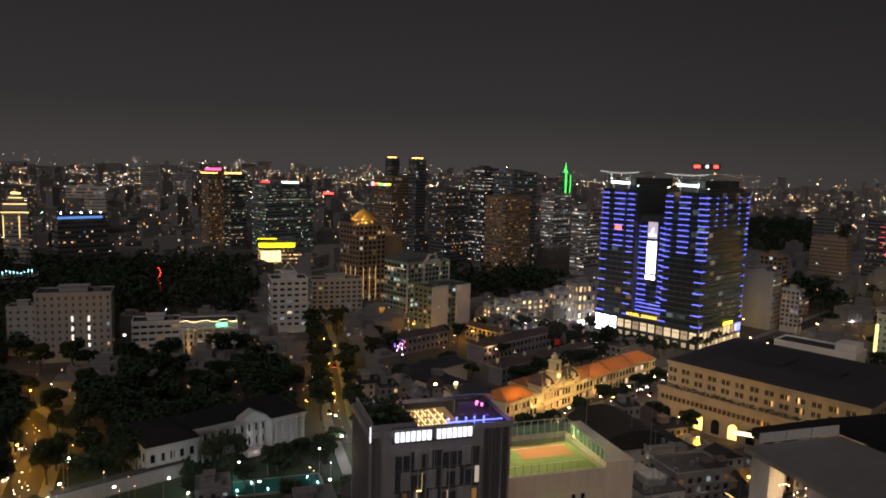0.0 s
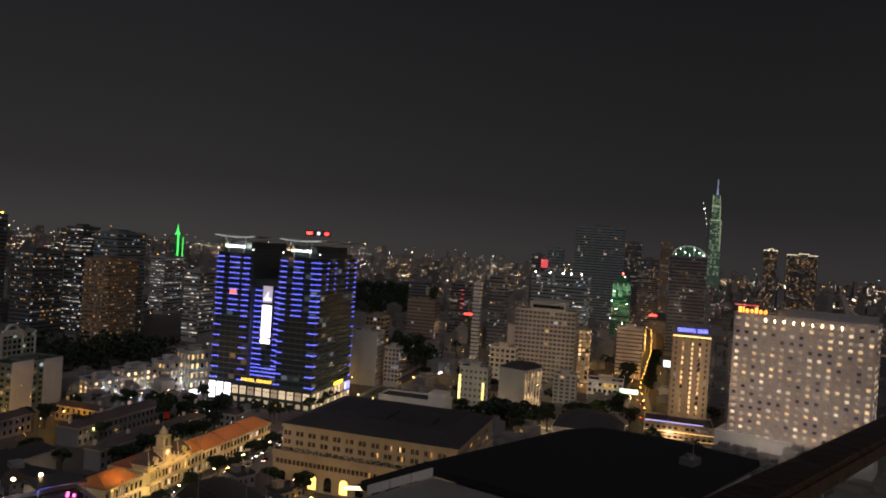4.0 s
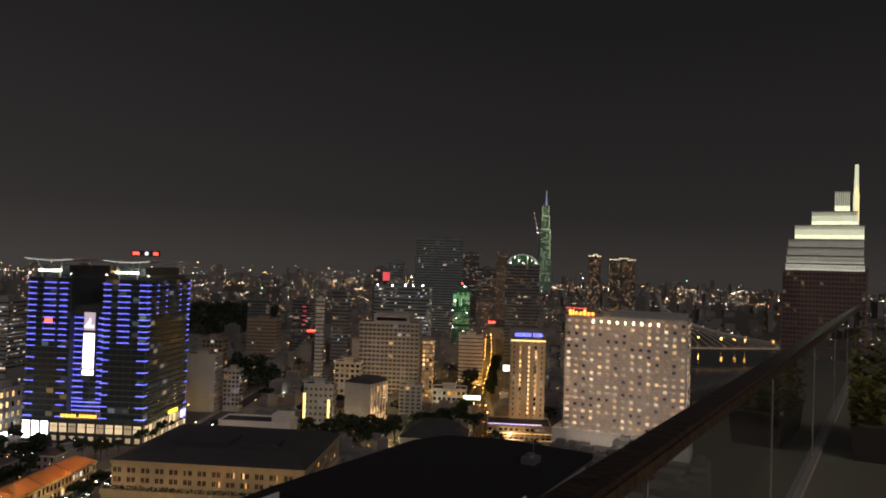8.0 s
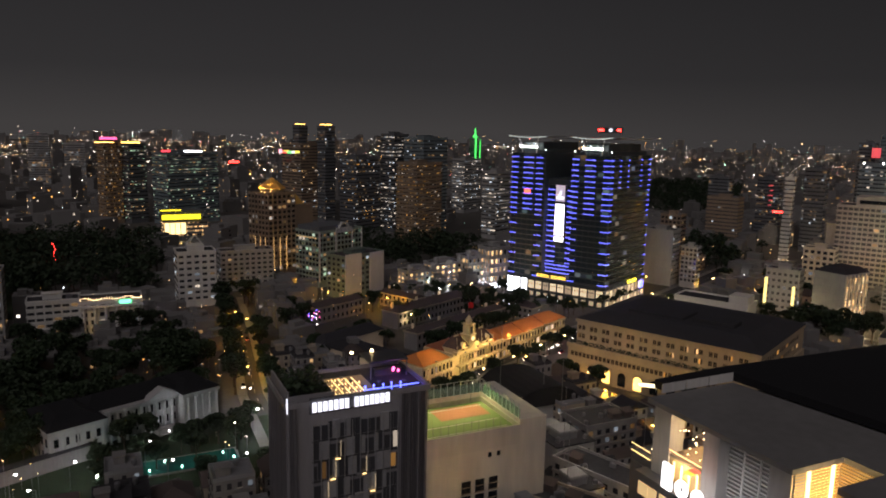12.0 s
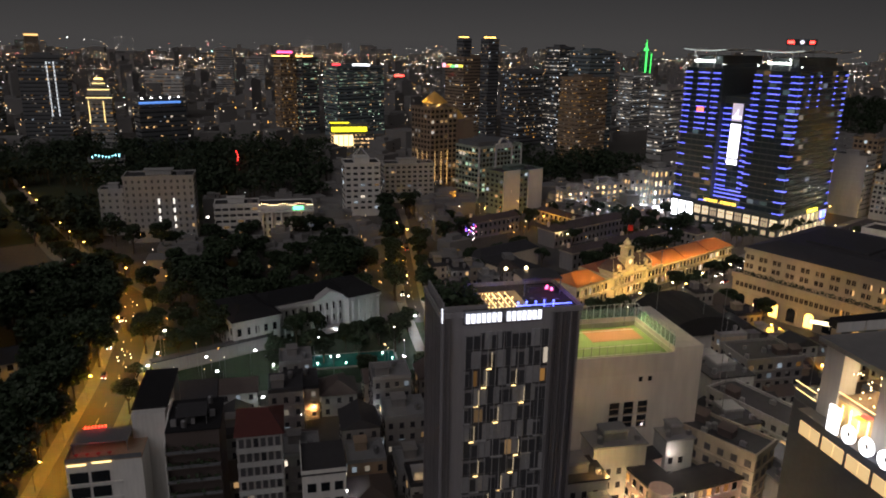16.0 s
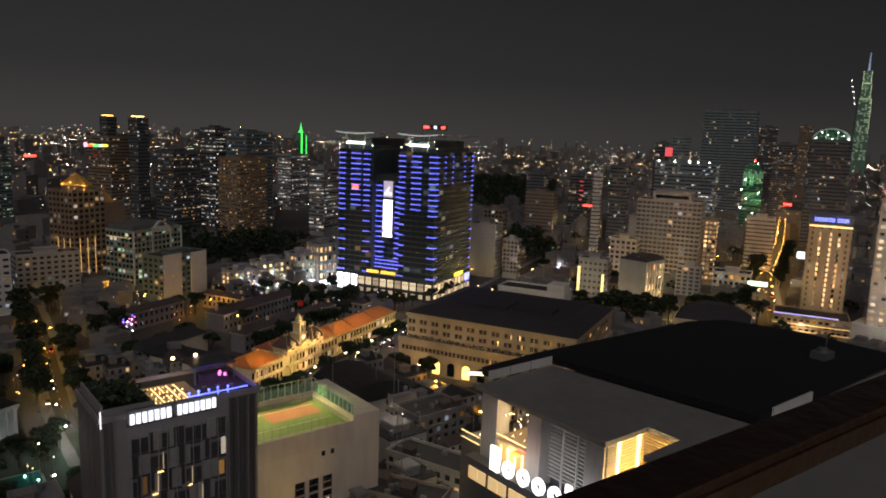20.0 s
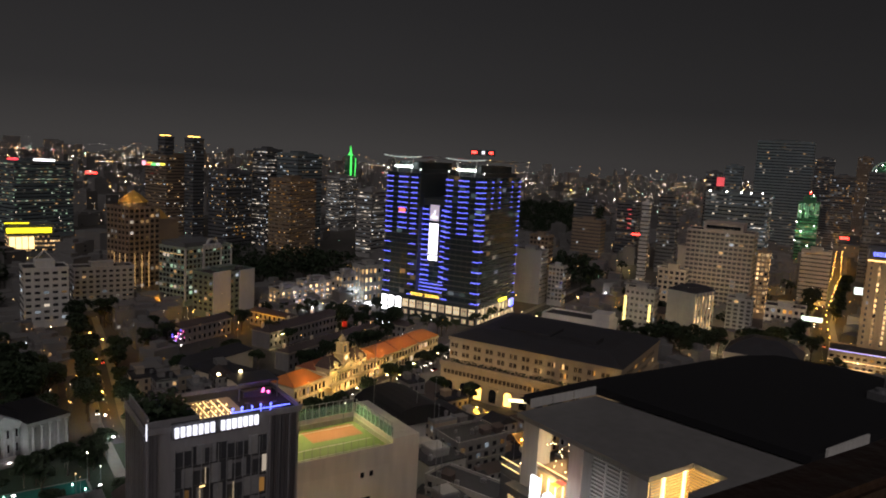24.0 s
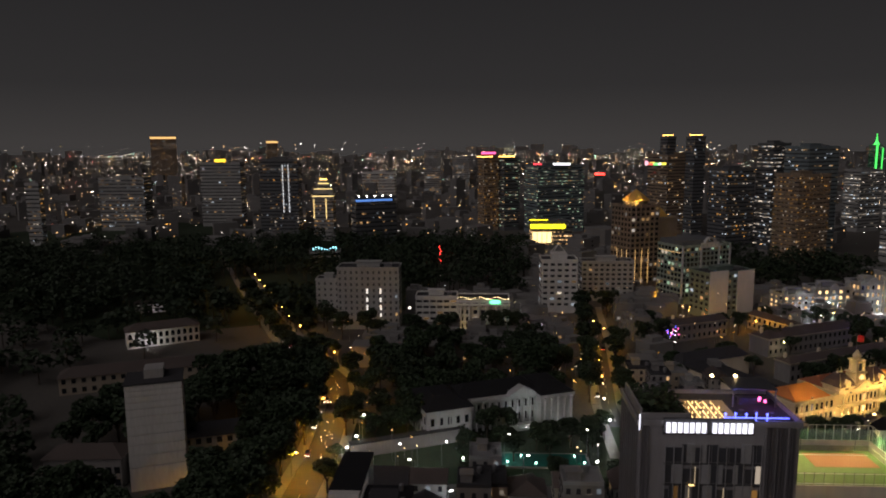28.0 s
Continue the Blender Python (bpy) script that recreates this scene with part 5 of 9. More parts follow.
def bright(name, color, k):
    return lamp(name, color, k)


sign_thing("roof_sign", "pink lit roof sign on the far tower", face(-283, 845, 94.5), 18, 3, bright("sign_pink", (1, 0.08, 0.3), 1.6))
sign_thing("roof_sign", "white lit roof sign on the wide office", face(-193, 848, 82), 20, 2.4, bright("sign_pale", (0.9, 0.95, 1), 2.4))
sign_thing("roof_sign", "red lit roof sign on the wide office", face(-222, 846, 82), 10, 2, bright("sign_red", (1, 0.03, 0.05), 2))
sign_thing("roof_sign", "red lit roof sign beside the dark towers", face(-158, 905, 68), 12, 2.4, e_red)
r = sign_thing("roof_sign", "multicoloured roof sign in pink, red, green and yellow", face(-88, 868, 82), 24, 3.2, lamp("sign_mixed", (0.5, 1, 0.35), 0.3))
for x0, x1, z0, z1, key, col in ((-12, -8.4, 0.4, 4.6, "pink", (1, 0.4, 0.55)), (-8, -3, 0.4, 2.4, "red", (1, 0.03, 0.03)), (-2.6, 2.4, 0.2, 2.2, "green", (0.1, 1, 0.2)), (2.8, 6, 0.4, 2.6, "white", (0.9, 1, 0.9)), (6.4, 11.6, 0.6, 3, "yellow", (1, 0.75, 0.05)), (-6, -1, 2.7, 3.5, "yellow", (1, 0.75, 0.05))):
    part("letter_block", Geo().box(x0, x1, -0.4, -0.15, z0, z1), lamp("sign_mixed_" + key, col, 1.3), r, key + " lit sign block")
sign_thing("roof_sign", "amber crown light of the slim tower", face(-78, 896.5, 115.6), 12, 1.2, e_gold)
sign_thing("roof_sign", "amber crown light of the slim tower", face(-46, 878.5, 115.6), 14, 1.2, e_gold)
sign_thing("roof_sign", "amber eave light of the brown tower", face(-288, 846, 91), 20, 1.2, e_gold)
sign_thing("roof_sign", "amber eave light of the glass tower", face(-262, 853, 91), 20, 1.5, e_gold)
sign_thing("roof_sign", "golden emblem sign on the grey block", face(-630, 774, 85), 14, 4, bright("sign_goldtop", (1, 0.6, 0.02), 2))
sign_thing("roof_sign", "small red sign among the mid-rises", face(389, 640, 42), 12, 2.2, e_red)
sign_thing("roof_sign", "red sign before the slim hotel", face(352, 348, 75), 5, 1.6, e_red)
sign_thing("roof_sign", "white lit billboard on a low roof", face(395, 372, 36), 8, 5, bright("board_white", (0.8, 0.95, 0.9), 1.4))
sign_thing("roof_sign", "pale green billboard over the street", face(372, 386, 15), 13, 3.4, bright("board_green", (0.75, 1, 0.8), 1.5))
sign_thing("facade_sign", "dim red facade panel of a slim tower", face(564, 752, 92), 9, 11, bright("panel_red", (1, 0.03, 0.05), 0.5), posts=False)
for k in range(5):
    sign_thing("red_sign", "small red lamp panel on a dark mid-rise", face(455 + (k % 2), 770, 36 + k * 5.5), 4 + k % 3, 1.2, bpy.data.materials["panel_red"], posts=False)


# ---- tower with golden dome ----
def dome_tower():
    r = B("dome_tower", "dark stone tower with golden lit domes", -71, 566, 26, 24, 63, 45, 15, 6, m_brown, w_dome, piers=0.6, plant=False, category="tower")
    part("drum", Geo().tube(0, 0, 62.5, 66, 9, n=16), m_brown, r)
    part("dome", Geo().rings(0, 0, ((66, 10.4), (66.8, 10.0), (68.2, 8.2), (69.8, 6.6), (71.4, 4.6), (73, 2.2), (74.4, 0.4)), 8), m_dome, r, "golden tent-shaped dome")
    part("finial", Geo().tube(0, 0, 73.6, 77, 0.3, 0.08, 6), m_steel, r)
    for k in range(6):
        a = k * 1.047
        fl = part("dome_lamp", Geo().box(9.6 * math.cos(a) - 0.3, 9.6 * math.cos(a) + 0.3, 9.6 * math.sin(a) - 0.3, 9.6 * math.sin(a) + 0.3, 62.6, 63.4), m_steel, r)
        if k in (3, 4, 2):
            flood(fl, (15 * math.cos(a), 15 * math.sin(a), 65), (0, 0, 70), 5500, (1, 0.6, 0.15), 100)
    for k in range(6):
        part("pier_light", Geo().box(-13.9 if k < 3 else -9 + (k - 3) * 6, -13.7 if k < 3 else -8.7 + (k - 3) * 6, -9 + k * 6 if k < 3 else -12.9, -8.7 + k * 6 if k < 3 else -12.7, 4, 30), e_pier, r, "golden vertical light line")
    part("annex", Geo().box(14, 34, -8, 12, 0, 52).box(13.6, 34.4, -8.4, 12.4, 51, 52.6), m_brown, r)
    part("annex_spire", Geo().frustum(19, 29, -3, 7, 52.6, 60, 4.6, 4.6), m_dome, r, "golden pyramid roof")
    fl = part("spire_lamp", Geo().box(16, 16.6, -6, -5.4, 52.6, 53.2), m_steel, r)
    flood(fl, (13.5, -8, 54), (24, 2, 57), 4500, (1, 0.5, 0.1), 110)
    fl = part("base_lamp", Geo().box(-16, -15.4, -16, -15.4, 0, 0.6), m_steel, r)
    flood(fl, (-19, -17, 2), (0, 0, 14), 6500, (1, 0.56, 0.14), 110)
    fl = part("base_lamp", Geo().box(20, 20.6, -16, -15.4, 0, 0.6), m_steel, r)
    flood(fl, (18, -20, 2), (18, -8, 14), 6500, (1, 0.5, 0.1), 120)


w_dome = windows("dome_tower_panes", 0.16, (WHITE, WARM, PALE), 0.4, glass=(0.04, 0.036, 0.03), spread=2.5, rows=4.2)
m_dome = surface("gilded_roof", (0.75, 0.45, 0.12), 0.5, 0.2)
e_pier = lamp("pier_gold", (1, 0.6, 0.2), 0.5)
dome_tower()


def pyramid_tower():
    r = B("pyramid_tower", "white tower with open pyramid frame on top", -107, 465, 23, 18, 35, 20, 8, 5, m_white, w_few, single=True, pane=(0.6, 0.4), plant=False, category="building")
    part("crown_block", Geo().box(-5, 5, -6, 4, 35, 38.5), m_white, r)
    for sx, sy in ((-5, -6), (5, -6), (5, 4), (-5, 4)):
        part("frame_bar", Geo().beam((sx, sy, 38.5), (0, -1, 44.5), 0.4), m_white, r)
    part("frame_ring", Geo().box(-5.2, 5.2, -6.2, -5.8, 38.3, 38.8).box(-5.2, 5.2, 3.8, 4.2, 38.3, 38.8), m_white, r)


pyramid_tower()


def arch_office():
    r = B("glass_block", "greenish glass office with an arched gable", -26, 533, 42, 25, 40, 45, 10, 12, m_arch, w_green, pane=(0.66, 0.6), piers=0.4, plant=False)
    n, g = 12, Geo()
    for k in range(n):
        a0, a1 = math.pi * k / n, math.pi * (k + 1) / n
        g.add([(3 + q * math.cos(t), y, 40.4 + q * math.sin(t)) for y in (-13.4, -11.6) for t, q in ((a0, 4.0), (a1, 4.0), (a1, 5.2), (a0, 5.2))],
              [(0, 1, 2, 3), (7, 6, 5, 4), (0, 4, 5, 1), (2, 6, 7, 3)])
    part("arch", g, m_white, r, "pale round arch")
    part("gable_wall", Geo().box(-4.5, 10.5, -13.1, -11.8, 38, 41.6), m_white, r, "pale gable wall under the arch")
    for x in (-20.6, -5, 11, 20.6):
        part("giant_pilaster", Geo().box(x - 0.6, x + 0.6, -13.3, -12.5, 4, 40), m_white, r)
    part("attic", Geo().box(-20, 14, -11.5, 11.5, 39.8, 43.5), m_dark, r)
    part("eave_light", Geo().box(-21.7, -21.5, -11, 11, 35.4, 35.7), e_pier, r)


arch_office()


m_greenwall = surface("green_grey_glass_wall", (0.15, 0.2, 0.165), 0.5)


def white_block():
    r = B("white_block", "plain white block with blank end panels", -6, 491, 36, 18, 29, 45, 7, 8, m_greenwall, w_few, pane=(0.5, 0.5))
    part("end_panel", Geo().box(-18.6, -4, -9.9, -9.3, 2, 30.5), m_white, r, "blank white end panel")
    part("end_panel", Geo().box(4, 17.6, -9.9, -9.3, 2, 29.5), m_white, r, "blank white end panel")


white_block()


# ---- bar building with string lights and green sign ----
def garland_house():
    r = B("garland_house", "low corner building with columns and roof garlands", -135, 394, 30, 18, 21, 19, 4, 7, m_white, w_few, single=True, plant=False, category="building")
    col = Geo().rings(0, 0, ((0, 0.8), (17, 0.7), (18, 1.0)), 10).mesh("column", m_white)
    for i in range(6):
        part("column", col, m_white, r, at=pose(-13 + i * 5.2, -10.2, 0))
    part("canopy", Geo().box(-15.5, 15.5, -11.2, -9, 18, 19.2), m_white, r)
    for i in range(24):
        part("bulb", Geo().rings(-14.5 + i * 1.26, -8.8, ((22.2 + 0.7 * math.sin(i * 0.8), 0.05), (22.4 + 0.7 * math.sin(i * 0.8), 0.22), (22.6 + 0.7 * math.sin(i * 0.8), 0.05)), 6), e_warm, r)
    part("green_sign", Geo().box(4, 9.5, -9.6, -9.3, 19.4, 21.2), bright("sign_mint", (0.1, 1, 0.4), 2.2), r, "green lit sign")
    for x in (-12, -2, 8):
        fl = part("uplight", Geo().box(x - 0.3, x + 0.3, -12.6, -12, 0, 0.5), m_steel, r)
        flood(fl, (x, -12.2, 0.8), (x, -10, 12), 3200, (1, 0.6, 0.16), 90)


garland_house()


# ---- yellow-lit centre, pagoda tower, slim green tower ----
def yellow_centre():
    r = B("yellow_centre", "low centre with glowing yellow fascia", -178, 735, 42, 20, 21, 20, 4, 10, m_dark, w_hotel, category="building", plant=False)
    part("fascia", Geo().box(-21.6, 14, -11.4, -10.4, 21.6, 26), bright("fascia_yellow", (1, 0.85, 0.0), 1.6), r, "broad glowing yellow fascia")
    part("shop_front", Geo().box(-20, 0, -10.9, -10.4, 7, 18), bright("shop_yellow", (1, 0.72, 0.3), 1.5), r)
    part("upper_strip", Geo().box(-23, -4, -11.2, -10.6, 30, 31), bpy.data.materials["fascia_yellow"], r, "thin golden light strip")
    part("upper_wall", Geo().box(-22, 16, -10.4, 8, 20, 30), m_dark, r)
    for k in range(5):
        part("shop_post", Geo().box(-20 + k * 5, -19.4 + k * 5, -11.1, -10.8, 5, 18.5), m_dark, r)
    fl = part("forecourt_lamp", Geo().box(-4, -3.4, -16, -15.4, 0, 5), m_steel, r)
    flood(fl, (-4, -17, 6), (-4, -30, 0), 45000, (1, 0.7, 0.2), 160)


yellow_centre()


e_neongold = lamp("neon_gold", (1, 0.72, 0.26), 1.3)


def pagoda_tower():
    r = B("pagoda_tower", "stepped tower outlined in golden neon", -431, 705, 22, 16, 56, 20, 12, 5, m_grey, w_some, category="tower", plant=False)
    for k, (w, z) in enumerate(((24, 48), (20, 56), (12, 62), (8, 66))):
        part("tier", Geo().box(-w / 2, w / 2, -w / 2.6, w / 2.6, z, z + 3.2), m_grey, r)
        part("neon_line", Geo().box(-w / 2 - 0.3, w / 2 + 0.3, -w / 2.6 - 0.4, -w / 2.6, z + 2.6, z + 3.4), e_neongold, r)
    for x in (-10.8, 3):
        part("neon_line", Geo().box(x, x + 0.6, -8.6, -8.2, 26, 48), e_neongold, r)
    part("top_light", Geo().box(-4, 4, -3.6, -3.2, 69.4, 70.2), e_gold, r)


pagoda_tower()


def green_tower():
    # no flood here: wall colour, lines and spire carry the green light
    r = B("green_tower", "slim tower, green floodlight put into wall colour and glowing lines", 196, 1292, 14, 13, 100, 45, 24, 4, m_greennet_lit, w_green, category="tower", plant=False)
    part("neon_line", Geo().box(-7.6, -7.2, -7, -5.6, 40, 100), bright("neon_green", (0.03, 1, 0.12), 1.1), r)
    part("neon_line", Geo().box(-7, -5.2, -7.1, -6.7, 30, 102), bpy.data.materials["neon_green"], r)
    part("neon_line", Geo().box(5, 7, -7.1, -6.7, 30, 96), bpy.data.materials["neon_green"], r)
    part("spire", Geo().frustum(-3.4, 3.4, -3.4, 3.4, 100, 106, 2, 2).frustum(-1.2, 1.2, -1.2, 1.2, 106, 118, 1.0, 1.0), bpy.data.materials["neon_green"], r)


green_tower()


# ---- white-lit shops at the foot of the tower ----
for i, (x, y, w, h) in enumerate(((36, 493, 22, 17), (56, 507, 24, 20), (78, 512, 18, 24), (95, 516, 20, 30))):
    r = B("shop_house", "white colonial shop house under bright lamps", x, y, w, 14, h, 30, 4, 5, m_grey, w_hotel, single=True, pane=(0.36, 0.5), group="shop houses by the tower")
    part("awning", Geo().box(-w / 2, w / 2, -9.2, -7.2, 4.2, 4.6), m_white, r)
    for sx in (-1, 1) if i < 3 else ():
        part("corner_cupola", Geo().rings(sx * (w / 2 - 1.6), -5.6, ((h + 0.4, 1.7), (h + 2.4, 1.6), (h + 2.6, 2.0), (h + 3.6, 1.5), (h + 4.4, 0.7), (h + 5.2, 0.1)), 10), m_grey, r)
    if i < 3:
        part("parapet_gable", Geo().add([(x, y, z) for y in (-7.4, -6.8) for x, z in ((-3.2, h + 0.5), (3.2, h + 0.5), (2.2, h + 2.2), (0, h + 3.2), (-2.2, h + 2.2))], [(0, 1, 2, 3, 4), (9, 8, 7, 6, 5), (1, 6, 7, 2), (2, 7, 8, 3), (3, 8, 9, 4), (4, 9, 5, 0)]), m_grey, r)
    for k in range(5):
        part("pilaster", Geo().box(-w / 2 + k * w / 5 - 0.25, -w / 2 + k * w / 5 + 0.25, -7.4, -7, 0.2, h - 0.4), m_grey, r)
    part("shop_front", Geo().box(-w / 2 + 0.6, w / 2 - 0.6, -7.25, -7.05, 0.6, 3.8), e_shopwhite if i > 1 else e_shop, r)
    fl = part("street_flood", Geo().tube(0, -16, 0, 9, 0.1, n=6).box(-0.4, 0.4, -16.2, -15.8, 9, 9.4), m_steel, r)
    flood(fl, (0, -15.6, 9), (0, -7, 6), (4500, 6000, 9500, 11000)[i], (0.95, 0.97, 1), 150)


# ---- hotels by the theatre square ----
def slim_hotel():
    r = B("slim_hotel", "slim beige hotel tower with blue name on top", 369, 330, 23, 14, 70, -45, 16, 5, m_tanwall, w_none, pane=(0.22, 0.5), base=14, category="hotel", plant=False)
    part("top_band", Geo().box(-11.8, 11.8, -7.5, 7.3, 66, 72.4), m_dark, r)
    sign_bars("sign_bar", "bkbtktbtt-bbtkt", 2.2, 18, bright("sign_blue", (0.12, 0.16, 1), 2.2), r, pose(0, -7.9, 67.8, 90, 0, 0), label="blue illuminated sign bar")
    part("eave_light", Geo().box(-11.6, 11.6, -7.7, -7.4, 64.6, 65.2), e_barstrip, r)
    for f in range(15):
        for x, m in ((0.6, e_wall), (-5, w_hotel), (5.2, w_hotel)):
            part("stair_window", Geo().box(x - 0.55, x + 0.55, -7.3, -7.0, 16 + f * 3.1, 17.9 + f * 3.1), m, r)
    # beam added far out in the air to brighten the tan front
    fl = part("uplight", Geo().box(-0.3, 0.3, -14, -13.5, 14, 14.5), m_steel, r)
    flood(fl, (0, -52, 26), (0, -7, 40), 19000, (1, 0.72, 0.42), 90)
    r = B("hotel_podium", "round-cornered hotel podium with lit terraces", 352, 321, 40, 26, 13, -45, 3, 12, m_brown, w_gold, category="building", plant=False)
    part("terrace_strip", Geo().box(-20.4, 20.4, -13.6, -13.3, 8.4, 8.8), e_pier, r)
    part("terrace_strip", Geo().box(-20.4, 20.4, -13.6, -13.3, 4.4, 4.7), e_pier, r)
    part("terrace_lamps", Geo().box(-20, 14, -13.4, -13.1, 14, 14.5), bright("terrace_violet", (0.45, 0.4, 1), 0.8), r)
    fl = part("uplight", Geo().box(-0.3, 0.3, -22, -21.5, 0, 0.5), m_steel, r)
    flood(fl, (0, -21, 1), (0, -13, 6), 4000, (1, 0.66, 0.3), 150)


def grand_hotel():
    r = B("grand_hotel", "broad pale hotel with a grid of lit rooms", 394, 268, 75, 22, 84, -65, 18, 15, m_rosewall, w_rooms, single=True, category="hotel", pane=(0.42, 0.42), base=10, bands=0.12, skip=(2,))
    sign_bars("sign_bar", "ktookoo", 3.2, 16, bright("sign_orange", (1, 0.32, 0.03), 3), r, pose(-27, -12, 84.6, 90, 0, 0), label="orange illuminated sign bar")
    part("red_edge", Geo().box(-37.6, -24, -11.6, -11.3, 88.6, 89.2), bright("edge_red", (1, 0.05, 0.05), 0.6), r)
    for i in range(9):
        part("crown_lamp", Geo().box(-20 + i * 5, -19.3 + i * 5, -11.5, -11.2, 80.2, 81.8), e_warm, r)
    part("roof_house", Geo().box(-10, 36, -6, 10, 84, 88), m_grey, r)
    # beam added 95 m out in the air to lift the whole front
    fl = part("uplight", Geo().box(-0.3, 0.3, -30, -29.5, 0, 0.5), m_steel, r)
    flood(fl, (-4, -95, 30), (0, -11, 44), 62000, (1, 0.86, 0.72), 80)
    # bluish beam added to tint the right-hand side
    fl = part("uplight", Geo().box(60, 60.5, -10, -9.5, 0, 0.5), m_steel, r)
    flood(fl, (60, -14, 10), (38, 0, 55), 9000, (0.5, 0.62, 1), 100)
    part("podium", Geo().box(-44, 40, -14, 12, 0, 12), m_white, r)


e_wall = lamp("stair_glow", (1, 0.66, 0.3), 0.6)
slim_hotel()
grand_hotel()


# ---- bank tower with glowing stepped crown ----
def bank_tower():
    root = thing("bank_tower", "tall dark bank tower with glowing stepped crown", "tower", pose(572, 218, 0, 0, 0, -69))
    rows = [(0, 27.5, 20)]
    for f in range(36):
        z = 3 + f * 3.35
        rows += [(z, 27.5, 20), (z, 27.8, 20.3), (z + 0.5, 27.8, 20.3), (z + 0.5, 27.5, 20)]
    rows += [(118, 27.5, 20), (118, 25, 19), (141, 24, 18.5)]
    part("wall", Geo().shell(rows), m_bank, root)
    row = Geo()
    for i in range(22):
        row.box(-26.8 + i * 2.43, -24.9 + i * 2.43, -20.15, -19.9, 0, 2.0)
    me = row.mesh("window_row", w_bank)
    for f in range(35):
        part("window_row", me, w_bank, root, at=pose(0, 0, 4.2 + f * 3.35), kind="stuff")
    # floodlight on the crown put into these glows, strongest at each tier's foot
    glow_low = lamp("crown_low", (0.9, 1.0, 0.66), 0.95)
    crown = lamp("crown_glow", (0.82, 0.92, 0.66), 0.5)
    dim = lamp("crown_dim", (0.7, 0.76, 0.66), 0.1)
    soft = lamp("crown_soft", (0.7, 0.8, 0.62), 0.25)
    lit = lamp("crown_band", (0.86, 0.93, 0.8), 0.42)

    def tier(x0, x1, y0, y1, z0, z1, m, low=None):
        t = part("crown_tier", Geo().box(x0, x1, y0, y1, z0, z1), m_bank, root, "pale crown tier with its floodlight put into glowing panels")
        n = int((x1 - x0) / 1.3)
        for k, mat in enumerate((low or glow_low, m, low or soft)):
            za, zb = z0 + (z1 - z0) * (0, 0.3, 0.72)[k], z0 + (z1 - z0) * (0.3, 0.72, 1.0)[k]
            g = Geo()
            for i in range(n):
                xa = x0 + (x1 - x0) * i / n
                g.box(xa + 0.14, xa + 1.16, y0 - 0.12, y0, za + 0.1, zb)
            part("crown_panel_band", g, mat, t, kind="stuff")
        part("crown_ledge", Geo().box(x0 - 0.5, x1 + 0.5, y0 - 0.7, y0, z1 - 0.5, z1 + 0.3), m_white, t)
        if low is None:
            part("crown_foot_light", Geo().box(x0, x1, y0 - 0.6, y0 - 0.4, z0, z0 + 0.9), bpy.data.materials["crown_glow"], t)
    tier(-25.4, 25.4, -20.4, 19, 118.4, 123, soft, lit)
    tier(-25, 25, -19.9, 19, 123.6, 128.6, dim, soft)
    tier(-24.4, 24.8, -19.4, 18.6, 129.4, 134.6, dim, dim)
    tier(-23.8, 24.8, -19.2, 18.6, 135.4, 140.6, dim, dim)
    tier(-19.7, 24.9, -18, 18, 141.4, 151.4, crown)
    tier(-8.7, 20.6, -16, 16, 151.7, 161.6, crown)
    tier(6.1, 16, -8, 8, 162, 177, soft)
    part("spire", Geo().box(18.2, 22, -3, 1, 152, 176).frustum(18.5, 21.7, -2.8, 0.8, 176, 197.5, 0.5, 0.5), crown, root, "square spire with its floodlight put into glow")
    part("spire_light", Geo().box(19.8, 21.6, -3.3, -3.1, 156, 180), lamp("spire_amber", (1, 0.75, 0.3), 0.8), root)
    return root


m_bank = surface("bank_cladding", (0.24, 0.175, 0.16), 0.6)
w_bank = windows("bank_panes", 0.04, (WHITE, WARM), 0.08, glass=(0.1, 0.075, 0.07), rough=0.35)
bank_tower()


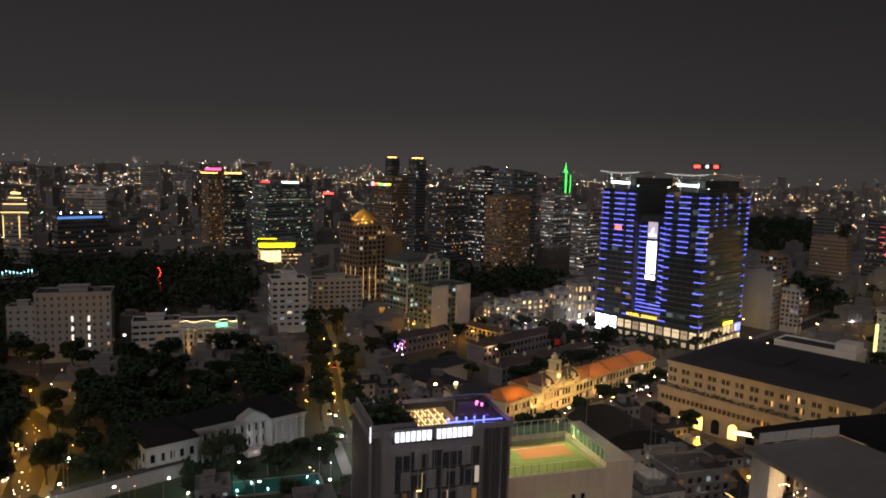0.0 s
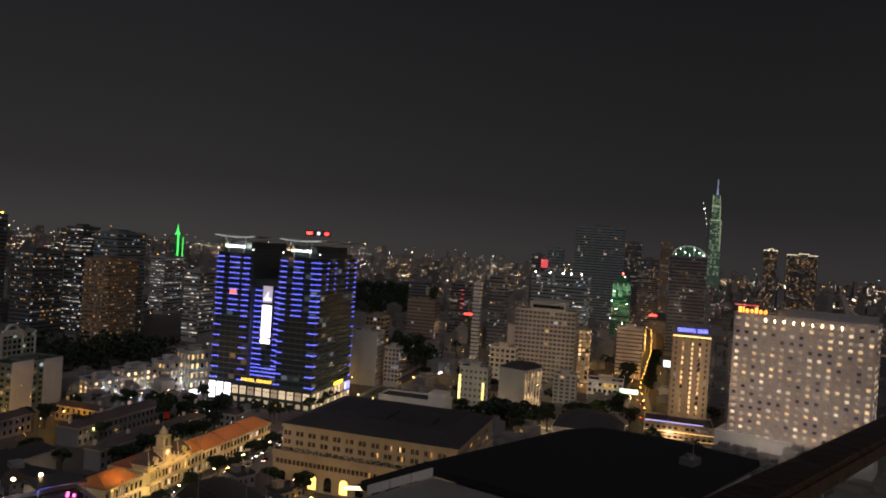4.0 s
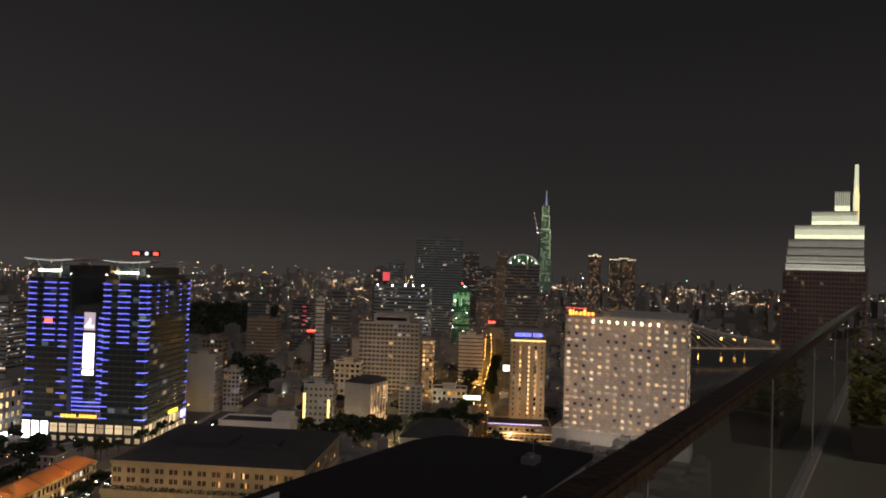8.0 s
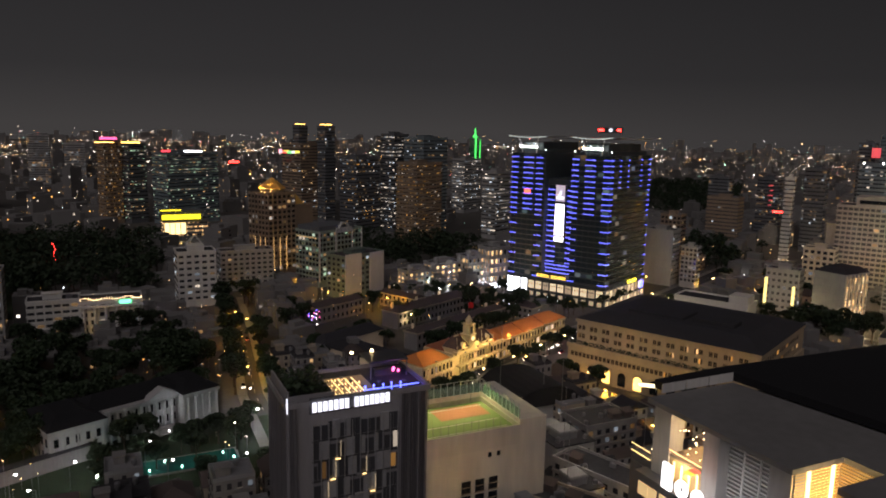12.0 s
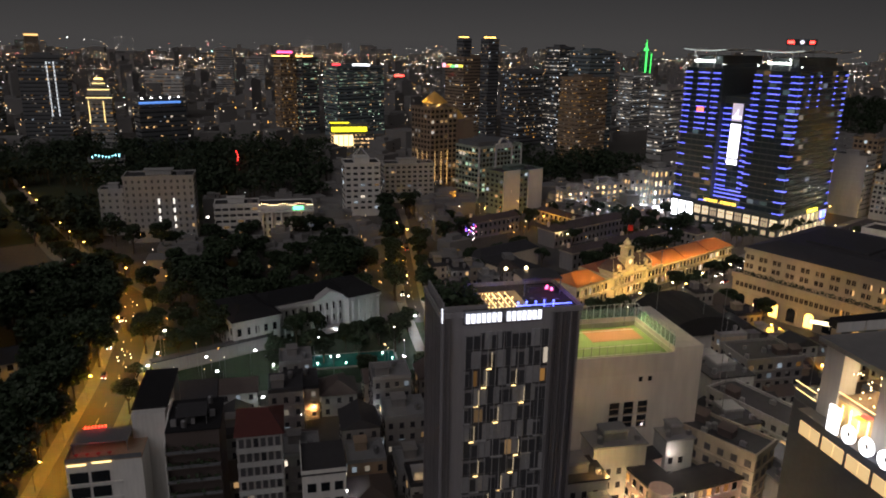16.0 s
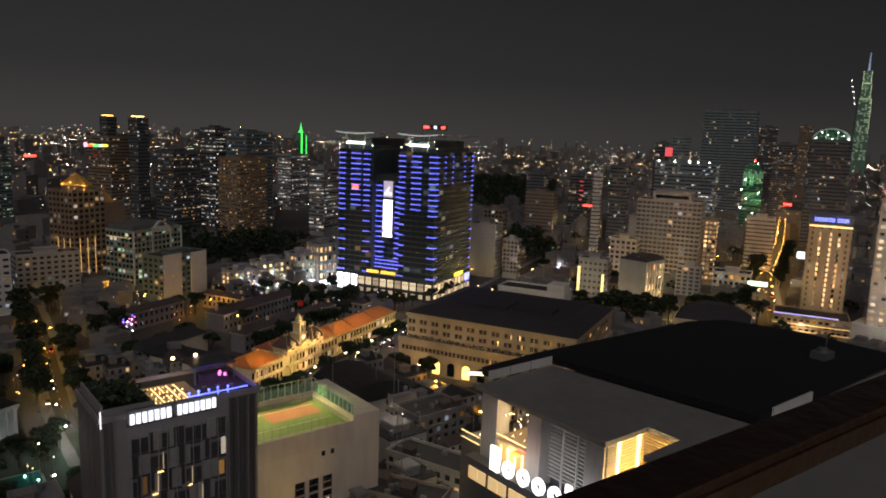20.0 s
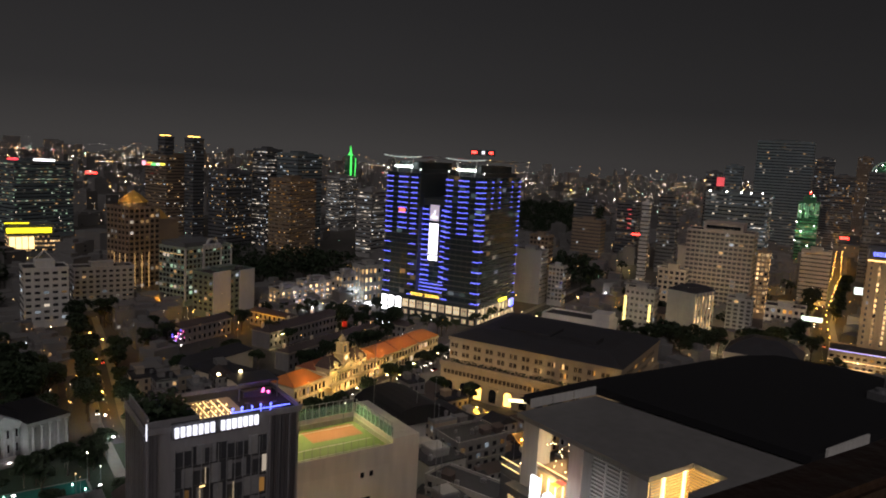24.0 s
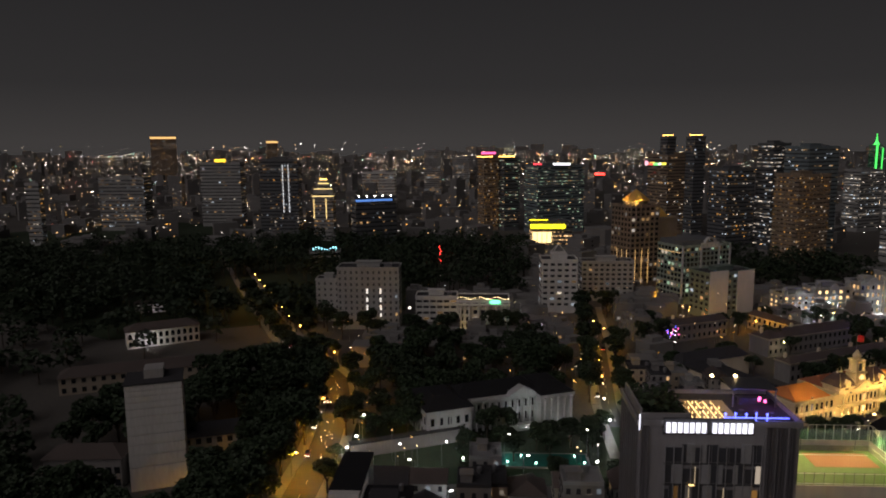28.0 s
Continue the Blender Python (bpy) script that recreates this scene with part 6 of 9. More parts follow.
def needle_tower():
    root = thing("needle_tower", "very tall stepped tower with green-lit spire, far away", "tower", pose(2512, 2161, 0, 0, 0, -45))
    rows = [(0, 29, 26), (150, 28, 25), (150, 25, 23), (295, 22.5, 21), (295, 18, 18), (355, 16.5, 16.5), (355, 15, 15), (402, 14.5, 14.5)]
    part("wall", Geo().shell(rows), m_needle, root)
    part("spire", Geo().frustum(-1.5, 6.5, -4, 4, 402, 432, 1.4, 1.4).frustum(0.2, 4.8, -2.4, 2.4, 432, 471, 0.8, 0.8), lamp("spire_glow", (0.45, 0.6, 1.0), 0.2), root)
    g = Geo()
    rnd = random.Random(8)
    for z in range(60, 396, 8):
        hw = 26 if z < 150 else 21 if z < 295 else 16 if z < 355 else 13
        for k in range(4):
            if rnd.random() < 0.6:
                x = -hw + (2 * hw) * (k + rnd.random() * 0.5) / 4
                g.box(x, x + hw * 0.3, -hw - 3.4, -hw - 3, z, z + rnd.uniform(2, 6))
    part("window_bands", g, lamp("needle_panes", (0.5, 0.72, 0.42), 0.17), root, kind="stuff")
    edge = lamp("needle_edge", (0.75, 1, 0.5), 0.42)
    for x0, y0, z0, z1 in ((21, -27, 160, 294), (15.6, -21.6, 297, 354), (12.6, -18.6, 357, 401), (-15.4, -18.6, 330, 401)):
        part("edge_light", Geo().box(x0, x0 + 1.6, y0, y0 + 0.5, z0, z1), edge, root)
    part("step_light", Geo().box(-20, 20, -24.6, -24, 293, 295.6).box(-14, 14, -20, -19.4, 353, 355.6), edge, root)
    part("crane", Geo().beam((-33, -20, 276), (-55, -20, 370), 2).beam((-33, -20, 276), (-26, -20, 300), 1.4).box(-34, -31, -21.5, -18.5, 150, 286), m_steel, root)
    for k in range(5):
        part("crane_lamp", Geo().rings(-33 - k * 5.2, -22, ((275 + k * 22, 0.4), (276.4 + k * 22, 1.5), (277.8 + k * 22, 0.4)), 6), e_white, root)
    return root


m_needle = surface("needle_green", (0.16, 0.30, 0.22), 0.5)
needle_tower()


# ---- cable bridge over the river ----
def bridge():
    root = thing("cable_bridge", "lit cable-stayed bridge over the river", "bridge", pose(900, 506, 0, 0, 0, -30))
    part("deck", Geo().box(-170, 190, -6, 6, 13, 15), m_concrete, root)
    for x in (-30,):
        part("pylon", Geo().beam((x, -7, 0), (x - 26, 0, 84), 6, 5), m_concrete, root)
    for i in range(12):
        part("cable", Geo().beam((-56 + i * 0.6, 0, 78 - i * 2.4), (10 + i * 13, 0, 15), 0.5), m_white, root)
    for i in range(18):
        part("bridge_lamp", Geo().box(-160 + i * 20, -159 + i * 20, -6.4, -6, 16.4, 17.6), e_pier, root)
    part("edge_light", Geo().box(-170, 190, -6.3, -6.05, 14, 14.4), e_dim, root)


e_dim = lamp("deck_amber", (1, 0.6, 0.2), 0.16)
bridge()


def quay_lamp(az, d, size):
    x, y = d * math.sin(radians(az)), d * math.cos(radians(az))
    root = thing("quay_lamp", "bright amber lamp on the far quay", "lamp", pose(x, y, 0), "lamps on the quay")
    part("mast", Geo().tube(0, 0, 0, 14, 0.25, n=6), m_steel, root)
    part("lamp_head", Geo().rings(0, 0, ((14, size * 0.4), (14 + size, size), (14 + 2 * size, size * 0.4)), 8), e_sodium, root)


for q_az, q_d, q_s in ((59.6, 1190, 0.6), (60.9, 1190, 1.2), (62.5, 1190, 1.4), (63.4, 1200, 0.6), (64.1, 1190, 0.9), (66, 1200, 0.8)):
    quay_lamp(q_az, q_d, q_s)


# ---- palace museum ----
def palace():
    root = thing("palace_museum", "pale colonial palace with dark hipped roofs and columns", "palace", pose(-98.5, 238, 0, 0, 0, 41))
    part("wall", Geo().box(10, 46, 8, 24, 0, 12.5), m_palace, root)
    part("wing", Geo().box(-5, 13, 0, 26, 0, 12.5), m_palace, root)
    part("wing", Geo().box(43, 57, 2, 26, 0, 12.5), m_palace, root)
    for q in ((-5.6, 13.6, -0.6, 0), (-5.6, -5, 0, 26), (13, 13.6, 0, 8), (42.4, 57.6, 1.4, 2), (42.4, 43, 2, 8), (13.6, 42.4, 7.4, 8)):
        part("cornice", Geo().box(*q, 11.6, 12.9), m_palace, root)
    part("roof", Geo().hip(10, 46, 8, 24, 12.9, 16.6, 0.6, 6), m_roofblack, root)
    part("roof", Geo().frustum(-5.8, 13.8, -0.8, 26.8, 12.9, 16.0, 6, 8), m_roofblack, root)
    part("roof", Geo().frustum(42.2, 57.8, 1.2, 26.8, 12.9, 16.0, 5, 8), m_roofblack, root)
    col = Geo().rings(0, 0, ((0, 0.7), (0.6, 0.55), (10.8, 0.45), (11.6, 0.75)), 10).mesh("column", m_palace)
    for i in range(9):
        part("column", col, m_palace, root, at=pose(17 + i * 2.9, 5.8, 0))
    for i in range(5):
        part("column", col, m_palace, root, at=pose(44.2 + i * 2.9, 0.8, 0))
    part("colonnade_roof", Geo().box(15, 42, 5, 8, 11.6, 12.7), m_palace, root)
    part("pediment", Geo().add([(30, 4.6, 12.7), (43, 4.6, 12.7), (36.5, 4.6, 16.2), (30, 9, 12.7), (43, 9, 12.7), (36.5, 9, 16.2)], [(0, 1, 2), (5, 4, 3), (0, 3, 4, 1), (1, 4, 5, 2), (2, 5, 3, 0)]), m_palace, root)
    part("bow_balcony", Geo().tube(22, 6, 5.4, 6.8, 5, n=20), m_palace, root)
    part("steps", Geo().box(32, 41, 0, 5, 0, 0.5).box(32.6, 40.4, 1, 5, 0.5, 1.0).box(33, 40, 2, 5, 1.0, 1.5), m_concrete, root)
    w = Geo().box(-0.7, 0.7, -0.1, 0.2, 0, 2.8).mesh("window", m_glass_dark)
    pil = Geo().box(-0.3, 0.3, -0.25, 0, 0.5, 11.6).mesh("pilaster", m_palace)
    for i in range(9):
        for z in (1.8, 7):
            part("window", w, m_glass_dark, root, at=pose(18.4 + i * 2.9, 8, z))
    for i in range(5):
        part("pilaster", pil, m_palace, root, at=pose(-4.4 + i * 4.2, 0, 0))
        for z in (1.8, 7):
            part("window", w, m_glass_dark, root, at=pose(-2.9 + i * 3.4, 0, z))
    for i in range(7):
        part("pilaster", pil, m_palace, root, at=pose(-5, 0.8 + i * 4, 0, 0, 0, -90))
        for z in (1.8, 7):
            part("window", w, m_glass_dark, root, at=pose(-5, 2.8 + i * 3.6, z, 0, 0, -90))
    for x, y, p, tx in ((17.5, 2, 900, 15), (36, 0, 1900, 38), (50, -5, 420, 50), (4, -7, 300, 2)):
        fl = part("floodlight", Geo().box(x - 0.3, x + 0.3, y - 0.4, y, 0, 0.5), m_steel, root)
        flood(fl, (x, y + 0.4, 0.8), (tx, 8, 7), p, (0.86, 0.95, 1), 100)
    return root


m_palace = surface("old_white_stucco", (0.36, 0.36, 0.35), streak=True)
palace()

# ---- trees ----
def tree_kind(seed, height, spread, leaves):
    """A tapered trunk with limbs, and a crown of leaf clumps gathered round the limb ends."""
    rnd = random.Random(seed)
    wood, crown = Geo(), Geo()
    fork = height * 0.38
    wood.rings(0, 0, ((0, spread * 0.085), (0.6, spread * 0.06), (fork, spread * 0.045)), 8)
    ends = []
    for k in range(7):
        a, rr = k * 0.9 + rnd.uniform(-0.3, 0.3), spread * rnd.uniform(0.25, 0.75)
        end = (rr * math.cos(a), rr * math.sin(a), height * rnd.uniform(0.6, 0.9))
        wood.beam((0, 0, fork * 0.9), end, spread * 0.035)
        ends.append((*end, spread * rnd.uniform(0.32, 0.5)))
    ends.append((0, 0, height * 0.85, spread * 0.45))
    for i in range(leaves):
        x, y, z, r = rnd.choice(ends)
        u, v = rnd.uniform(0, 6.28), math.acos(rnd.uniform(-0.55, 1))
        q = r * rnd.uniform(0.75, 1.08)
        leaf(crown, x + q * math.sin(v) * math.cos(u), y + q * math.sin(v) * math.sin(u), z + 0.75 * q * math.cos(v), rnd.uniform(0.45, 0.95), rnd)
    return wood.mesh("trunk", m_bark), crown.mesh("crown", m_leaf)


TREES = [tree_kind(21, 13, 5.5, 1150), tree_kind(22, 16, 6.5, 1400), tree_kind(23, 10, 4.2, 850), tree_kind(24, 20, 7.5, 1700)]


FAR_TREES = []


def tree(x, y, k, size, turn, label="broad dark street tree with dense crown", group="street and garden trees"):
    if math.hypot(x, y) > 372:
        FAR_TREES.append((x, y, k, size, turn))
        return
    root = thing("tree", label, "tree", pose(x, y, 0, 0, 0, turn) @ Matrix.Scale(size, 4), group)
    part("trunk", TREES[k][0], m_bark, root)
    part("crown", TREES[k][1], m_leaf, root)


TR = random.Random(77)


def plant_row(pts, gap, off, k, skip=0.15):
    for (ax, ay), (bx, by) in zip(pts, pts[1:]):
        L = math.hypot(bx - ax, by - ay)
        for i in range(int(L / gap)):
            t = (i + 0.5) * gap / L
            if TR.random() < skip:
                continue
            x, y = ax + (bx - ax) * t + off * (by - ay) / L + TR.uniform(-1.5, 1.5), ay + (by - ay) * t - off * (bx - ax) / L + TR.uniform(-1.5, 1.5)
            tree(x, y, TR.choice(k), TR.uniform(0.75, 1.15), TR.uniform(0, 360))


plant_row(((-109, 132), (-133, 208), (-153, 257), (-173, 288)), 9, -8.8, (0, 1, 3), 0.1)
plant_row(((-130, 200), (-153, 257), (-173, 288)), 9, 8.4, (0, 2, 2), 0.3)
plant_row(((-112, 140), (-130, 200)), 14, 9.4, (2,), 0.4)
plant_row(((-173, 288), (-240, 345), (-330, 437)), 10, -7.5, (0, 1), 0.2)
plant_row(((-173, 288), (-240, 345), (-330, 437)), 11, 8, (0, 2), 0.3)
plant_row(((-30, 250), (-46, 300), (-67, 395), (-84, 470)), 9, 7, (0, 1, 2), 0.4)
plant_row(((-46, 300), (-67, 395), (-84, 470)), 8, -7.5, (0, 1, 1), 0.15)
plant_row(((25, 285), (112, 372)), 10, 4, (2,), 0.2)
plant_row(((108, 348), (165, 288)), 11, 9, (2, 0))
plant_row(((200, 450), (260, 392)), 10, 9, (0, 2))
plant_row(((118, 425), (150, 440), (185, 478)), 9, 2, (2,), 0.0)
plant_row(((100, 480), (55, 478), (10, 470)), 10, 0, (0, 2), 0.0)
plant_row(((345, 350), (400, 410)), 11, -12, (0, 1))
plant_row(((60, 425), (130, 420)), 10, 0, (0, 1), 0.1)
plant_row(((432, 441), (595, 593)), 13, 10, (0, 1), 0.15)
plant_row(((432, 441), (595, 593)), 13, -10, (0, 1), 0.15)
# palace garden and school yards
for e, n in ((-8, 262), (2, 258), (10, 263), (20, 252), (26, 258), (33, 262), (41, 256), (38, 247), (24, 243), (-35, 262), (-40, 275), (-26, 264), (46, 266), (-40, 256), (-33, 260), (-36, 268), (-22, 270), (-45, 266), (-30, 272), (-19, 276),
             (62, 240), (58, 228), (66, 252), (-44, 292), (-20, 300), (0, 302), (20, 304), (8, 318), (28, 322), (-15, 320), (-30, 330)):
    x, y = near_grid(e, n).translation.to_2d()
    tree(x, y, TR.choice((0, 1, 2)), TR.uniform(0.7, 1.05), TR.uniform(0, 360))
for x, y, k, s in (((-178, 340, 1, 1.0), (-190, 352, 1, 1.1), (-160, 352, 3, 0.9), (-145, 360, 1, 1.1), (-120, 372, 1, 1.2), (-112, 384, 1, 1.0), (-205, 350, 0, 1.2), (-222, 362, 1, 0.9), (-150, 330, 1, 1.0), (-130, 338, 0, 1.2), (-98, 362, 1, 1.0), (-86, 340, 1, 1.1), (-150, 196, 3, 0.9), (-160, 210, 1, 1.2), (-152, 224, 3, 0.9), (-166, 236, 1, 1.2), (-135, 168, 3, 0.9), (-128, 152, 1, 1.2), (-142, 160, 1, 1.0), (-120, 128, 1, 1.0))
        + ((-178, 250, 1, 1.2), (-190, 262, 3, 0.9), (-200, 236, 1, 1.0), (-215, 250, 3, 0.9), (245, 345, 3, 1.15), (256, 352, 3, 1.1), (238, 358, 1, 1.3), (250, 366, 1, 1.3), (268, 352, 1, 1.2), (282, 362, 0, 1.3), (300, 352, 1, 1.2), (320, 356, 1, 1.2), (335, 345, 1, 1.0), (306, 366, 0, 1.2), (225, 372, 0, 1.0))):
    tree(x, y, k, s, TR.uniform(0, 360))


def park_woods():
    rnd = random.Random(5)
    g, wood = Geo(), Geo()

    def one(x, y, d, hgt, sp):
        wood.tube(x, y, 0, hgt * 0.6, 0.4, 0.2, 5)
        for _ in range(110 if d < 560 else 70):
            u, v, q = rnd.uniform(0, 6.28), math.acos(rnd.uniform(-0.4, 1)), rnd.uniform(0.7, 1.1)
            leaf(g, x + sp * q * math.sin(v) * math.cos(u), y + sp * q * math.sin(v) * math.sin(u), hgt * 0.62 + hgt * 0.38 * q * math.cos(v), rnd.uniform(0.9, 1.7), rnd)

    n = 0
    while n < 860:
        az, d = radians(rnd.uniform(-62, -15.5)), rnd.uniform(330, 840)
        x, y = d * math.sin(az), d * math.cos(az)
        if not in_park(x, y) or in_grove(x, y) or any(math.hypot(x - o.location.x, y - o.location.y) < 34 for o in BIG):
            continue
        n += 1
        one(x, y, d, rnd.uniform(14, 24), rnd.uniform(5, 8.5))
    n = 0
    while n < 150:
        e, m = rnd.uniform(-340, -150), rnd.uniform(165, 420)
        x, y = near_grid(e, m).translation.to_2d()
        n += 1
        if free(x, y, 3) and math.degrees(math.atan2(x, y)) > -62:
            one(x, y, math.hypot(x, y), rnd.uniform(11, 17), rnd.uniform(5, 7.5))
    n = 0
    while n < 260:
        az, d = radians(rnd.uniform(23, 50)), rnd.uniform(430, 820)
        x, y = d * math.sin(az), d * math.cos(az)
        n += 1
        if free(x, y, 2) and not any(math.hypot(x - o.location.x, y - o.location.y) < 26 for o in BIG):
            one(x, y, d, rnd.uniform(9, 15), rnd.uniform(4, 6.5))
    for a0, a1, d0, d1, k in ((-2, 9.5, 565, 690, 110), (21.5, 28.5, 620, 760, 70), (21.2, 28.6, 1010, 1720, 420)):
        for _ in range(k):
            az, d = radians(rnd.uniform(a0, a1)), rnd.uniform(d0, d1)
            if not any(math.hypot(d * math.sin(az) - o.location.x, d * math.cos(az) - o.location.y) < 30 for o in BIG):
                one(d * math.sin(az), d * math.cos(az), d, rnd.uniform(14, 22), rnd.uniform(5, 8))
    solo("park_woods", g, m_leaf, "dense dark canopy of the city parks", "woods", kind="stuff")
    solo("park_trunks", wood, m_bark, "trunks of the park trees", "woods", kind="stuff")


def grove():
    """Single trees of the dark gardens."""
    rnd, done = random.Random(31), []
    while len(done) < 150:
        e, n = (rnd.uniform(-150, -66), rnd.uniform(165, 330)) if len(done) < 120 else (rnd.uniform(-62, 60), rnd.uniform(292, 350))
        x, y = near_grid(e, n).translation.to_2d()
        if math.degrees(math.atan2(x, y)) < -56 or (n > 290 and e > -62 and x > -0.215 * y) or not free(x, y, 2) or any(math.hypot(x - a, y - b) < 8 for a, b in done):
            done.append((1e6, len(done) * 1e4)) if rnd.random() < 0.02 else None
            continue
        done.append((x, y))
        tree(x, y, rnd.choice((0, 1, 1, 3)), rnd.uniform(0.8, 1.15), rnd.uniform(0, 360))


# ---- street lamps and traffic ----
LAMP_POLE = Geo().rings(0, 0, ((0, 0.16), (0.5, 0.1), (8.4, 0.06)), 8).mesh("pole", m_steel)
LAMP_ARM = Geo().beam((0, 0, 8.3), (1.8, 0, 8.8), 0.08).mesh("arm", m_steel)
HEADS = {}


def street_lamp(x, y, turn, power, color, key, mat, size=1.0, light=True):
    if key not in HEADS:
        HEADS[key] = Geo().frustum(1.4, 2.3, -0.28, 0.28, 8.55, 8.9, 0.15, 0.1).mesh("lamp_head", mat)
    root = thing("street_lamp", "tall street lamp with glowing %s head" % key, "street lamp", pose(x, y, 0, 0, 0, turn), "street lamps")
    part("pole", LAMP_POLE, m_steel, root)
    part("arm", LAMP_ARM, m_steel, root)
    part("lamp_head", HEADS[key], mat, root)
    if light:
        li = bpy.data.lights.new("street_light", "POINT")
        li.energy, li.color, li.shadow_soft_size = power, color, 0.35
        ob = new("street_light", li)
        ob.parent, ob.location = root, (1.9, 0, 8.1)


SODIUM, COLD, SOFT = (1, 0.42, 0.03), (0.86, 0.95, 1), (1, 0.75, 0.42)


def lamp_row(pts, gap, off, power, color, key, mat):
    for (ax, ay), (bx, by) in zip(pts, pts[1:]):
        L = math.hypot(bx - ax, by - ay)
        n = max(1, int(L / gap))
        for i in range(n):
            t = (i + 0.5) / n
            turn = math.degrees(math.atan2(by - ay, bx - ax)) + (90 if off > 0 else -90)
            street_lamp(ax + (bx - ax) * t + off * (by - ay) / L, ay + (by - ay) * t - off * (bx - ax) / L, turn, power, color, key, mat)


lamp_row(((-103, 114), (-133, 208), (-153, 257), (-173, 288)), 24, -6.2, 5200, SODIUM, "amber", e_sodium)
lamp_row(((-173, 288), (-240, 345), (-360, 468)), 24, 6.5, 3200, SODIUM, "amber", e_sodium)
lamp_row(((-34, 252), (-46, 296)), 17, -4.5, 3200, COLD, "white", e_white)
lamp_row(((-46, 300), (-67, 395), (-88, 480)), 22, -4.2, 1700, SODIUM, "amber", e_sodium)
lamp_row(((40, 300), (125, 385)), 24, 8, 1500, SOFT, "warm", e_warm)
lamp_row(((125, 392), (195, 462)), 24, 7, 3500, SOFT, "warm", e_warm)
lamp_row(((195, 450), (260, 385), (345, 300)), 30, -7, 2000, SOFT, "warm", e_warm)
lamp_row(((360, 362), (432, 441), (595, 593), (812, 809)), 24, 5.6, 1300, SODIUM, "amber", e_sodium)
lamp_row(((432, 441), (595, 593), (812, 809)), 27, -5.6, 1300, SODIUM, "amber", e_sodium)
lamp_row(((60, 66), (44, 112), (20, 182)), 17, 5.0, 5200, (1, 0.6, 0.2), "warm", e_warm)
lamp_row(((20, 182), (-6, 255)), 26, 5.5, 2600, SOFT, "warm", e_warm)
for e, n, p in ((-14, 238, 1500), (-47, 262, 1200), (8, 245, 700), (52, 236, 900), (-48, 232, 1300), (30, 286, 900), (60, 290, 1000)):
    m = near_grid(e, n).translation
    street_lamp(m.x, m.y, 40, p, COLD, "white", e_white)


CL = random.Random(41)
for az, d, p, c in (((2, 440, 5, 0), (-3, 455, 4, 0), (6, 470, 8, 1), (9, 480, 9, 1), (-9, 400, 1.2, 0), (-13, 420, 1, 2), (-6, 420, 1, 0), (4, 400, 1.2, 2), (-16, 430, 0.6, 1), (-20, 440, 0.5, 1), (-8, 490, 1.2, 0), (-5, 500, 2, 0), (0, 520, 5, 2), (26, 500, 2, 2), (29, 470, 4, 2), (31, 520, 6, 2), (34, 470, 6, 2), (36, 520, 7, 2), (38, 470, 7, 2), (33, 440, 6, 2))
        + ((40, 520, 7, 2), (42, 480, 7, 0), (44, 560, 8, 2), (30, 560, 7, 2), (27, 560, 3, 2), (46, 430, 6, 0), (36, 580, 7, 0), (24, 480, 2, 2), (33, 700, 6, 2), (37, 760, 6, 2), (41, 700, 7, 0), (45, 760, 7, 2), (30, 800, 6, 2), (48, 820, 7, 2), (52, 760, 6, 2), (43, 900, 8, 2), (47, 600, 8, 2), (39, 640, 9, 0), (35, 650, 9, 2), (13, 330, 3, 0))
        + ((17, 350, 3, 0), (20, 290, 3, 0), (16, 250, 2.5, 2), (19, 215, 2.5, 2), (24, 260, 3, 0), (21, 185, 2, 0), (17, 160, 2, 0), (12, 125, 2, 0), (26, 200, 2.5, 0), (-12, 200, 0.8, 2), (-18, 190, 0.7, 1))):
    az = radians(az)
    street_lamp(d * math.sin(az), d * math.cos(az), CL.uniform(0, 360), p * (900 if d > 420 and math.degrees(az) > 20 else 1000), (SODIUM, COLD, SOFT)[c], ("amber", "white", "warm")[c], (e_sodium, e_white, e_warm)[c])


def car(x, y, turn, paint):
    root = thing("car", "parked or waiting %s car with lamps on" % paint[0], "car", pose(x, y, 0.03, 0, 0, turn), "cars on the streets")
    part("body", CAR["body"][paint[0]], paint[1], root)
    part("cabin", CAR["cabin"], m_glass_dark, root)
    for wx in (-1.35, 1.35):
        for wy in (-0.82, 0.82):
            part("wheel", CAR["wheel"], m_roofblack, root, at=pose(wx, wy, 0.32, 90, 0, 0))
    for wy in (-0.6, 0.6):
        part("headlight", CAR["head"], e_white, root, at=pose(2.12, wy, 0.65))
        part("taillight", CAR["tail"], e_red, root, at=pose(-2.12, wy, 0.75))


PAINTS = (("white", m_white), ("silver", m_steel), ("black", m_dark), ("red", surface("red_car_paint", (0.35, 0.03, 0.03), 0.3)))
CAR = {"body": {k: Geo().frustum(-2.1, 2.1, -0.88, 0.88, 0.3, 0.95, 0.08, 0.06).mesh("body", m) for k, m in PAINTS},
       "cabin": Geo().frustum(-1.5, 1.0, -0.8, 0.8, 0.95, 1.48, 0.5, 0.14).mesh("cabin", m_glass_dark), "wheel": Geo().tube(0, 0, -0.1, 0.1, 0.32, n=12).mesh("wheel", m_roofblack),
       "head": Geo().box(-0.06, 0.06, -0.16, 0.16, -0.1, 0.1).mesh("headlight", e_white), "tail": Geo().box(-0.05, 0.05, -0.18, 0.18, -0.07, 0.07).mesh("taillight", e_red)}
CR = random.Random(9)
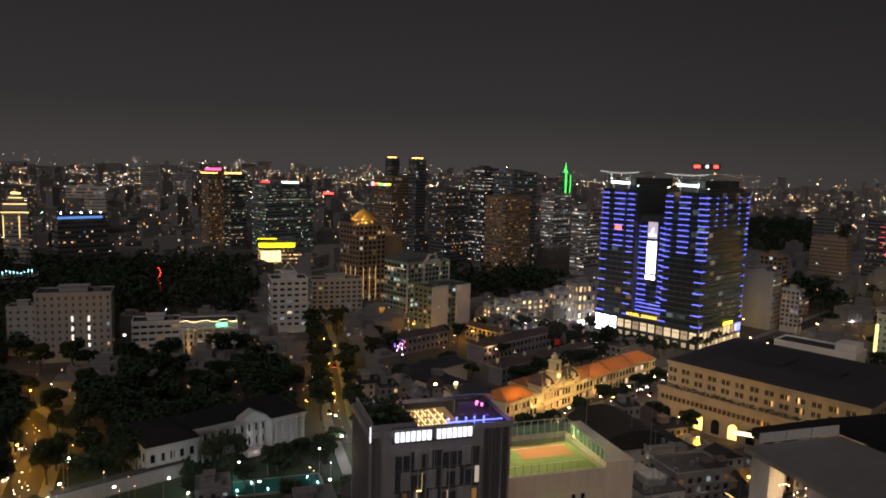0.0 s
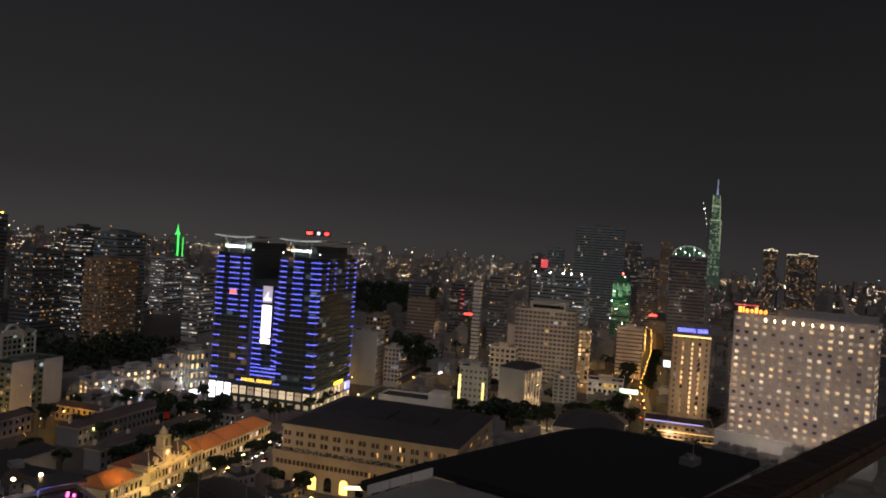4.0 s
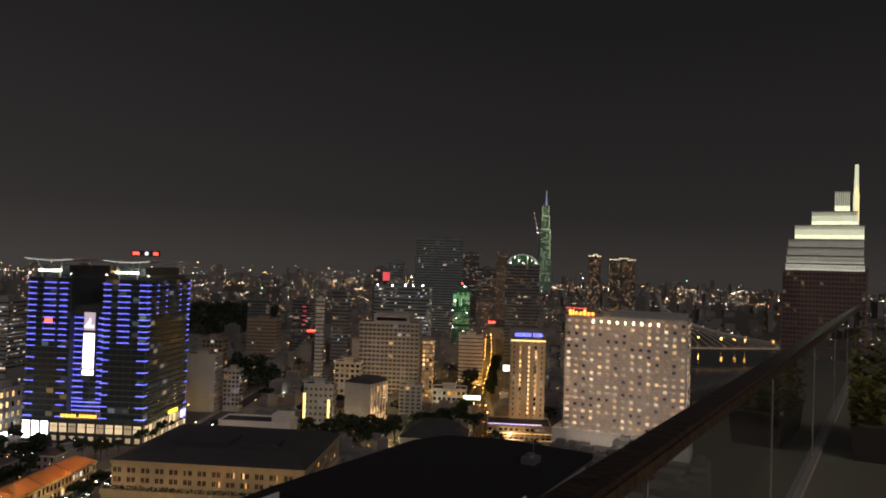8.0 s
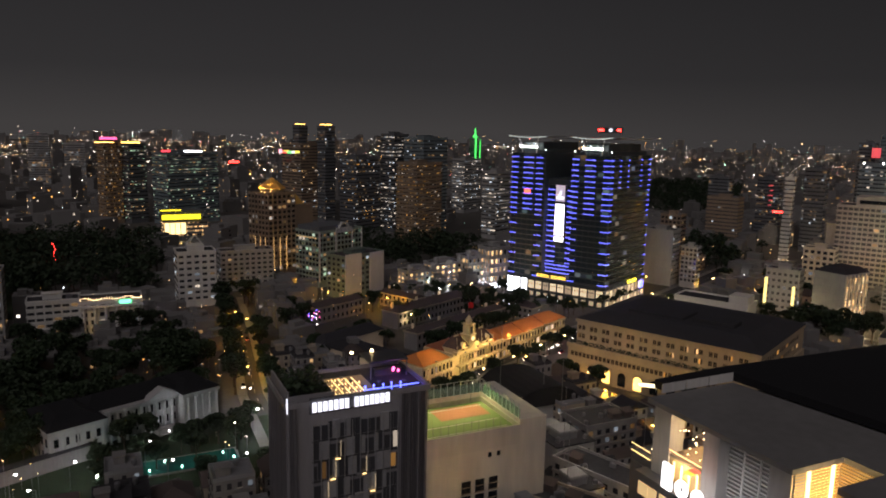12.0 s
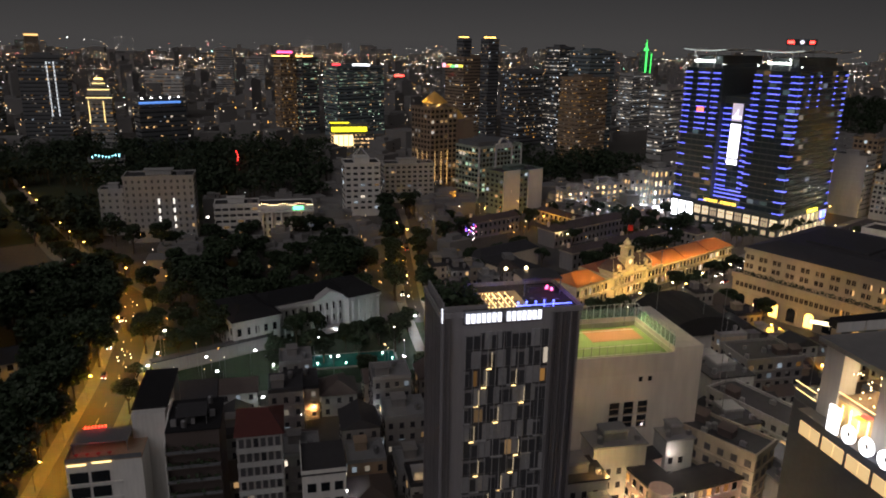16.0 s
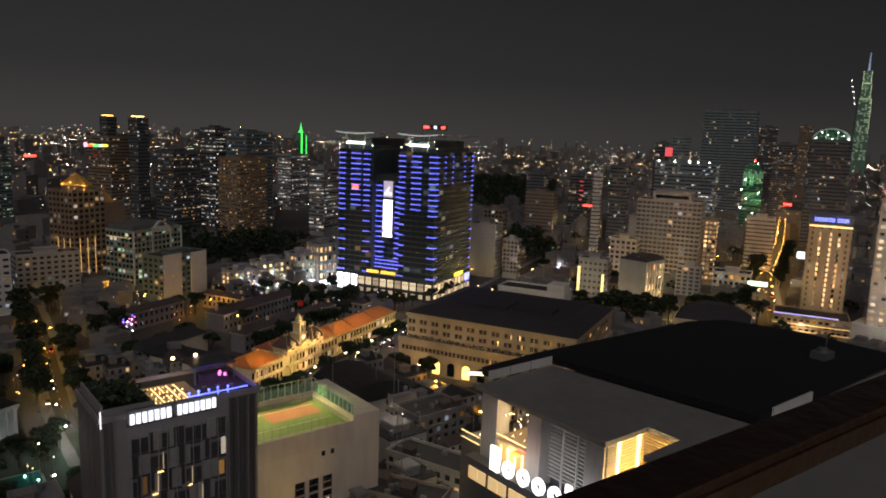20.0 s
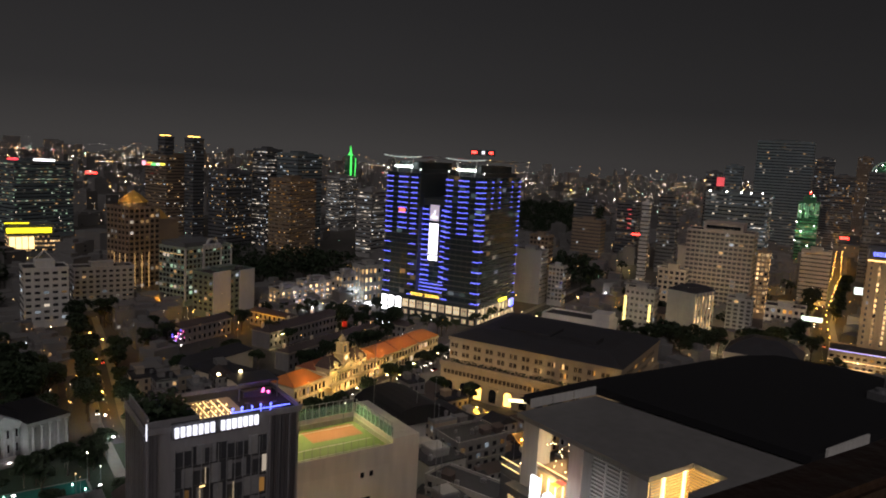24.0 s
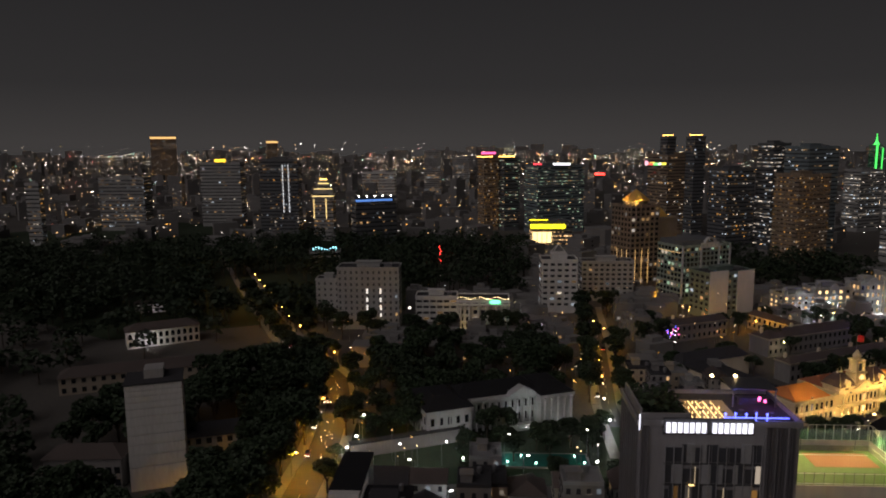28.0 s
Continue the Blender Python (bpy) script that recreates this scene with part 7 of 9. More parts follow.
for (ax, ay), (bx, by), n in (((-103, 114), (-133, 208), 1), ((-133, 208), (-173, 288), 5), ((-173, 288), (-240, 345), 5), ((-240, 345), (-340, 448), 3), ((-46, 300), (-67, 395), 5), ((62, 316), (128, 386), 17), ((195, 450), (260, 385), 3), ((360, 362), (432, 441), 4), ((432, 441), (595, 593), 5)):
    way = math.degrees(math.atan2(by - ay, bx - ax))
    for i in range(n):
        t, side = (i + CR.uniform(0.2, 0.8)) / n, -1 if n > 9 else CR.choice((-1, 1))
        off = side * CR.choice((1.7, 4.4)) if n < 9 else CR.choice((-6.5, -3.2, 0.5, 4))
        L = math.hypot(bx - ax, by - ay)
        car(ax + (bx - ax) * t + off * (by - ay) / L, ay + (by - ay) * t - off * (bx - ax) / L, way + (180 if side < 0 else 0), CR.choice(PAINTS))

# ---- low houses that fill the blocks ----
RND = random.Random(11)
KEEP = (((154, 500, 75), (70, 345, 30), (35, 320, 30), (110, 375, 30), (150, 320, 55), (90, 350, 30), (-5, 110, 20), (30, 165, 30), (-85, 262, 42), (-110, 250, 20), (-204, 383, 24), (-236, 389, 14), (-162, 388, 18), (-135, 394, 20), (-107, 463, 18), (-83, 510, 22), (-71, 564, 22), (-26, 533, 28), (-6, 491, 24), (228, 528, 20), (243, 512, 12), (194, 393, 38), (260, 414, 17), (271, 387, 24), (378, 495, 45), (391, 461, 9))
        + ((386, 424, 28), (333, 410, 16), (377, 336, 24), (367, 322, 32), (420, 285, 65), (90, 95, 70), (130, 90, 70), (-175, 176, 17), (-170, 211, 18), (-245, 256, 20), (491, 513, 24), (-56, 141, 10), (-66, 126, 12), (-85, 127, 11), (-43, 135, 9), (290, 332, 26), (214, 412, 24), (-27, 385, 8), (-297, 308, 24), (-256, 249, 38), (-196, 167, 17), (-186, 150, 16), (-163, 158, 14), (-160, 186, 12), (-235, 232, 20), (-360, 364, 14), (-328, 535, 14)))
ROADS = ((((-88, 64), (-111, 140), 12), ((-111, 140), (-133, 208), 12), ((-133, 208), (-153, 257), 12), ((-153, 257), (-173, 288), 12), ((-173, 288), (-240, 345), 14), ((-240, 345), (-360, 468), 14), ((-30, 250), (-46, 300), 10), ((-46, 300), (-67, 395), 10), ((-67, 395), (-88, 480), 9), ((-10, 258), (60, 326), 20), ((60, 326), (125, 392), 20), ((125, 392), (195, 462), 14), ((195, 462), (330, 600), 12), ((185, 455), (260, 385), 12), ((260, 385), (345, 300), 12), ((345, 345), (432, 441), 13))
        + (((432, 441), (595, 593), 12), ((62, 60), (44, 112), 9), ((44, 112), (20, 182), 9), ((20, 182), (-6, 258), 9)))


def free(x, y, r):
    if any(math.hypot(x - a, y - b) < c + r for a, b, c in KEEP):
        return False
    for (ax, ay), (bx, by), w in ROADS:
        t = max(0, min(1, ((x - ax) * (bx - ax) + (y - ay) * (by - ay)) / ((bx - ax) ** 2 + (by - ay) ** 2)))
        if math.hypot(x - ax - t * (bx - ax), y - ay - t * (by - ay)) < w + r * 0.8:
            return False
    return True


def in_park(x, y):
    """Under the park trees: a belt beyond the hotel block, wider towards the left."""
    az, d = math.degrees(math.atan2(x, y)), math.hypot(x, y)
    near = 500 if az > -31 else 440 - (-31 - az) * 9
    far = 745 + (-17 - az) * 1.5
    return (az < -15.5 and near < d < far) or (-2 < az < 9.5 and 565 < d < 690) or (21.5 < az < 28.5 and 620 < d < 760) or (21 < az < 29.2 - max(0, d - 1300) / 130 and 1010 < d < 1720) or in_grove(x, y)


def in_grove(x, y):
    """The dark gardens left of the avenue and round the palace."""
    e, n = x * math.cos(radians(GRID)) + y * math.sin(radians(GRID)), y * math.cos(radians(GRID)) - x * math.sin(radians(GRID))
    return (e < -66 and 160 < n < 420) or (-66 < e < 62 and 222 < n < 352)


def house(x, y, w, d, h, rot, roof, wall, glass):
    root = thing("house", roof[1], "house", pose(x, y, 0, 0, 0, rot), "houses of the old blocks")
    a, b = w / 2, d / 2
    floors = max(2, round(h / 3.6))
    g = Geo().box(-a, a, -b, b, 0, h)
    for f in range(1, floors):
        g.box(-a - 0.12, a + 0.12, -b - 0.12, b + 0.12, h * f / floors - 0.15, h * f / floors + 0.1)
    part("wall", g, wall, root)
    if roof[0] == "gable":
        part("roof", Geo().gable(-a, a, -b, b, h, h + min(w, d) * 0.3), roof[2], root)
    elif roof[0] == "hip":
        part("roof", Geo().hip(-a, a, -b, b, h, h + min(w, d) * 0.28, 0.5, min(a, b) * 0.8), roof[2], root)
    else:
        g = Geo().box(-a, a, -b, b, h, h + 0.2)
        for q in ((-a, a, -b, -b + 0.2), (-a, a, b - 0.2, b), (-a, -a + 0.2, -b + 0.2, b - 0.2), (a - 0.2, a, -b + 0.2, b - 0.2)):
            g.box(*q, h + 0.2, h + 1.1)
        part("roof", g, roof[2], root)
        part("stair_head", Geo().box(-a * 0.5, a * 0.1, b * 0.1, b * 0.8, h + 0.2, h + 2.6).box(-a * 0.56, a * 0.16, b * 0.04, b * 0.86, h + 2.6, h + 2.8), wall, root)
        part("water_tank", Geo().tube(a * 0.55, -b * 0.3, h + 0.2, h + 0.9, 0.5, n=8).rings(a * 0.55, -b * 0.3, ((h + 0.9, 0.8), (h + 2.2, 0.8), (h + 2.5, 0.3)), 10), m_steel, root)
    for i, (nx, ny, turn) in enumerate(FACES):
        span, off = (w, b) if ny else (d, a)
        n = max(2, round(span / 3.2))
        wv = root.matrix_world.to_3x3() @ Vector((nx, ny, 0))
        if wv.dot(Vector((-x, -y, 0))) <= 0:
            continue
        g = Geo()
        for k in range(n):
            q = -span / 2 + (k + 0.5) * span / n
            g.box(q - 0.6, q + 0.6, -0.1, 0.1, 0, 1.5).box(q - 0.75, q + 0.75, -0.2, 0, -0.15, -0.02)
        rows = Geo()
        for f in range(floors):
            z = h * f / floors + 1.0
            rows.add([(p[0], p[1], p[2] + z) for p in g.v], g.f)
        part("facade_windows", rows, glass, root, at=pose(0, 0, 0, 0, 0, turn) @ pose(0, -off, 0), kind="stuff")


m_roofbrown = surface("weathered_dark_tile", (0.085, 0.066, 0.06), 0.85, grain=2.5, bump=0.4)
ROOFS = (("flat", "flat-roofed plastered town house with water tank", m_roofgrey), ("flat", "narrow flat-roofed concrete house", m_roofdark), ("gable", "low house with pitched dark clay roof", m_roofbrown),
         ("gable", "low shed with pitched dark sheet roof", m_roofdark), ("hip", "old villa with hipped dark tile roof", m_roofbrown))
w_house = windows("house_panes", 0.12, (WARM, WHITE, COOL, WARM), 0.7, glass=(0.035, 0.035, 0.04), spread=3.0)
def az_ok(x, y):
    return not (-40 < math.degrees(math.atan2(x, y)) < -24 and math.hypot(x, y) < 165)


SPOTS, FAR_SPOTS = [], []
for i in range(-34, 40):
    for j in range(5, 52):
        e, n = i * 15 + RND.uniform(-3, 3), j * 14 + RND.uniform(-3, 3)
        x, y = near_grid(e, n).translation.to_2d()
        dist, az = math.hypot(x, y), math.degrees(math.atan2(x, y))
        w, d = RND.uniform(8, 13), RND.uniform(8, 12)
        pick, tall, tone, turn, skip = RND.choice(ROOFS), RND.random(), RND.choice((m_oldwall, m_brown, m_oldwall, m_concrete, m_oldcream)), RND.choice((0, 90)), RND.random()
        if -5 < az < 13.5 and 345 < dist < 470:
            continue
        if dist < 95 or dist > 640 or az < -56 or az > 62 or in_park(x, y) or not free(x, y, 6) or skip < 0.12:
            continue
        h = RND.uniform(6, 11) + (7 * tall if pick[0] == "flat" and dist > 190 else 0)
        (SPOTS if dist < 395 else FAR_SPOTS).append((dist, x, y, w, d, h, GRID + turn, pick, tone))
SPOTS.sort()
for dist, x, y, w, d, h, rot, pick, tone in SPOTS[:155]:
    if az_ok(x, y):
        house(x, y, w, d, h, rot, pick, tone, w_house)
FAR_SPOTS += SPOTS[155:]


# ---- distant city: blocks and their windows, then lamps ----
def far_city():
    rnd = random.Random(3)
    blocks, panes = Geo(), Geo()

    def put(x, y, w, dp, h, rot, keep, cap=True):
        d, c, s = math.hypot(x, y), math.cos(rot), math.sin(rot)
        if d < 2700 and x > 1.4 * y:
            keep *= 0.3
        at = lambda u, v, z: (x + u * c - v * s, y + u * s + v * c, z)
        box = Geo().box(-w / 2, w / 2, -dp / 2, dp / 2, 0, h)
        if cap:
            box.box(-w / 4, w / 5, -dp / 4, dp / 4, h, h + 2.6)
        blocks.add([at(*p) for p in box.v], box.f)
        tall = 3.6 if d < 1800 else 5.0
        fl = max(1, int(h / tall))
        for side in range(4):
            nx, ny, _ = FACES[side]
            wx, wy = nx * c - ny * s, nx * s + ny * c
            if wx * -x + wy * -y <= 0:
                continue
            span, off = (w, dp / 2) if ny else (dp, w / 2)
            k = max(2, int(span / (3.4 if d < 1500 else 5)))
            for f in range(fl):
                for q in range(k):
                    if rnd.random() > keep:
                        continue
                    u, pw, z = -span / 2 + (q + 0.5) * span / k, rnd.uniform(0.5, 0.9) * (1 if d < 1500 else 1.5), f * tall + 1.2
                    if ny:
                        e0, e1 = (u - pw, ny * (off + 0.12)), (u + pw, ny * (off + 0.12))
                    else:
                        e0, e1 = (nx * (off + 0.12), u - pw), (nx * (off + 0.12), u + pw)
                    panes.add([at(*e0, z), at(*e1, z), at(*e1, z + 1.5), at(*e0, z + 1.5)], [(0, 1, 2, 3)])

    for dist, x, y, w, d, h, rot, pick, tone in FAR_SPOTS:
        put(x, y, w, d, h, radians(rot), 0.06, pick[0] == "flat")
    for _ in range(900):
        az, d = radians(rnd.uniform(14, 52)), rnd.uniform(500, 1000)
        x, y = d * math.sin(az), d * math.cos(az)
        if in_park(x, y) or not free(x, y, 5) or any(math.hypot(x - o.location.x, y - o.location.y) < 30 for o in BIG):
            continue
        put(x, y, rnd.uniform(8, 17), rnd.uniform(8, 14), rnd.uniform(7, 20), radians(rnd.choice((45, 135, 20))), rnd.choice((0.02, 0.06, 0.15)), rnd.random() < 0.5)
    for _ in range(420):
        az, d = radians(rnd.uniform(-24, 9)), rnd.uniform(330, 560)
        x, y = d * math.sin(az), d * math.cos(az)
        if in_park(x, y) or not free(x, y, 5) or (math.degrees(az) > -5 and d < 470) or any(math.hypot(x - o.location.x, y - o.location.y) < 26 for o in BIG):
            continue
        put(x, y, rnd.uniform(8, 16), rnd.uniform(8, 13), rnd.uniform(5, 11), radians(rnd.choice((45, 20, 110))), rnd.choice((0.02, 0.08, 0.15)), rnd.random() < 0.3)
    for _ in range(3600):
        az, t = radians(rnd.uniform(-64, 85)), rnd.random()
        d = 600 + 4000 * t ** 1.4
        x, y = d * math.sin(az), d * math.cos(az)
        if in_park(x, y) or (math.degrees(az) > 54 and 520 < d < 1500):
            continue
        if d < 1100 and any(math.hypot(x - o.location.x, y - o.location.y) < 48 for o in BIG):
            continue
        h = rnd.uniform(7, 18) + (rnd.random() < 0.09) * rnd.uniform(8, 40) + (rnd.random() < 0.025) * rnd.uniform(20, 60) * min(1, d / 2000)
        if d < 1000:
            h = min(h, 30)
        put(x, y, rnd.uniform(10, 30), rnd.uniform(10, 24), h, radians(rnd.choice((45, 20, 60))), rnd.choice((0.02, 0.05, 0.1, 0.3)) if d < 2200 else rnd.choice((0.03, 0.08, 0.2)), rnd.random() < 0.5)
    for _ in range(420):
        az, d = radians(rnd.uniform(-63, 85)), rnd.uniform(3600, 4750)
        put(d * math.sin(az), d * math.cos(az), rnd.uniform(25, 90), 20, rnd.uniform(12, 30) + max(0, d - 3600) / 1150 * rnd.uniform(5, 62), radians(rnd.choice((45, 20, 0))), rnd.choice((0.03, 0.08, 0.14)), rnd.random() < 0.5)
    solo("distant_blocks", blocks, m_far, "distant dim city blocks", "buildings", kind="stuff")
    solo("distant_windows", panes, w_far, "lit windows of the distant city", "windows", kind="stuff")
    lights = Geo()

    def dot(x, y, z, r):
        lights.add([(x - r, y, z), (x + r, y, z), (x, y - r, z), (x, y + r, z), (x, y, z - r), (x, y, z + r)],
                   [(0, 2, 5), (2, 1, 5), (1, 3, 5), (3, 0, 5), (2, 0, 4), (1, 2, 4), (3, 1, 4), (0, 3, 4)])

    knots = [(rnd.uniform(-64, 86), rnd.uniform(500, 4700)) for _ in range(110)]
    for _ in range(15000):
        az, t = radians(rnd.uniform(-64, 86)), rnd.random()
        d = 420 + 4400 * t ** 1.1
        x, y = d * math.sin(az), d * math.cos(az)
        away = min(abs(math.degrees(az) - a) / 2.6 + abs(d - e) / 420 for a, e in knots)
        if rnd.random() > max(0.22, 1.25 - away * 0.75) * (1 if az < 0.82 else 0.15 if az > 0.95 and d < 2700 else 0.62):
            continue
        if in_park(x, y) or (d < 900 and rnd.random() < 0.4) or (math.degrees(az) > 54 and 520 < d < 1250):
            continue
        z = rnd.uniform(4, 16) + (rnd.random() < 0.3) * rnd.uniform(5, 30) + max(0, d - 3300) / 1500 * 88 * rnd.random() ** 1.3
        dot(x, y, z, d * rnd.uniform(0.00024, 0.0004) * (1.8 if rnd.random() < 0.035 else 1))
    for _ in range(230):
        # a street of lamps
        az, d = radians(rnd.uniform(-62, 84)), 650 + 3600 * rnd.random()
        x, y, way, gap = d * math.sin(az), d * math.cos(az), radians(rnd.choice((20, 45, 60, 110, 135))), rnd.uniform(22, 40)
        for k in range(rnd.randrange(7, 20)):
            u, v = x + math.cos(way) * gap * k, y + math.sin(way) * gap * k
            e = math.hypot(u, v)
            if e < 4700 and not in_park(u, v) and not (math.degrees(math.atan2(u, v)) > 54 and 520 < e < 1250):
                dot(u, v, 9 + max(0, e - 3300) / 1500 * 40, e * 0.00036)
    solo("distant_lamps", lights, w_lamps, "countless small lamps of the distant city", "lamps", kind="stuff")


BIG = [o for o in scene.objects if o.parent is None and o.type == "EMPTY" and o.location.length > 500]
m_far = surface("far_walls", (0.17, 0.165, 0.16), 0.9, stain=0.01, grain=0.05, bump=0)
w_far = windows("far_panes", 0.9, (WARM, WHITE, PALE, GOLD, WARM, WHITE), 1.7, spread=3.6)
w_lamps = windows("far_lamp_glow", 1.0, (PALE, WHITE, WARM, GOLD, PALE, WHITE, GOLD, PALE, WARM, PALE, WARM, WHITE, WARM, PALE, COOL, WHITE, GOLD, WARM, PALE, WHITE, WARM, PALE, (1, 0.2, 0.15), WARM, PALE, WHITE, (0.4, 1, 0.7)), 25, spread=5.5)
far_city()
park_woods()
grove()

# ---- blocks at the foot of the tower ----
def galleried_house():
    """Seven-storey house with a balcony on every floor."""
    root = thing("galleried_house", "grey concrete house with balconies on each floor", "apartment house", near_grid(-7.5, 141))
    W, D, H = 9.5, 12, 32
    part("wall", Geo().box(-W / 2, W / 2, 0, D, 0, H), m_concrete, root)
    for f in range(9):
        z = 1.5 + f * 3.4
        part("balcony", Geo().box(-W / 2, W / 2, -1.3, 0, z - 0.2, z).box(-W / 2, W / 2, -1.3, -1.18, z, z + 1.0), m_grey, root)
        for i in range(6):
            part("window", Geo().box(-W / 2 + 0.5 + i * 1.5, -W / 2 + 1.5 + i * 1.5, -0.1, 0.1, z + 0.5, z + 2.5), w_none if (i + f) % 5 else w_house, root)
    part("roof", Geo().hip(-W / 2, W / 2, 0, D, H, H + 3.2, 0.5, 3.5), m_redtile, root, "dark red hipped roof")
    part("lower_canopy", Geo().box(-4.5, 2, -7, -1.2, 4, 4.4), m_white, root)
    li = bpy.data.lights.new("yard_lamp", "POINT")
    li.energy, li.color, li.shadow_soft_size = 900, (0.8, 0.95, 1), 0.3
    ob = new("yard_lamp", li)
    ob.parent, ob.location = root, (3.8, -4, 9)
    part("wall_lamp", Geo().box(3.5, 4.1, -2.0, -1.4, 9.3, 9.7), e_white, root)


def roof_bar_house():
    root = thing("roof_bar_house", "white corner house with red-lit roof bar", "house", near_grid(-47, 145))
    W, D, H = 15, 9, 27
    part("wall", Geo().box(0, W, 0, D, 0, H), m_white, root)
    for f in range(6):
        part("floor_band", Geo().box(-0.2, W * 0.72, -0.25, 0, 3.6 + f * 3.6, 4.1 + f * 3.6), m_white, root)
        for i in range(2):
            part("window", Geo().box(0.6 + i * 4.2, 4.2 + i * 4.2, -0.12, 0.1, 4.3 + f * 3.6, 6.8 + f * 3.6), m_glass_dark, root)
    part("roof_deck", Geo().box(0, W, 0, D, H, H + 0.2), m_brown, root)
    part("deck_rail", Geo().box(0, W, 0, 0.1, H + 0.2, H + 1.2).box(0, 0.1, 0.1, D, H + 0.2, H + 1.2), m_dark, root)
    part("bar_light", Geo().box(0.4, 4, -0.25, -0.1, H - 0.5, H - 0.2), e_barstrip, root)
    part("bar_light", Geo().box(5.2, 9, -0.25, -0.1, H - 0.2, H + 0.1), e_barstrip, root)
    for i in range(7):
        part("red_bulb", Geo().box(2 + i * 0.7, 2.3 + i * 0.7, D + 0.1, D + 0.4, H + 3, H + 3.3), e_red, root)
    part("bar_roof", Geo().box(0.5, W - 3, 3, D, H + 2.6, H + 2.9), m_dark, root)
    for x in (0.8, W - 3.4):
        part("post", Geo().box(x, x + 0.2, 3.2, 3.4, H + 0.2, H + 2.6), m_dark, root)
    for i in range(4):
        part("bar_table", Geo().tube(1.8 + i * 2.2, 1.8, H + 0.2, H + 0.9, 0.06, n=6).tube(1.8 + i * 2.2, 1.8, H + 0.9, H + 0.96, 0.45, n=10), surface("red_table", (0.3, 0.03, 0.03)) if i == 0 else bpy.data.materials["red_table"], root)
    li = bpy.data.lights.new("bar_red", "POINT")
    li.energy, li.color, li.shadow_soft_size = 60, (1, 0.06, 0.04), 0.3
    ob = new("bar_red", li)
    ob.parent, ob.location = root, (5, 2.2, H + 2.2)
    up = part("upper_block", Geo().box(W - 3, W + 4, 8, 22, 0, 33), m_white, root)
    part("upper_roof", Geo().box(W - 3.3, W + 4.3, 10, 30, 33, 33.4), m_roofblack, root)
    part("upper_wall", Geo().box(W - 3, W + 4, 22, 30, 0, 33), m_dark, root)


def dark_slab():
    root = thing("dark_slab", "tall dark house with side wall coloured as lit, planted balconies and cluttered roof", "building", near_grid(-27, 144))
    part("wall", Geo().box(0, 11, 1.2, 15, 0, 32), m_roofbrown, root, "dark wall")
    # the light on this side is put into the wall's pale colour
    part("side_wall", Geo().add([(x, y, z) for x in (-0.3, 0) for y, z in ((-0.2, 0), (15, 0), (15, 33.2), (8, 33.2), (-0.2, 29.5))], [(4, 3, 2, 1, 0), (5, 6, 7, 8, 9), (0, 1, 6, 5), (1, 2, 7, 6), (2, 3, 8, 7), (3, 4, 9, 8), (4, 0, 5, 9)]), m_white, root, "blank side wall, the light on it put into pale colour")
    part("roof", Geo().box(0, 11.3, 1, 15.2, 32, 32.4), m_roofblack, root)
    rnd = random.Random(23)
    for f in range(8):
        z = 3 + f * 3.5
        bl = part("balcony", Geo().box(0, 11, -0.6, 1.2, z, z + 0.25), m_roofbrown, root)
        part("balcony_rail", Geo().box(0, 11, -0.6, -0.52, z + 0.25, z + 1.0), m_dark, bl)
        part("balcony_plants", leaf_heap(0.4, 10.6, -0.7, 0.2, z + 0.4, z + 1.7, 60 + f), m_leaf, bl, "dark balcony plants", kind="stuff")
    for k in range(9):
        x, y, q = rnd.uniform(0.8, 9), rnd.uniform(2, 13.4), rnd.uniform(0.6, 1.3)
        if k % 3 == 0:
            part("water_tank", Geo().rings(x, y, ((32.4, 0.6), (33.8, 0.6), (34.1, 0.2)), 10), m_steel, root)
        else:
            part("cooling_unit", Geo().box(x, x + q, y, y + q * 0.8, 32.4, 33.4 + 0.3 * q).box(x + 0.1, x + q - 0.1, y + 0.1, y + q * 0.7, 33.4 + 0.3 * q, 33.5 + 0.3 * q), m_roofgrey, root)
    part("roof_awning", Geo().add([(2, 3, 34.4), (8.5, 3, 34.4), (8.5, 8, 35.2), (2, 8, 35.2), (2, 3, 34.5), (8.5, 3, 34.5), (8.5, 8, 35.3), (2, 8, 35.3)], [(3, 2, 1, 0), (4, 5, 6, 7), (0, 1, 5, 4), (1, 2, 6, 5), (2, 3, 7, 6), (3, 0, 4, 7)]), m_roofdark, root)
    for x, y, z in ((2.1, 3.1, 34.4), (8.4, 3.1, 34.4), (2.1, 7.9, 35.2), (8.4, 7.9, 35.2)):
        part("post", Geo().box(x - 0.06, x + 0.06, y - 0.06, y + 0.06, 32.4, z), m_steel, root)


def white_gable_house():
    root = thing("white_gable_house", "tall narrow house with blank white side wall", "house", near_grid(1, 133))
    part("wall", Geo().box(0, 9, 0, 12, 0, 26), m_white, root)
    part("roof", Geo().box(-0.2, 9.2, -0.2, 12.2, 26, 26.4), m_roofdark, root)
    part("parapet", Geo().box(-0.2, 0, -0.2, 12.2, 26.4, 27.2).box(0, 9.2, -0.2, 0, 26.4, 27.2), m_white, root)
    for f in range(6):
        for i in range(3):
            part("window", Geo().box(1 + i * 2.8, 2.8 + i * 2.8, -0.12, 0.1, 3 + f * 3.8, 5 + f * 3.8), m_glass_dark, root)


m_redtile = surface("dark_red_tile", (0.085, 0.02, 0.017), 0.8, grain=2.5, bump=0.4)
galleried_house()
roof_bar_house()
dark_slab()
white_gable_house()


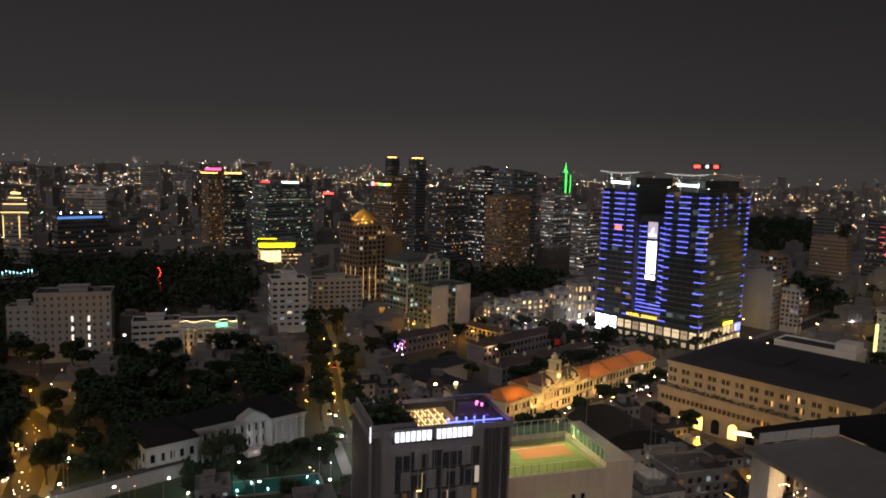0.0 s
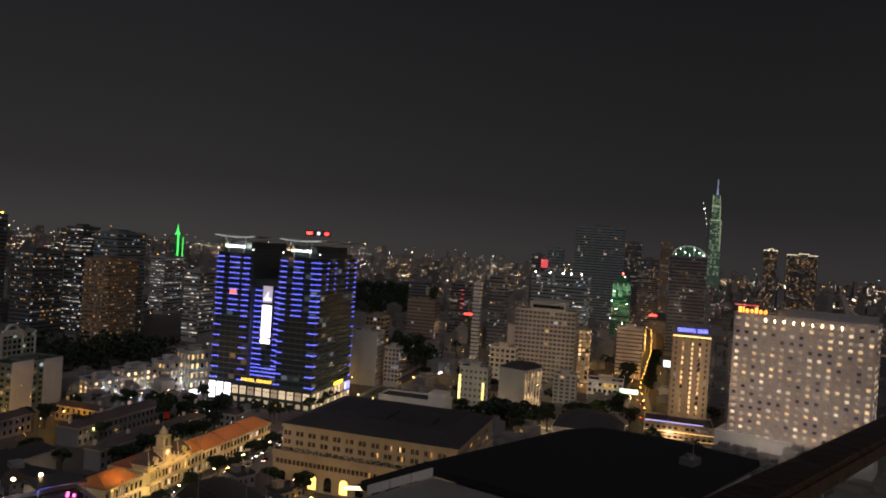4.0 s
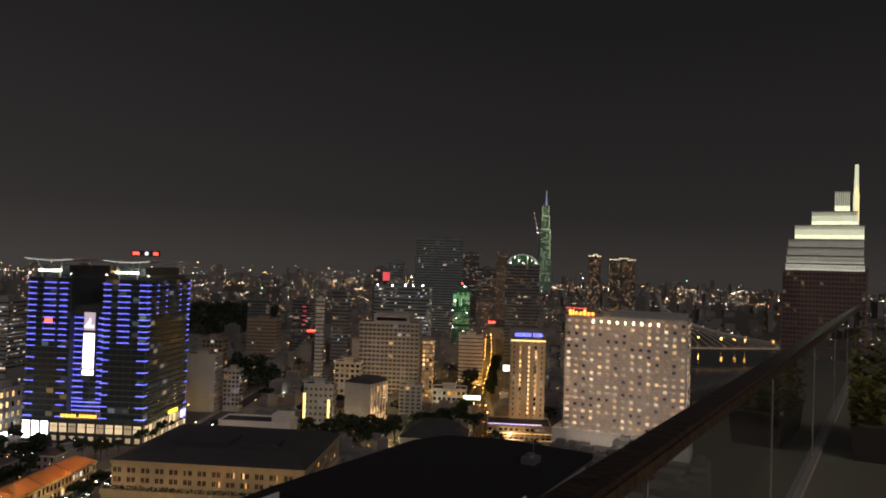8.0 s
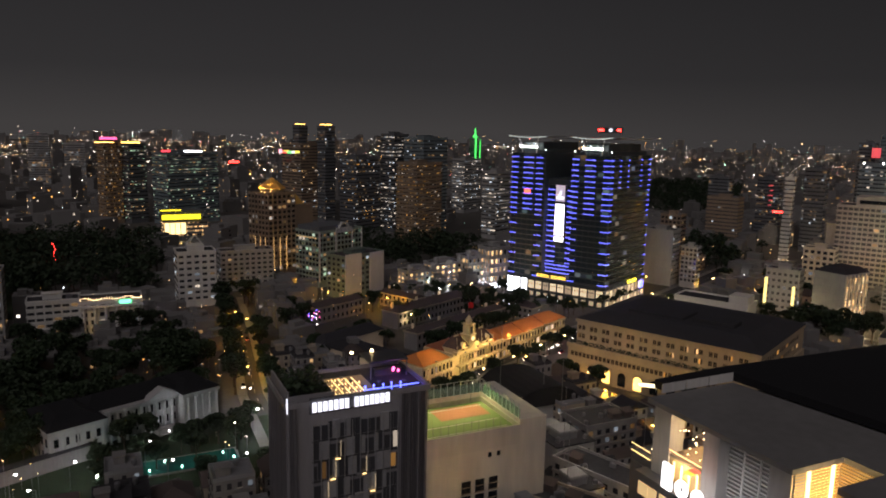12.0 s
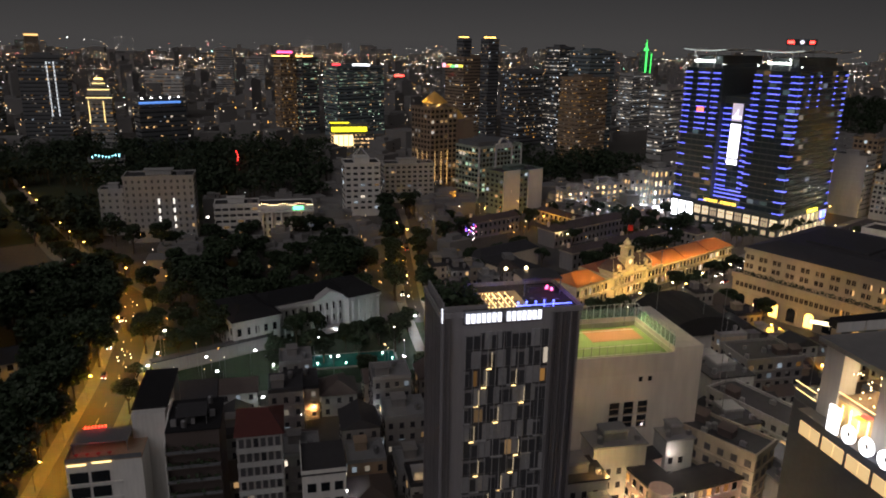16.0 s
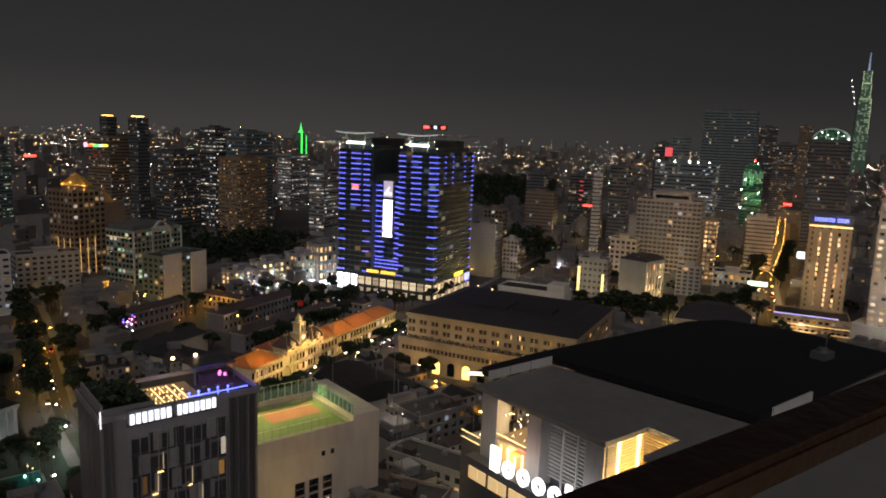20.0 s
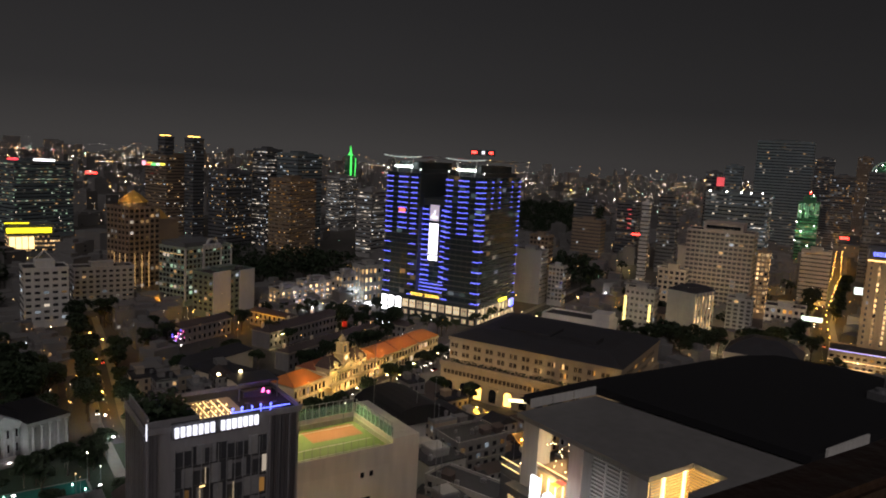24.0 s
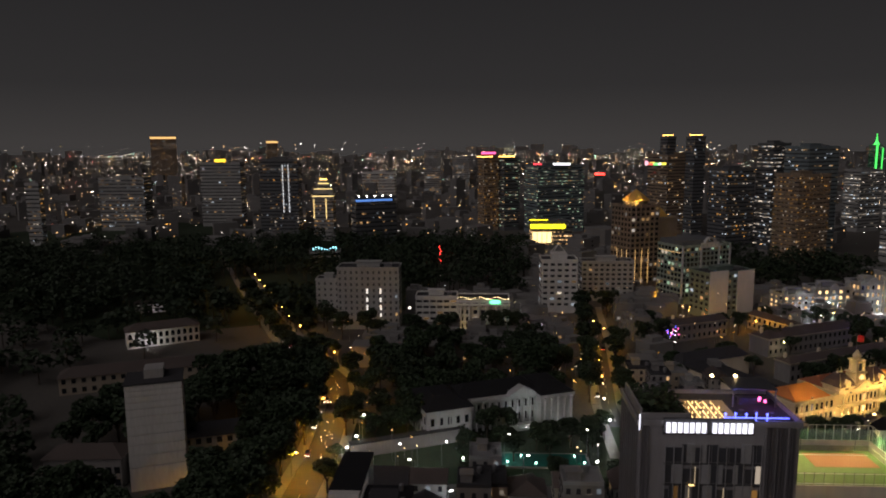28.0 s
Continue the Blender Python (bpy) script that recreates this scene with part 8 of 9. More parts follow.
# ---- school compound on the far side of the avenue ----
def blank_tower():
    root = thing("blank_tower", "pale windowless block with horizontal joints", "building", pose(-175, 176.5, 0, 0, 0, 40))
    w, d, h = 17.4, 13, 35.8
    rows = [(0, w / 2, d / 2)]
    for z in (8, 12, 15.4, 18.8, 22, 25, 27.6, 29.8, 31.8, 33.6):
        rows += [(z, w / 2, d / 2), (z, w / 2 - 0.3, d / 2 - 0.3), (z + 0.45, w / 2 - 0.3, d / 2 - 0.3), (z + 0.45, w / 2, d / 2)]
    part("wall", Geo().shell(rows + [(h, w / 2, d / 2)]), m_white, root)
    part("roof", Geo().box(-w / 2 - 0.3, w / 2 + 0.3, -d / 2 - 0.3, d / 2 + 0.3, h, h + 0.5), m_roofdark, root)
    part("stair_head", Geo().box(-3, 3, -2, 5, h + 0.5, h + 3.4), m_concrete, root)


def long_house(name, label, x, y, w, d, h, rot, wall, roof, lit, n, arches=False):
    root = thing(name, label, "school", pose(x, y, 0, 0, 0, rot))
    part("wall", Geo().box(-w / 2, w / 2, -d / 2, d / 2, 0, h), wall, root)
    part("roof", Geo().hip(-w / 2, w / 2, -d / 2, d / 2, h, h + d * 0.28, 0.8, d / 2), roof, root)
    for f in range(max(2, int(h / 4.2))):
        for i in range(n):
            q = -w / 2 + (i + 0.5) * w / n
            g = Geo().box(q - 0.9, q + 0.9, -d / 2 - 0.1, -d / 2 + 0.1, 1 + f * 4.2, 3.2 + f * 4.2)
            if arches:
                for k in range(6):
                    a0, a1 = math.pi * k / 6, math.pi * (k + 1) / 6
                    g.add([(q, -d / 2 - 0.1, 3.2 + f * 4.2), (q + 0.9 * math.cos(a0), -d / 2 - 0.1, 3.2 + f * 4.2 + 0.8 * math.sin(a0)), (q + 0.9 * math.cos(a1), -d / 2 - 0.1, 3.2 + f * 4.2 + 0.8 * math.sin(a1))], [(0, 1, 2)])
            part("window", g, lit, root)
    part("string_course", Geo().box(-w / 2 - 0.2, w / 2 + 0.2, -d / 2 - 0.3, -d / 2, h - 0.6, h), wall, root)
    return root


blank_tower()
long_house("school_wing", "grey two-storey school wing with dark roof", -171, 205, 29, 12, 8, 38, m_concrete, m_roofdark, m_glass_dark, 8)
r = long_house("arcade_school", "pale school wing with lit arched arcades", -297, 308, 38, 12, 9.5, 50, m_white, m_roofbrown, m_glass_dark, 12, True)
fl = part("arcade_lamp", Geo().box(-10, -9.4, -14, -13.4, 0, 3), m_steel, r)
flood(fl, (-9, -14, 3), (-9, -6, 5), 1900, (0.95, 1, 0.92), 150)
long_house("school_wing", "long dark school wing with small windows", -256, 249, 66, 12, 8, 41, m_oldcream, m_roofbrown, m_glass_dark, 16)
long_house("school_wing", "long dark school wing with small windows", -196, 167, 25, 11, 10.5, 24, m_oldwall, m_roofbrown, m_glass_dark, 9)

r = long_house("garden_house", "small pale house lit under the dark trees", -360, 364, 19, 10, 6, 42, m_white, m_roofbrown, m_glass_dark, 5)
fl = part("yard_lamp", Geo().box(-4, -3.6, -12, -11.6, 0, 3), m_steel, r)
flood(fl, (-3, -12, 3.4), (-2, -5, 4), 700, (0.95, 1, 0.9), 150)

# ---- palace precinct: wall, pavilions and fountain pool ----
wl_ = thing("compound_wall", "curved pale garden wall with dark roofed walk", "wall", pose(-123, 213.5, 0, 0, 0, 42.6))
for i in range(7):
    part("wall_panel", Geo().box(i * 6, i * 6 + 5.95, 0, 0.6, 0, 5.2), m_oldwall, wl_)
    part("coping", Geo().box(i * 6 - 0.1, i * 6 + 5.9, -0.5, 3, 5.2, 5.6), m_roofdark, wl_)
pool = thing("fountain_pool", "shallow lit pool with green water and lamps", "pool", near_grid(22, 243))
part("basin", Geo().box(-16, 16, -6, 6, 0, 0.5), m_pave, pool)
part("water", Geo().box(-15.2, 15.2, -5.2, 5.2, 0.5, 0.56), surface("pool_water", (0.02, 0.12, 0.10), 0.08, grain=0.8, bump=0.4), pool)
for i, (x, y) in enumerate(((-13, -2), (-8, 3), (-3, -3), (2, 2), (7, -2), (11, 3), (14, -2))):
    part("pool_lamp", Geo().rings(x, y, ((0.55, 0.2), (0.9, 0.28), (1.2, 0.1)), 8), lamp("pool_glow", (0.5, 1, 0.85), 6) if i == 0 else bpy.data.materials["pool_glow"], pool)
    if i % 2 == 0:
        li = bpy.data.lights.new("pool_light", "POINT")
        li.energy, li.color, li.shadow_soft_size = 130, (0.5, 1, 0.85), 0.2
        ob = new("pool_light", li)
        ob.parent, ob.location = pool, (x, y, 2.2)
r = long_house("garden_hall", "low garden hall with warm-lit eaves", -62, 203, 22, 10, 6, 40, m_cream, m_roofbrown, m_glass_dark, 6)
fl = part("eave_lamp", Geo().box(-5, -4.6, -7.4, -7, 0, 4), m_steel, r)
flood(fl, (-5, -9, 4), (-4, -5, 3), 900, (1, 0.6, 0.25), 150)

# ---- theatre roof and blocks round the sports court ----
th = thing("theatre", "old theatre with broad dark curved roof", "theatre", near_grid(142, 222))
part("wall", Geo().box(-12.5, 12.5, -12, 14, 0, 15), m_concrete, th)
n = 14
g = Geo()
for k in range(n):
    a0, a1 = math.pi * k / n, math.pi * (k + 1) / n
    p0, p1 = (-14 * math.cos(a0), 15 + 7 * math.sin(a0)), (-14 * math.cos(a1), 15 + 7 * math.sin(a1))
    g.add([(p0[0], -13, p0[1]), (p1[0], -13, p1[1]), (p1[0], 15, p1[1]), (p0[0], 15, p0[1])], [(0, 1, 2, 3)])
    g.add([(0, -13, 15), (p0[0], -13, p0[1]), (p1[0], -13, p1[1])], [(2, 1, 0)])
    g.add([(0, 15, 15), (p0[0], 15, p0[1]), (p1[0], 15, p1[1])], [(0, 1, 2)])
part("roof", g, m_roofblack, th, "dark curved theatre roof")
part("porch", Geo().box(-10, 10, -17, -12, 0, 9).box(-11, 11, -18, -12, 9, 9.6), m_concrete, th)
def lane_block(label, x, y, w, d, h, rot, floors, bays, wall, glass, seed):
    r = B("lane_block", label, x, y, w, d, h, rot, floors, bays, wall, glass, single=True, plant=False, pane=(0.45, 0.5))
    rnd = random.Random(seed)
    for k in range(7):
        px_, py_, q = rnd.uniform(-w / 2 + 1, w / 2 - 3), rnd.uniform(-d / 2 + 1, d / 2 - 3), rnd.uniform(0.8, 1.8)
        if k % 4 == 0:
            part("water_tank", Geo().rings(px_, py_, ((h - 0.2, 0.7), (h + 1.3, 0.7), (h + 1.6, 0.2)), 10), m_steel, r)
        elif k % 4 == 1:
            part("roof_sheet", Geo().add([(px_, py_, h + 1.6), (px_ + 4, py_, h + 1.6), (px_ + 4, py_ + 3, h + 2.4), (px_, py_ + 3, h + 2.4), (px_, py_, h + 1.7), (px_ + 4, py_, h + 1.7), (px_ + 4, py_ + 3, h + 2.5), (px_, py_ + 3, h + 2.5)], [(3, 2, 1, 0), (4, 5, 6, 7), (0, 1, 5, 4), (1, 2, 6, 5), (2, 3, 7, 6), (3, 0, 4, 7)]).box(px_ + 0.2, px_ + 3.8, py_ + 0.2, py_ + 2.8, h - 0.2, h + 1.6), m_roofbrown, r, "sloping sheet over a roof shed")
        else:
            part("cooling_unit", Geo().box(px_, px_ + q, py_, py_ + q * 0.6, h - 0.2, h + 0.9).tube(px_ + q / 2, py_ + q * 0.3, h + 0.9, h + 1.05, q * 0.25, n=8), m_roofgrey, r)
    for k in range(3):
        part("wall_unit", Geo().box(-w / 2 + 2 + k * w / 3.4, -w / 2 + 2.9 + k * w / 3.4, -d / 2 - 0.7, -d / 2 - 0.2, h * (0.35 + 0.2 * k), h * (0.35 + 0.2 * k) + 0.7), m_roofgrey, r)


lane_block("grey concrete block with lit strip windows", 78, 222, 20, 14, 20, 19, 5, 6, m_oldwall, w_some, 31)
lane_block("long grey terrace of rear houses", 70, 190, 30, 11, 17, -52, 4, 9, m_concrete, w_few, 32)
lane_block("pale apartment block with cluttered flat roof", 48, 161, 26, 10, 25, -41, 6, 8, m_oldcream, w_none, 33)


def corner_block():
    """Rounded corner house with a courtyard roof and a green sign."""
    root = thing("corner_block", "pink-lit corner block with green sign and flat dark roofs", "building", near_grid(76, 121, 0, 9))
    for x0, x1, y0, y1, h in ((0, 7, 0, 19, 19), (7, 25, 0, 7, 18.5), (7, 25, 13, 19, 19), (18, 25, 7, 13, 16)):
        part("wall", Geo().box(x0, x1, y0, y1, 0, h), m_pinkwall, root)
        part("roof", Geo().box(x0 - 0.3, x1 + 0.3, y0 - 0.3, y1 + 0.3, h, h + 0.5), m_roofdark, root)
    part("corner_bay", Geo().tube(1.2, 1.2, 0, 20.4, 2.6, n=16), m_pinkwall, root)
    part("court_canopy", Geo().rings(11, 10, ((15.2, 3.6), (15.9, 3.7), (16.1, 3.4), (16.1, 2.6), (15.6, 2.5)), 24), m_white, root, "round white courtyard canopy")
    win = Geo().box(-0.6, 0.6, -0.1, 0.15, 0, 1.8).mesh("window", w_gold)
    sil = Geo().box(-0.8, 0.8, -0.3, 0, -0.2, 0).mesh("window_sill", m_white)
    for f in range(5):
        for i in range(6):
            part("window", win, w_gold, root, at=pose(0, 3.6 + i * 2.5, 1.5 + f * 3.7, 0, 0, -90))
            part("window_sill", sil, m_white, root, at=pose(0, 3.6 + i * 2.5, 1.5 + f * 3.7, 0, 0, -90))
        for i in range(8):
            part("window", win, w_gold, root, at=pose(4 + i * 2.4, 0, 1.5 + f * 3.7))
            part("window_sill", sil, m_white, root, at=pose(4 + i * 2.4, 0, 1.5 + f * 3.7))
    part("corner_sign", Geo().box(-1.9, 3.6, -1.9, -1.6, 13.5, 17.5), lamp("sign_lime", (0.5, 1, 0.6), 1.4), root, "glowing pale green sign")
    # points without lamp bodies, added to brighten walls and lane
    for x, y, z, p, c in ((-4, -6, 9, 1300, (1, 0.66, 0.45)), (-5, 10, 10, 1900, (1, 0.6, 0.24)), (12, -7, 9, 4200, (1, 0.6, 0.4)), (11, 10, 21, 260, (1, 0.9, 0.8)), (14, 31, 9, 5200, (1, 0.5, 0.14)), (30, 12, 12, 4200, (1, 0.72, 0.45)), (3, 26, 24, 700, (1, 0.6, 0.3))):
        li = bpy.data.lights.new("lane_light", "POINT")
        li.energy, li.color, li.shadow_soft_size = p, c, 0.4
        ob = new("lane_light", li)
        ob.parent, ob.location = root, (x, y, z)
    for i in range(9):
        part("lane_lamp", Geo().rings(-5.5 - (i % 2) * 3, -2 + i * 2.6, ((0, 0.1), (4 + i % 3, 0.06), (4.1 + i % 3, 0.24), (4.5 + i % 3, 0.08)), 8), e_warm, root)


m_pinkwall = surface("rose_plaster", (0.62, 0.46, 0.40), streak=True)
corner_block()

# ---- roofs below the sports court ----
for e, n, w, d, h, rf in ((60, 130, 12, 9, 22, "a"), (72, 136, 13, 7, 25, "b"), (62, 119, 9, 8, 19, "c"), (88, 137, 7, 6, 24, "d"), (84, 108, 12, 8, 15, "e"), (70, 106, 9, 8, 16, "f"), (101, 112, 10, 12, 16, "g"), (112, 128, 12, 14, 18, "h"), (112, 150, 12, 10, 19, "i"), (128, 178, 14, 12, 18, "j")):
    m = near_grid(e, n)
    root = thing("lane_house", "grey flat-roofed house in the narrow lane", "house", m, "houses below the sports court")
    part("wall", Geo().box(-w / 2, w / 2, -d / 2, d / 2, 0, h), m_concrete if rf in "aceg" else m_grey, root)
    part("roof", Geo().box(-w / 2 - 0.3, w / 2 + 0.3, -d / 2 - 0.3, d / 2 + 0.3, h, h + 0.4), m_roofgrey if rf in "bdfh" else m_roofdark, root)
    part("roof_hut", Geo().box(-w / 4, w / 5, -d / 5, d / 3, h + 0.4, h + 2.6).frustum(-w / 4 - 0.3, w / 5 + 0.3, -d / 5 - 0.3, d / 3 + 0.3, h + 2.6, h + 3.1, 0.3, 0.3), m_roofgrey, root)
    part("cooling_unit", Geo().box(w / 3, w / 3 + 1, -d / 3, -d / 3 + 0.9, h + 0.4, h + 1.5), m_steel, root)
    part("water_tank", Geo().rings(-w / 3, -d / 4, ((h + 0.4, 0.7), (h + 1.9, 0.7), (h + 2.2, 0.3)), 10), m_steel, root)
    for i in range(int(w / 2.6)):
        for f in range(2, int(h / 3.6)):
            part("window", Geo().box(-w / 2 + 0.8 + i * 2.6, -w / 2 + 1.9 + i * 2.6, -d / 2 - 0.1, -d / 2 + 0.1, f * 3.6, f * 3.6 + 1.6), w_house, root)


# ---- lane lights: strings of bulbs and a lit bar terrace ----
ln = thing("light_string", "vertical string of amber bulbs on the lane", "string lights", near_grid(68, 140))
for k, (x, y) in enumerate(((0, 0), (3.2, -7), (5, 4))):
    part("light_line", Geo().box(x, x + 0.16, y, y + 0.16, 5, 21 - k * 3), e_barstrip, ln)
    part("mast", Geo().tube(x + 0.3, y + 0.3, 0, 19.5 - k * 3, 0.08, n=6), m_steel, ln)
bulb = Geo().rings(0, 0, ((-0.25, 0.05), (0, 0.22), (0.25, 0.05)), 6).mesh("bulb", e_warm)
LB = random.Random(62)
for k in range(34):
    part("bulb", bulb, e_warm, ln, at=pose(LB.uniform(-3, 6), LB.uniform(-26, 12), LB.uniform(3, 11)))
bar = thing("bar_terrace", "small roof terrace bar under warm string lights", "terrace", near_grid(98, 158))
part("deck", Geo().box(-6, 6, -4, 4, 0, 14), m_concrete, bar)
part("parapet", Geo().box(-6, 6, -4, -3.8, 14, 15).box(-6, -5.8, -3.8, 4, 14, 15), m_cream, bar)
for k in range(5):
    part("light_line", Geo().box(-5.5, 5.5, -3 + k * 1.5, -2.9 + k * 1.5, 16.5, 16.6), e_pier, bar)
for k in range(6):
    part("post", Geo().box(-5.6 + k * 2.2, -5.5 + k * 2.2, -3.6, -3.5, 14, 16.6), m_steel, bar)


# ---- long low wings behind the city hall, dark roofs and pale walls ----
def court_wing(x, y, w, d, h, rot, hip=True):
    root = thing("court_wing", "long low government wing with dark tiled roof", "building", pose(x, y, 0, 0, 0, rot), "wings behind the city hall")
    a, b = w / 2, d / 2
    part("wall", Geo().box(-a, a, -b, b, 0, h), m_oldwall, root)
    part("cornice", Geo().box(-a - 0.5, a + 0.5, -b - 0.5, b + 0.5, h, h + 0.7), m_oldcream, root)
    part("roof", Geo().hip(-a, a, -b, b, h + 0.7, h + 0.7 + d * 0.22, 0.3, b * 0.9) if hip else Geo().gable(-a, a, -b, b, h + 0.7, h + 0.7 + d * 0.2), m_roofbrown, root)
    win = Geo().box(-0.6, 0.6, -0.12, 0.1, 0, 2.1).mesh("window", m_glass_dark)
    n = int(w / 3.4)
    for f in range(2):
        for i in range(n):
            part("window", win, m_glass_dark, root, at=pose(-a + (i + 0.5) * w / n, -b, 1.6 + f * h / 2))
    for i in range(0, n, 6):
        part("chimney", Geo().box(-a + 2 + i * w / n, -a + 3.2 + i * w / n, 0.5, 1.7, h, h + d * 0.22 + 2.2), m_cream, root)


for q in ((52, 388, 78, 9, 9, 44, True), (40, 428, 70, 13, 9, 44, True), (92, 428, 34, 11, 8, -46, True), (-18, 428, 36, 11, 9, 44, False), (24, 452, 30, 10, 8, -46, False)):
    court_wing(*q)
for x, y, k, s in ((20, 412, 0, 1.0), (30, 404, 2, 1.1), (62, 412, 0, 0.9), (74, 424, 2, 1.0), (-34, 404, 0, 1.1), (-42, 392, 1, 0.9), (-30, 380, 2, 1.1), (0, 372, 0, 1.0), (-10, 362, 2, 1.2), (12, 364, 2, 1.0), (60, 452, 1, 0.9), (82, 450, 0, 1.0), (5, 440, 0, 1.0), (-4, 450, 2, 1.0),
                   (100, 446, 0, 1.0), (110, 436, 2, 1.1), (-44, 426, 0, 1.0), (-24, 350, 0, 0.9), (-18, 340, 2, 1.0), (36, 366, 2, 0.9), (48, 470, 0, 1.0), (70, 474, 2, 1.0)):
    tree(x, y, k, s, TR.uniform(0, 360))
for k in range(9):
    t = -37 + k * 9.2
    tree(52 + t * 0.72 + 8.5, 388 + t * 0.69 - 8.5, (0, 2, 1)[k % 3], 0.9 + 0.12 * math.sin(k * 2.1), k * 77)
orn = thing("light_ornament", "tall festive frame with pink and blue lamps", "decoration", pose(-27, 385, 0))
part("mast", Geo().tube(0, 0, 0, 15, 0.15, n=6), m_steel, orn)
for k in range(22):
    part("lamp_spot", Geo().rings(LB.uniform(-3, 3), LB.uniform(-2, 2), ((0, 0.05), (0.3, 0.3), (0.6, 0.05)), 6), (e_pink, e_blue, e_pink, e_white)[k % 4], orn, at=pose(0, 0, LB.uniform(6, 15)))


# ---- opera house roof, lit canopy, white hall and rooftops near the square ----
def opera_house():
    root = thing("opera_house", "old opera house with dark domed hipped roof", "theatre", pose(290, 332, 0, 0, 0, -45))
    part("wall", Geo().box(-20, 20, -14, 14, 0, 11), m_cream, root)
    part("cornice", Geo().box(-20.6, 20.6, -14.6, 14.6, 10.4, 11.4), m_cream, root)
    part("roof", Geo().frustum(-20.4, 20.4, -14.4, 14.4, 11.4, 16.5, 6, 5).frustum(-14.4, 14.4, -9.4, 9.4, 16.5, 20, 8, 5), m_roofdark, root)
    n, g = 10, Geo()
    for k in range(n):
        a0, a1 = math.pi * k / n, math.pi * (k + 1) / n
        g.add([(x, y, z) for y in (-19, -16) for x, z in ((0, 2), (4 * math.cos(a0), 2 + 6 * math.sin(a0)), (4 * math.cos(a1), 2 + 6 * math.sin(a1)))], [(0, 1, 2), (5, 4, 3), (1, 4, 5, 2)])
    part("porch_shell", g, lamp("porch_glow", (1, 0.9, 0.6), 1.1), root, "glowing white half-round porch", at=pose(30, 8, 0, 0, 0, 25))
    for k in range(12):
        part("red_lamp", Geo().rings(24 - k * 0.9, 24 + (k % 3), ((2, 0.05), (2.4, 0.3), (2.8, 0.05)), 6), e_red, root)


opera_house()


def market_corner():
    """White end walls of the hall behind the arcade block."""
    root = thing("market_annex", "low white-walled annex with flat dark roof", "building", pose(214, 412, 0, 0, 0, -45), TOWN)
    part("wall", Geo().box(-22, 22, -9, 9, 0, 14), m_white, root)
    part("roof", Geo().box(-21.6, 21.6, -8.6, 8.6, 14, 14.3), m_roofdark, root)
    part("parapet", Geo().box(-22.2, 22.2, -9.2, -8.8, 14, 15.2).box(-22.2, 22.2, 8.8, 9.2, 14, 15.2).box(-22.2, -21.8, -8.8, 8.8, 14, 15.2).box(21.8, 22.2, -8.8, 8.8, 14, 15.2), m_white, root)
    part("stair_block", Geo().box(10, 21, -6, 7, 14.3, 19), m_white, root)
    fl = part("wall_lamp", Geo().box(-22.6, -22.2, -1, 1, 9, 9.4), m_steel, root)
    flood(fl, (-30, -4, 18), (-22, 0, 8), 2600, (0.9, 0.95, 1), 120)


market_corner()


# ---- trees and lamps of the palace garden ----
GT = random.Random(90)
for k in range(46):
    e, n = GT.uniform(-46, 64), GT.choice((GT.uniform(205, 236), GT.uniform(206, 222), GT.uniform(252, 272)))
    x, y = near_grid(e, n).translation.to_2d()
    if not (4 < e < 40 and 228 < n < 252) and e > -8 and free(x, y, 3) and math.hypot(x + 62, y - 203) > 14:
        tree(x, y, GT.choice((0, 2, 2)), GT.uniform(0.6, 0.95), GT.uniform(0, 360))
for e, n, p in ((-36, 212, 240), (-22, 224, 280), (-6, 228, 240), (14, 230, 240), (36, 224, 240), (50, 214, 240), (-44, 244, 320), (-30, 236, 320)):
    m = near_grid(e, n).translation
    street_lamp(m.x, m.y, GT.uniform(0, 360), p, COLD, "white", e_white)
# signs and shop lights at the foot of the arcade block
sign_thing("shop_sign", "white lit shop sign above the pavement", face(119, 296, 8), 4, 5, bright("shop_white", (1, 0.9, 0.7), 1.6))
sign_thing("shop_sign", "long pale yellow shop sign", face(121, 284, 6), 9, 2, bright("shop_cream", (1, 0.85, 0.5), 1.5))
sign_thing("shop_sign", "golden lit window of the corner shop", face(131, 290, 7), 5, 4.5, bright("shop_gold", (1, 0.62, 0.2), 1.4))
for x, y, k, s in ((92, 308, 2, 1.1), (104, 300, 0, 0.8), (112, 312, 2, 1.0), (128, 302, 2, 1.1), (136, 276, 0, 0.8)):
    tree(x, y, k, s, GT.uniform(0, 360))

for x, y, k, s in ((-112, 238, 0, 1.0), (-118, 250, 1, 0.9), (-124, 264, 0, 1.1), (-112, 264, 1, 0.9), (-106, 252, 0, 0.9), (-130, 276, 1, 0.9), (-118, 278, 0, 1.1), (-104, 274, 1, 1.0), (-92, 284, 0, 1.1), (-80, 290, 1, 0.9), (-68, 296, 0, 1.0), (-104, 290, 1, 1.0),
                   (-52, 252, 2, 1.1), (-60, 246, 2, 1.0), (-76, 240, 2, 0.9), (-86, 232, 2, 0.9), (-68, 232, 2, 1.0)):
    tree(x, y, k, s, GT.uniform(0, 360))
lamp("stair_pale", (1, 0.95, 0.85), 0.7)
# lit stair strips of the pale hotel block and of the corner block
for x in (-0.6, 7.4):
    part("lit_stair_window", Geo().box(x - 0.5, x + 0.5, -8.75, -8.55, 8, 10).box(x - 0.5, x + 0.5, -8.75, -8.55, 12, 15).box(x - 0.5, x + 0.5, -8.75, -8.55, 17, 19.5).box(x - 0.5, x + 0.5, -8.75, -8.55, 22, 25), bpy.data.materials["stair_pale"], bpy.data.objects["hotel_block"])
strip_host = bpy.data.objects["warm_block"]
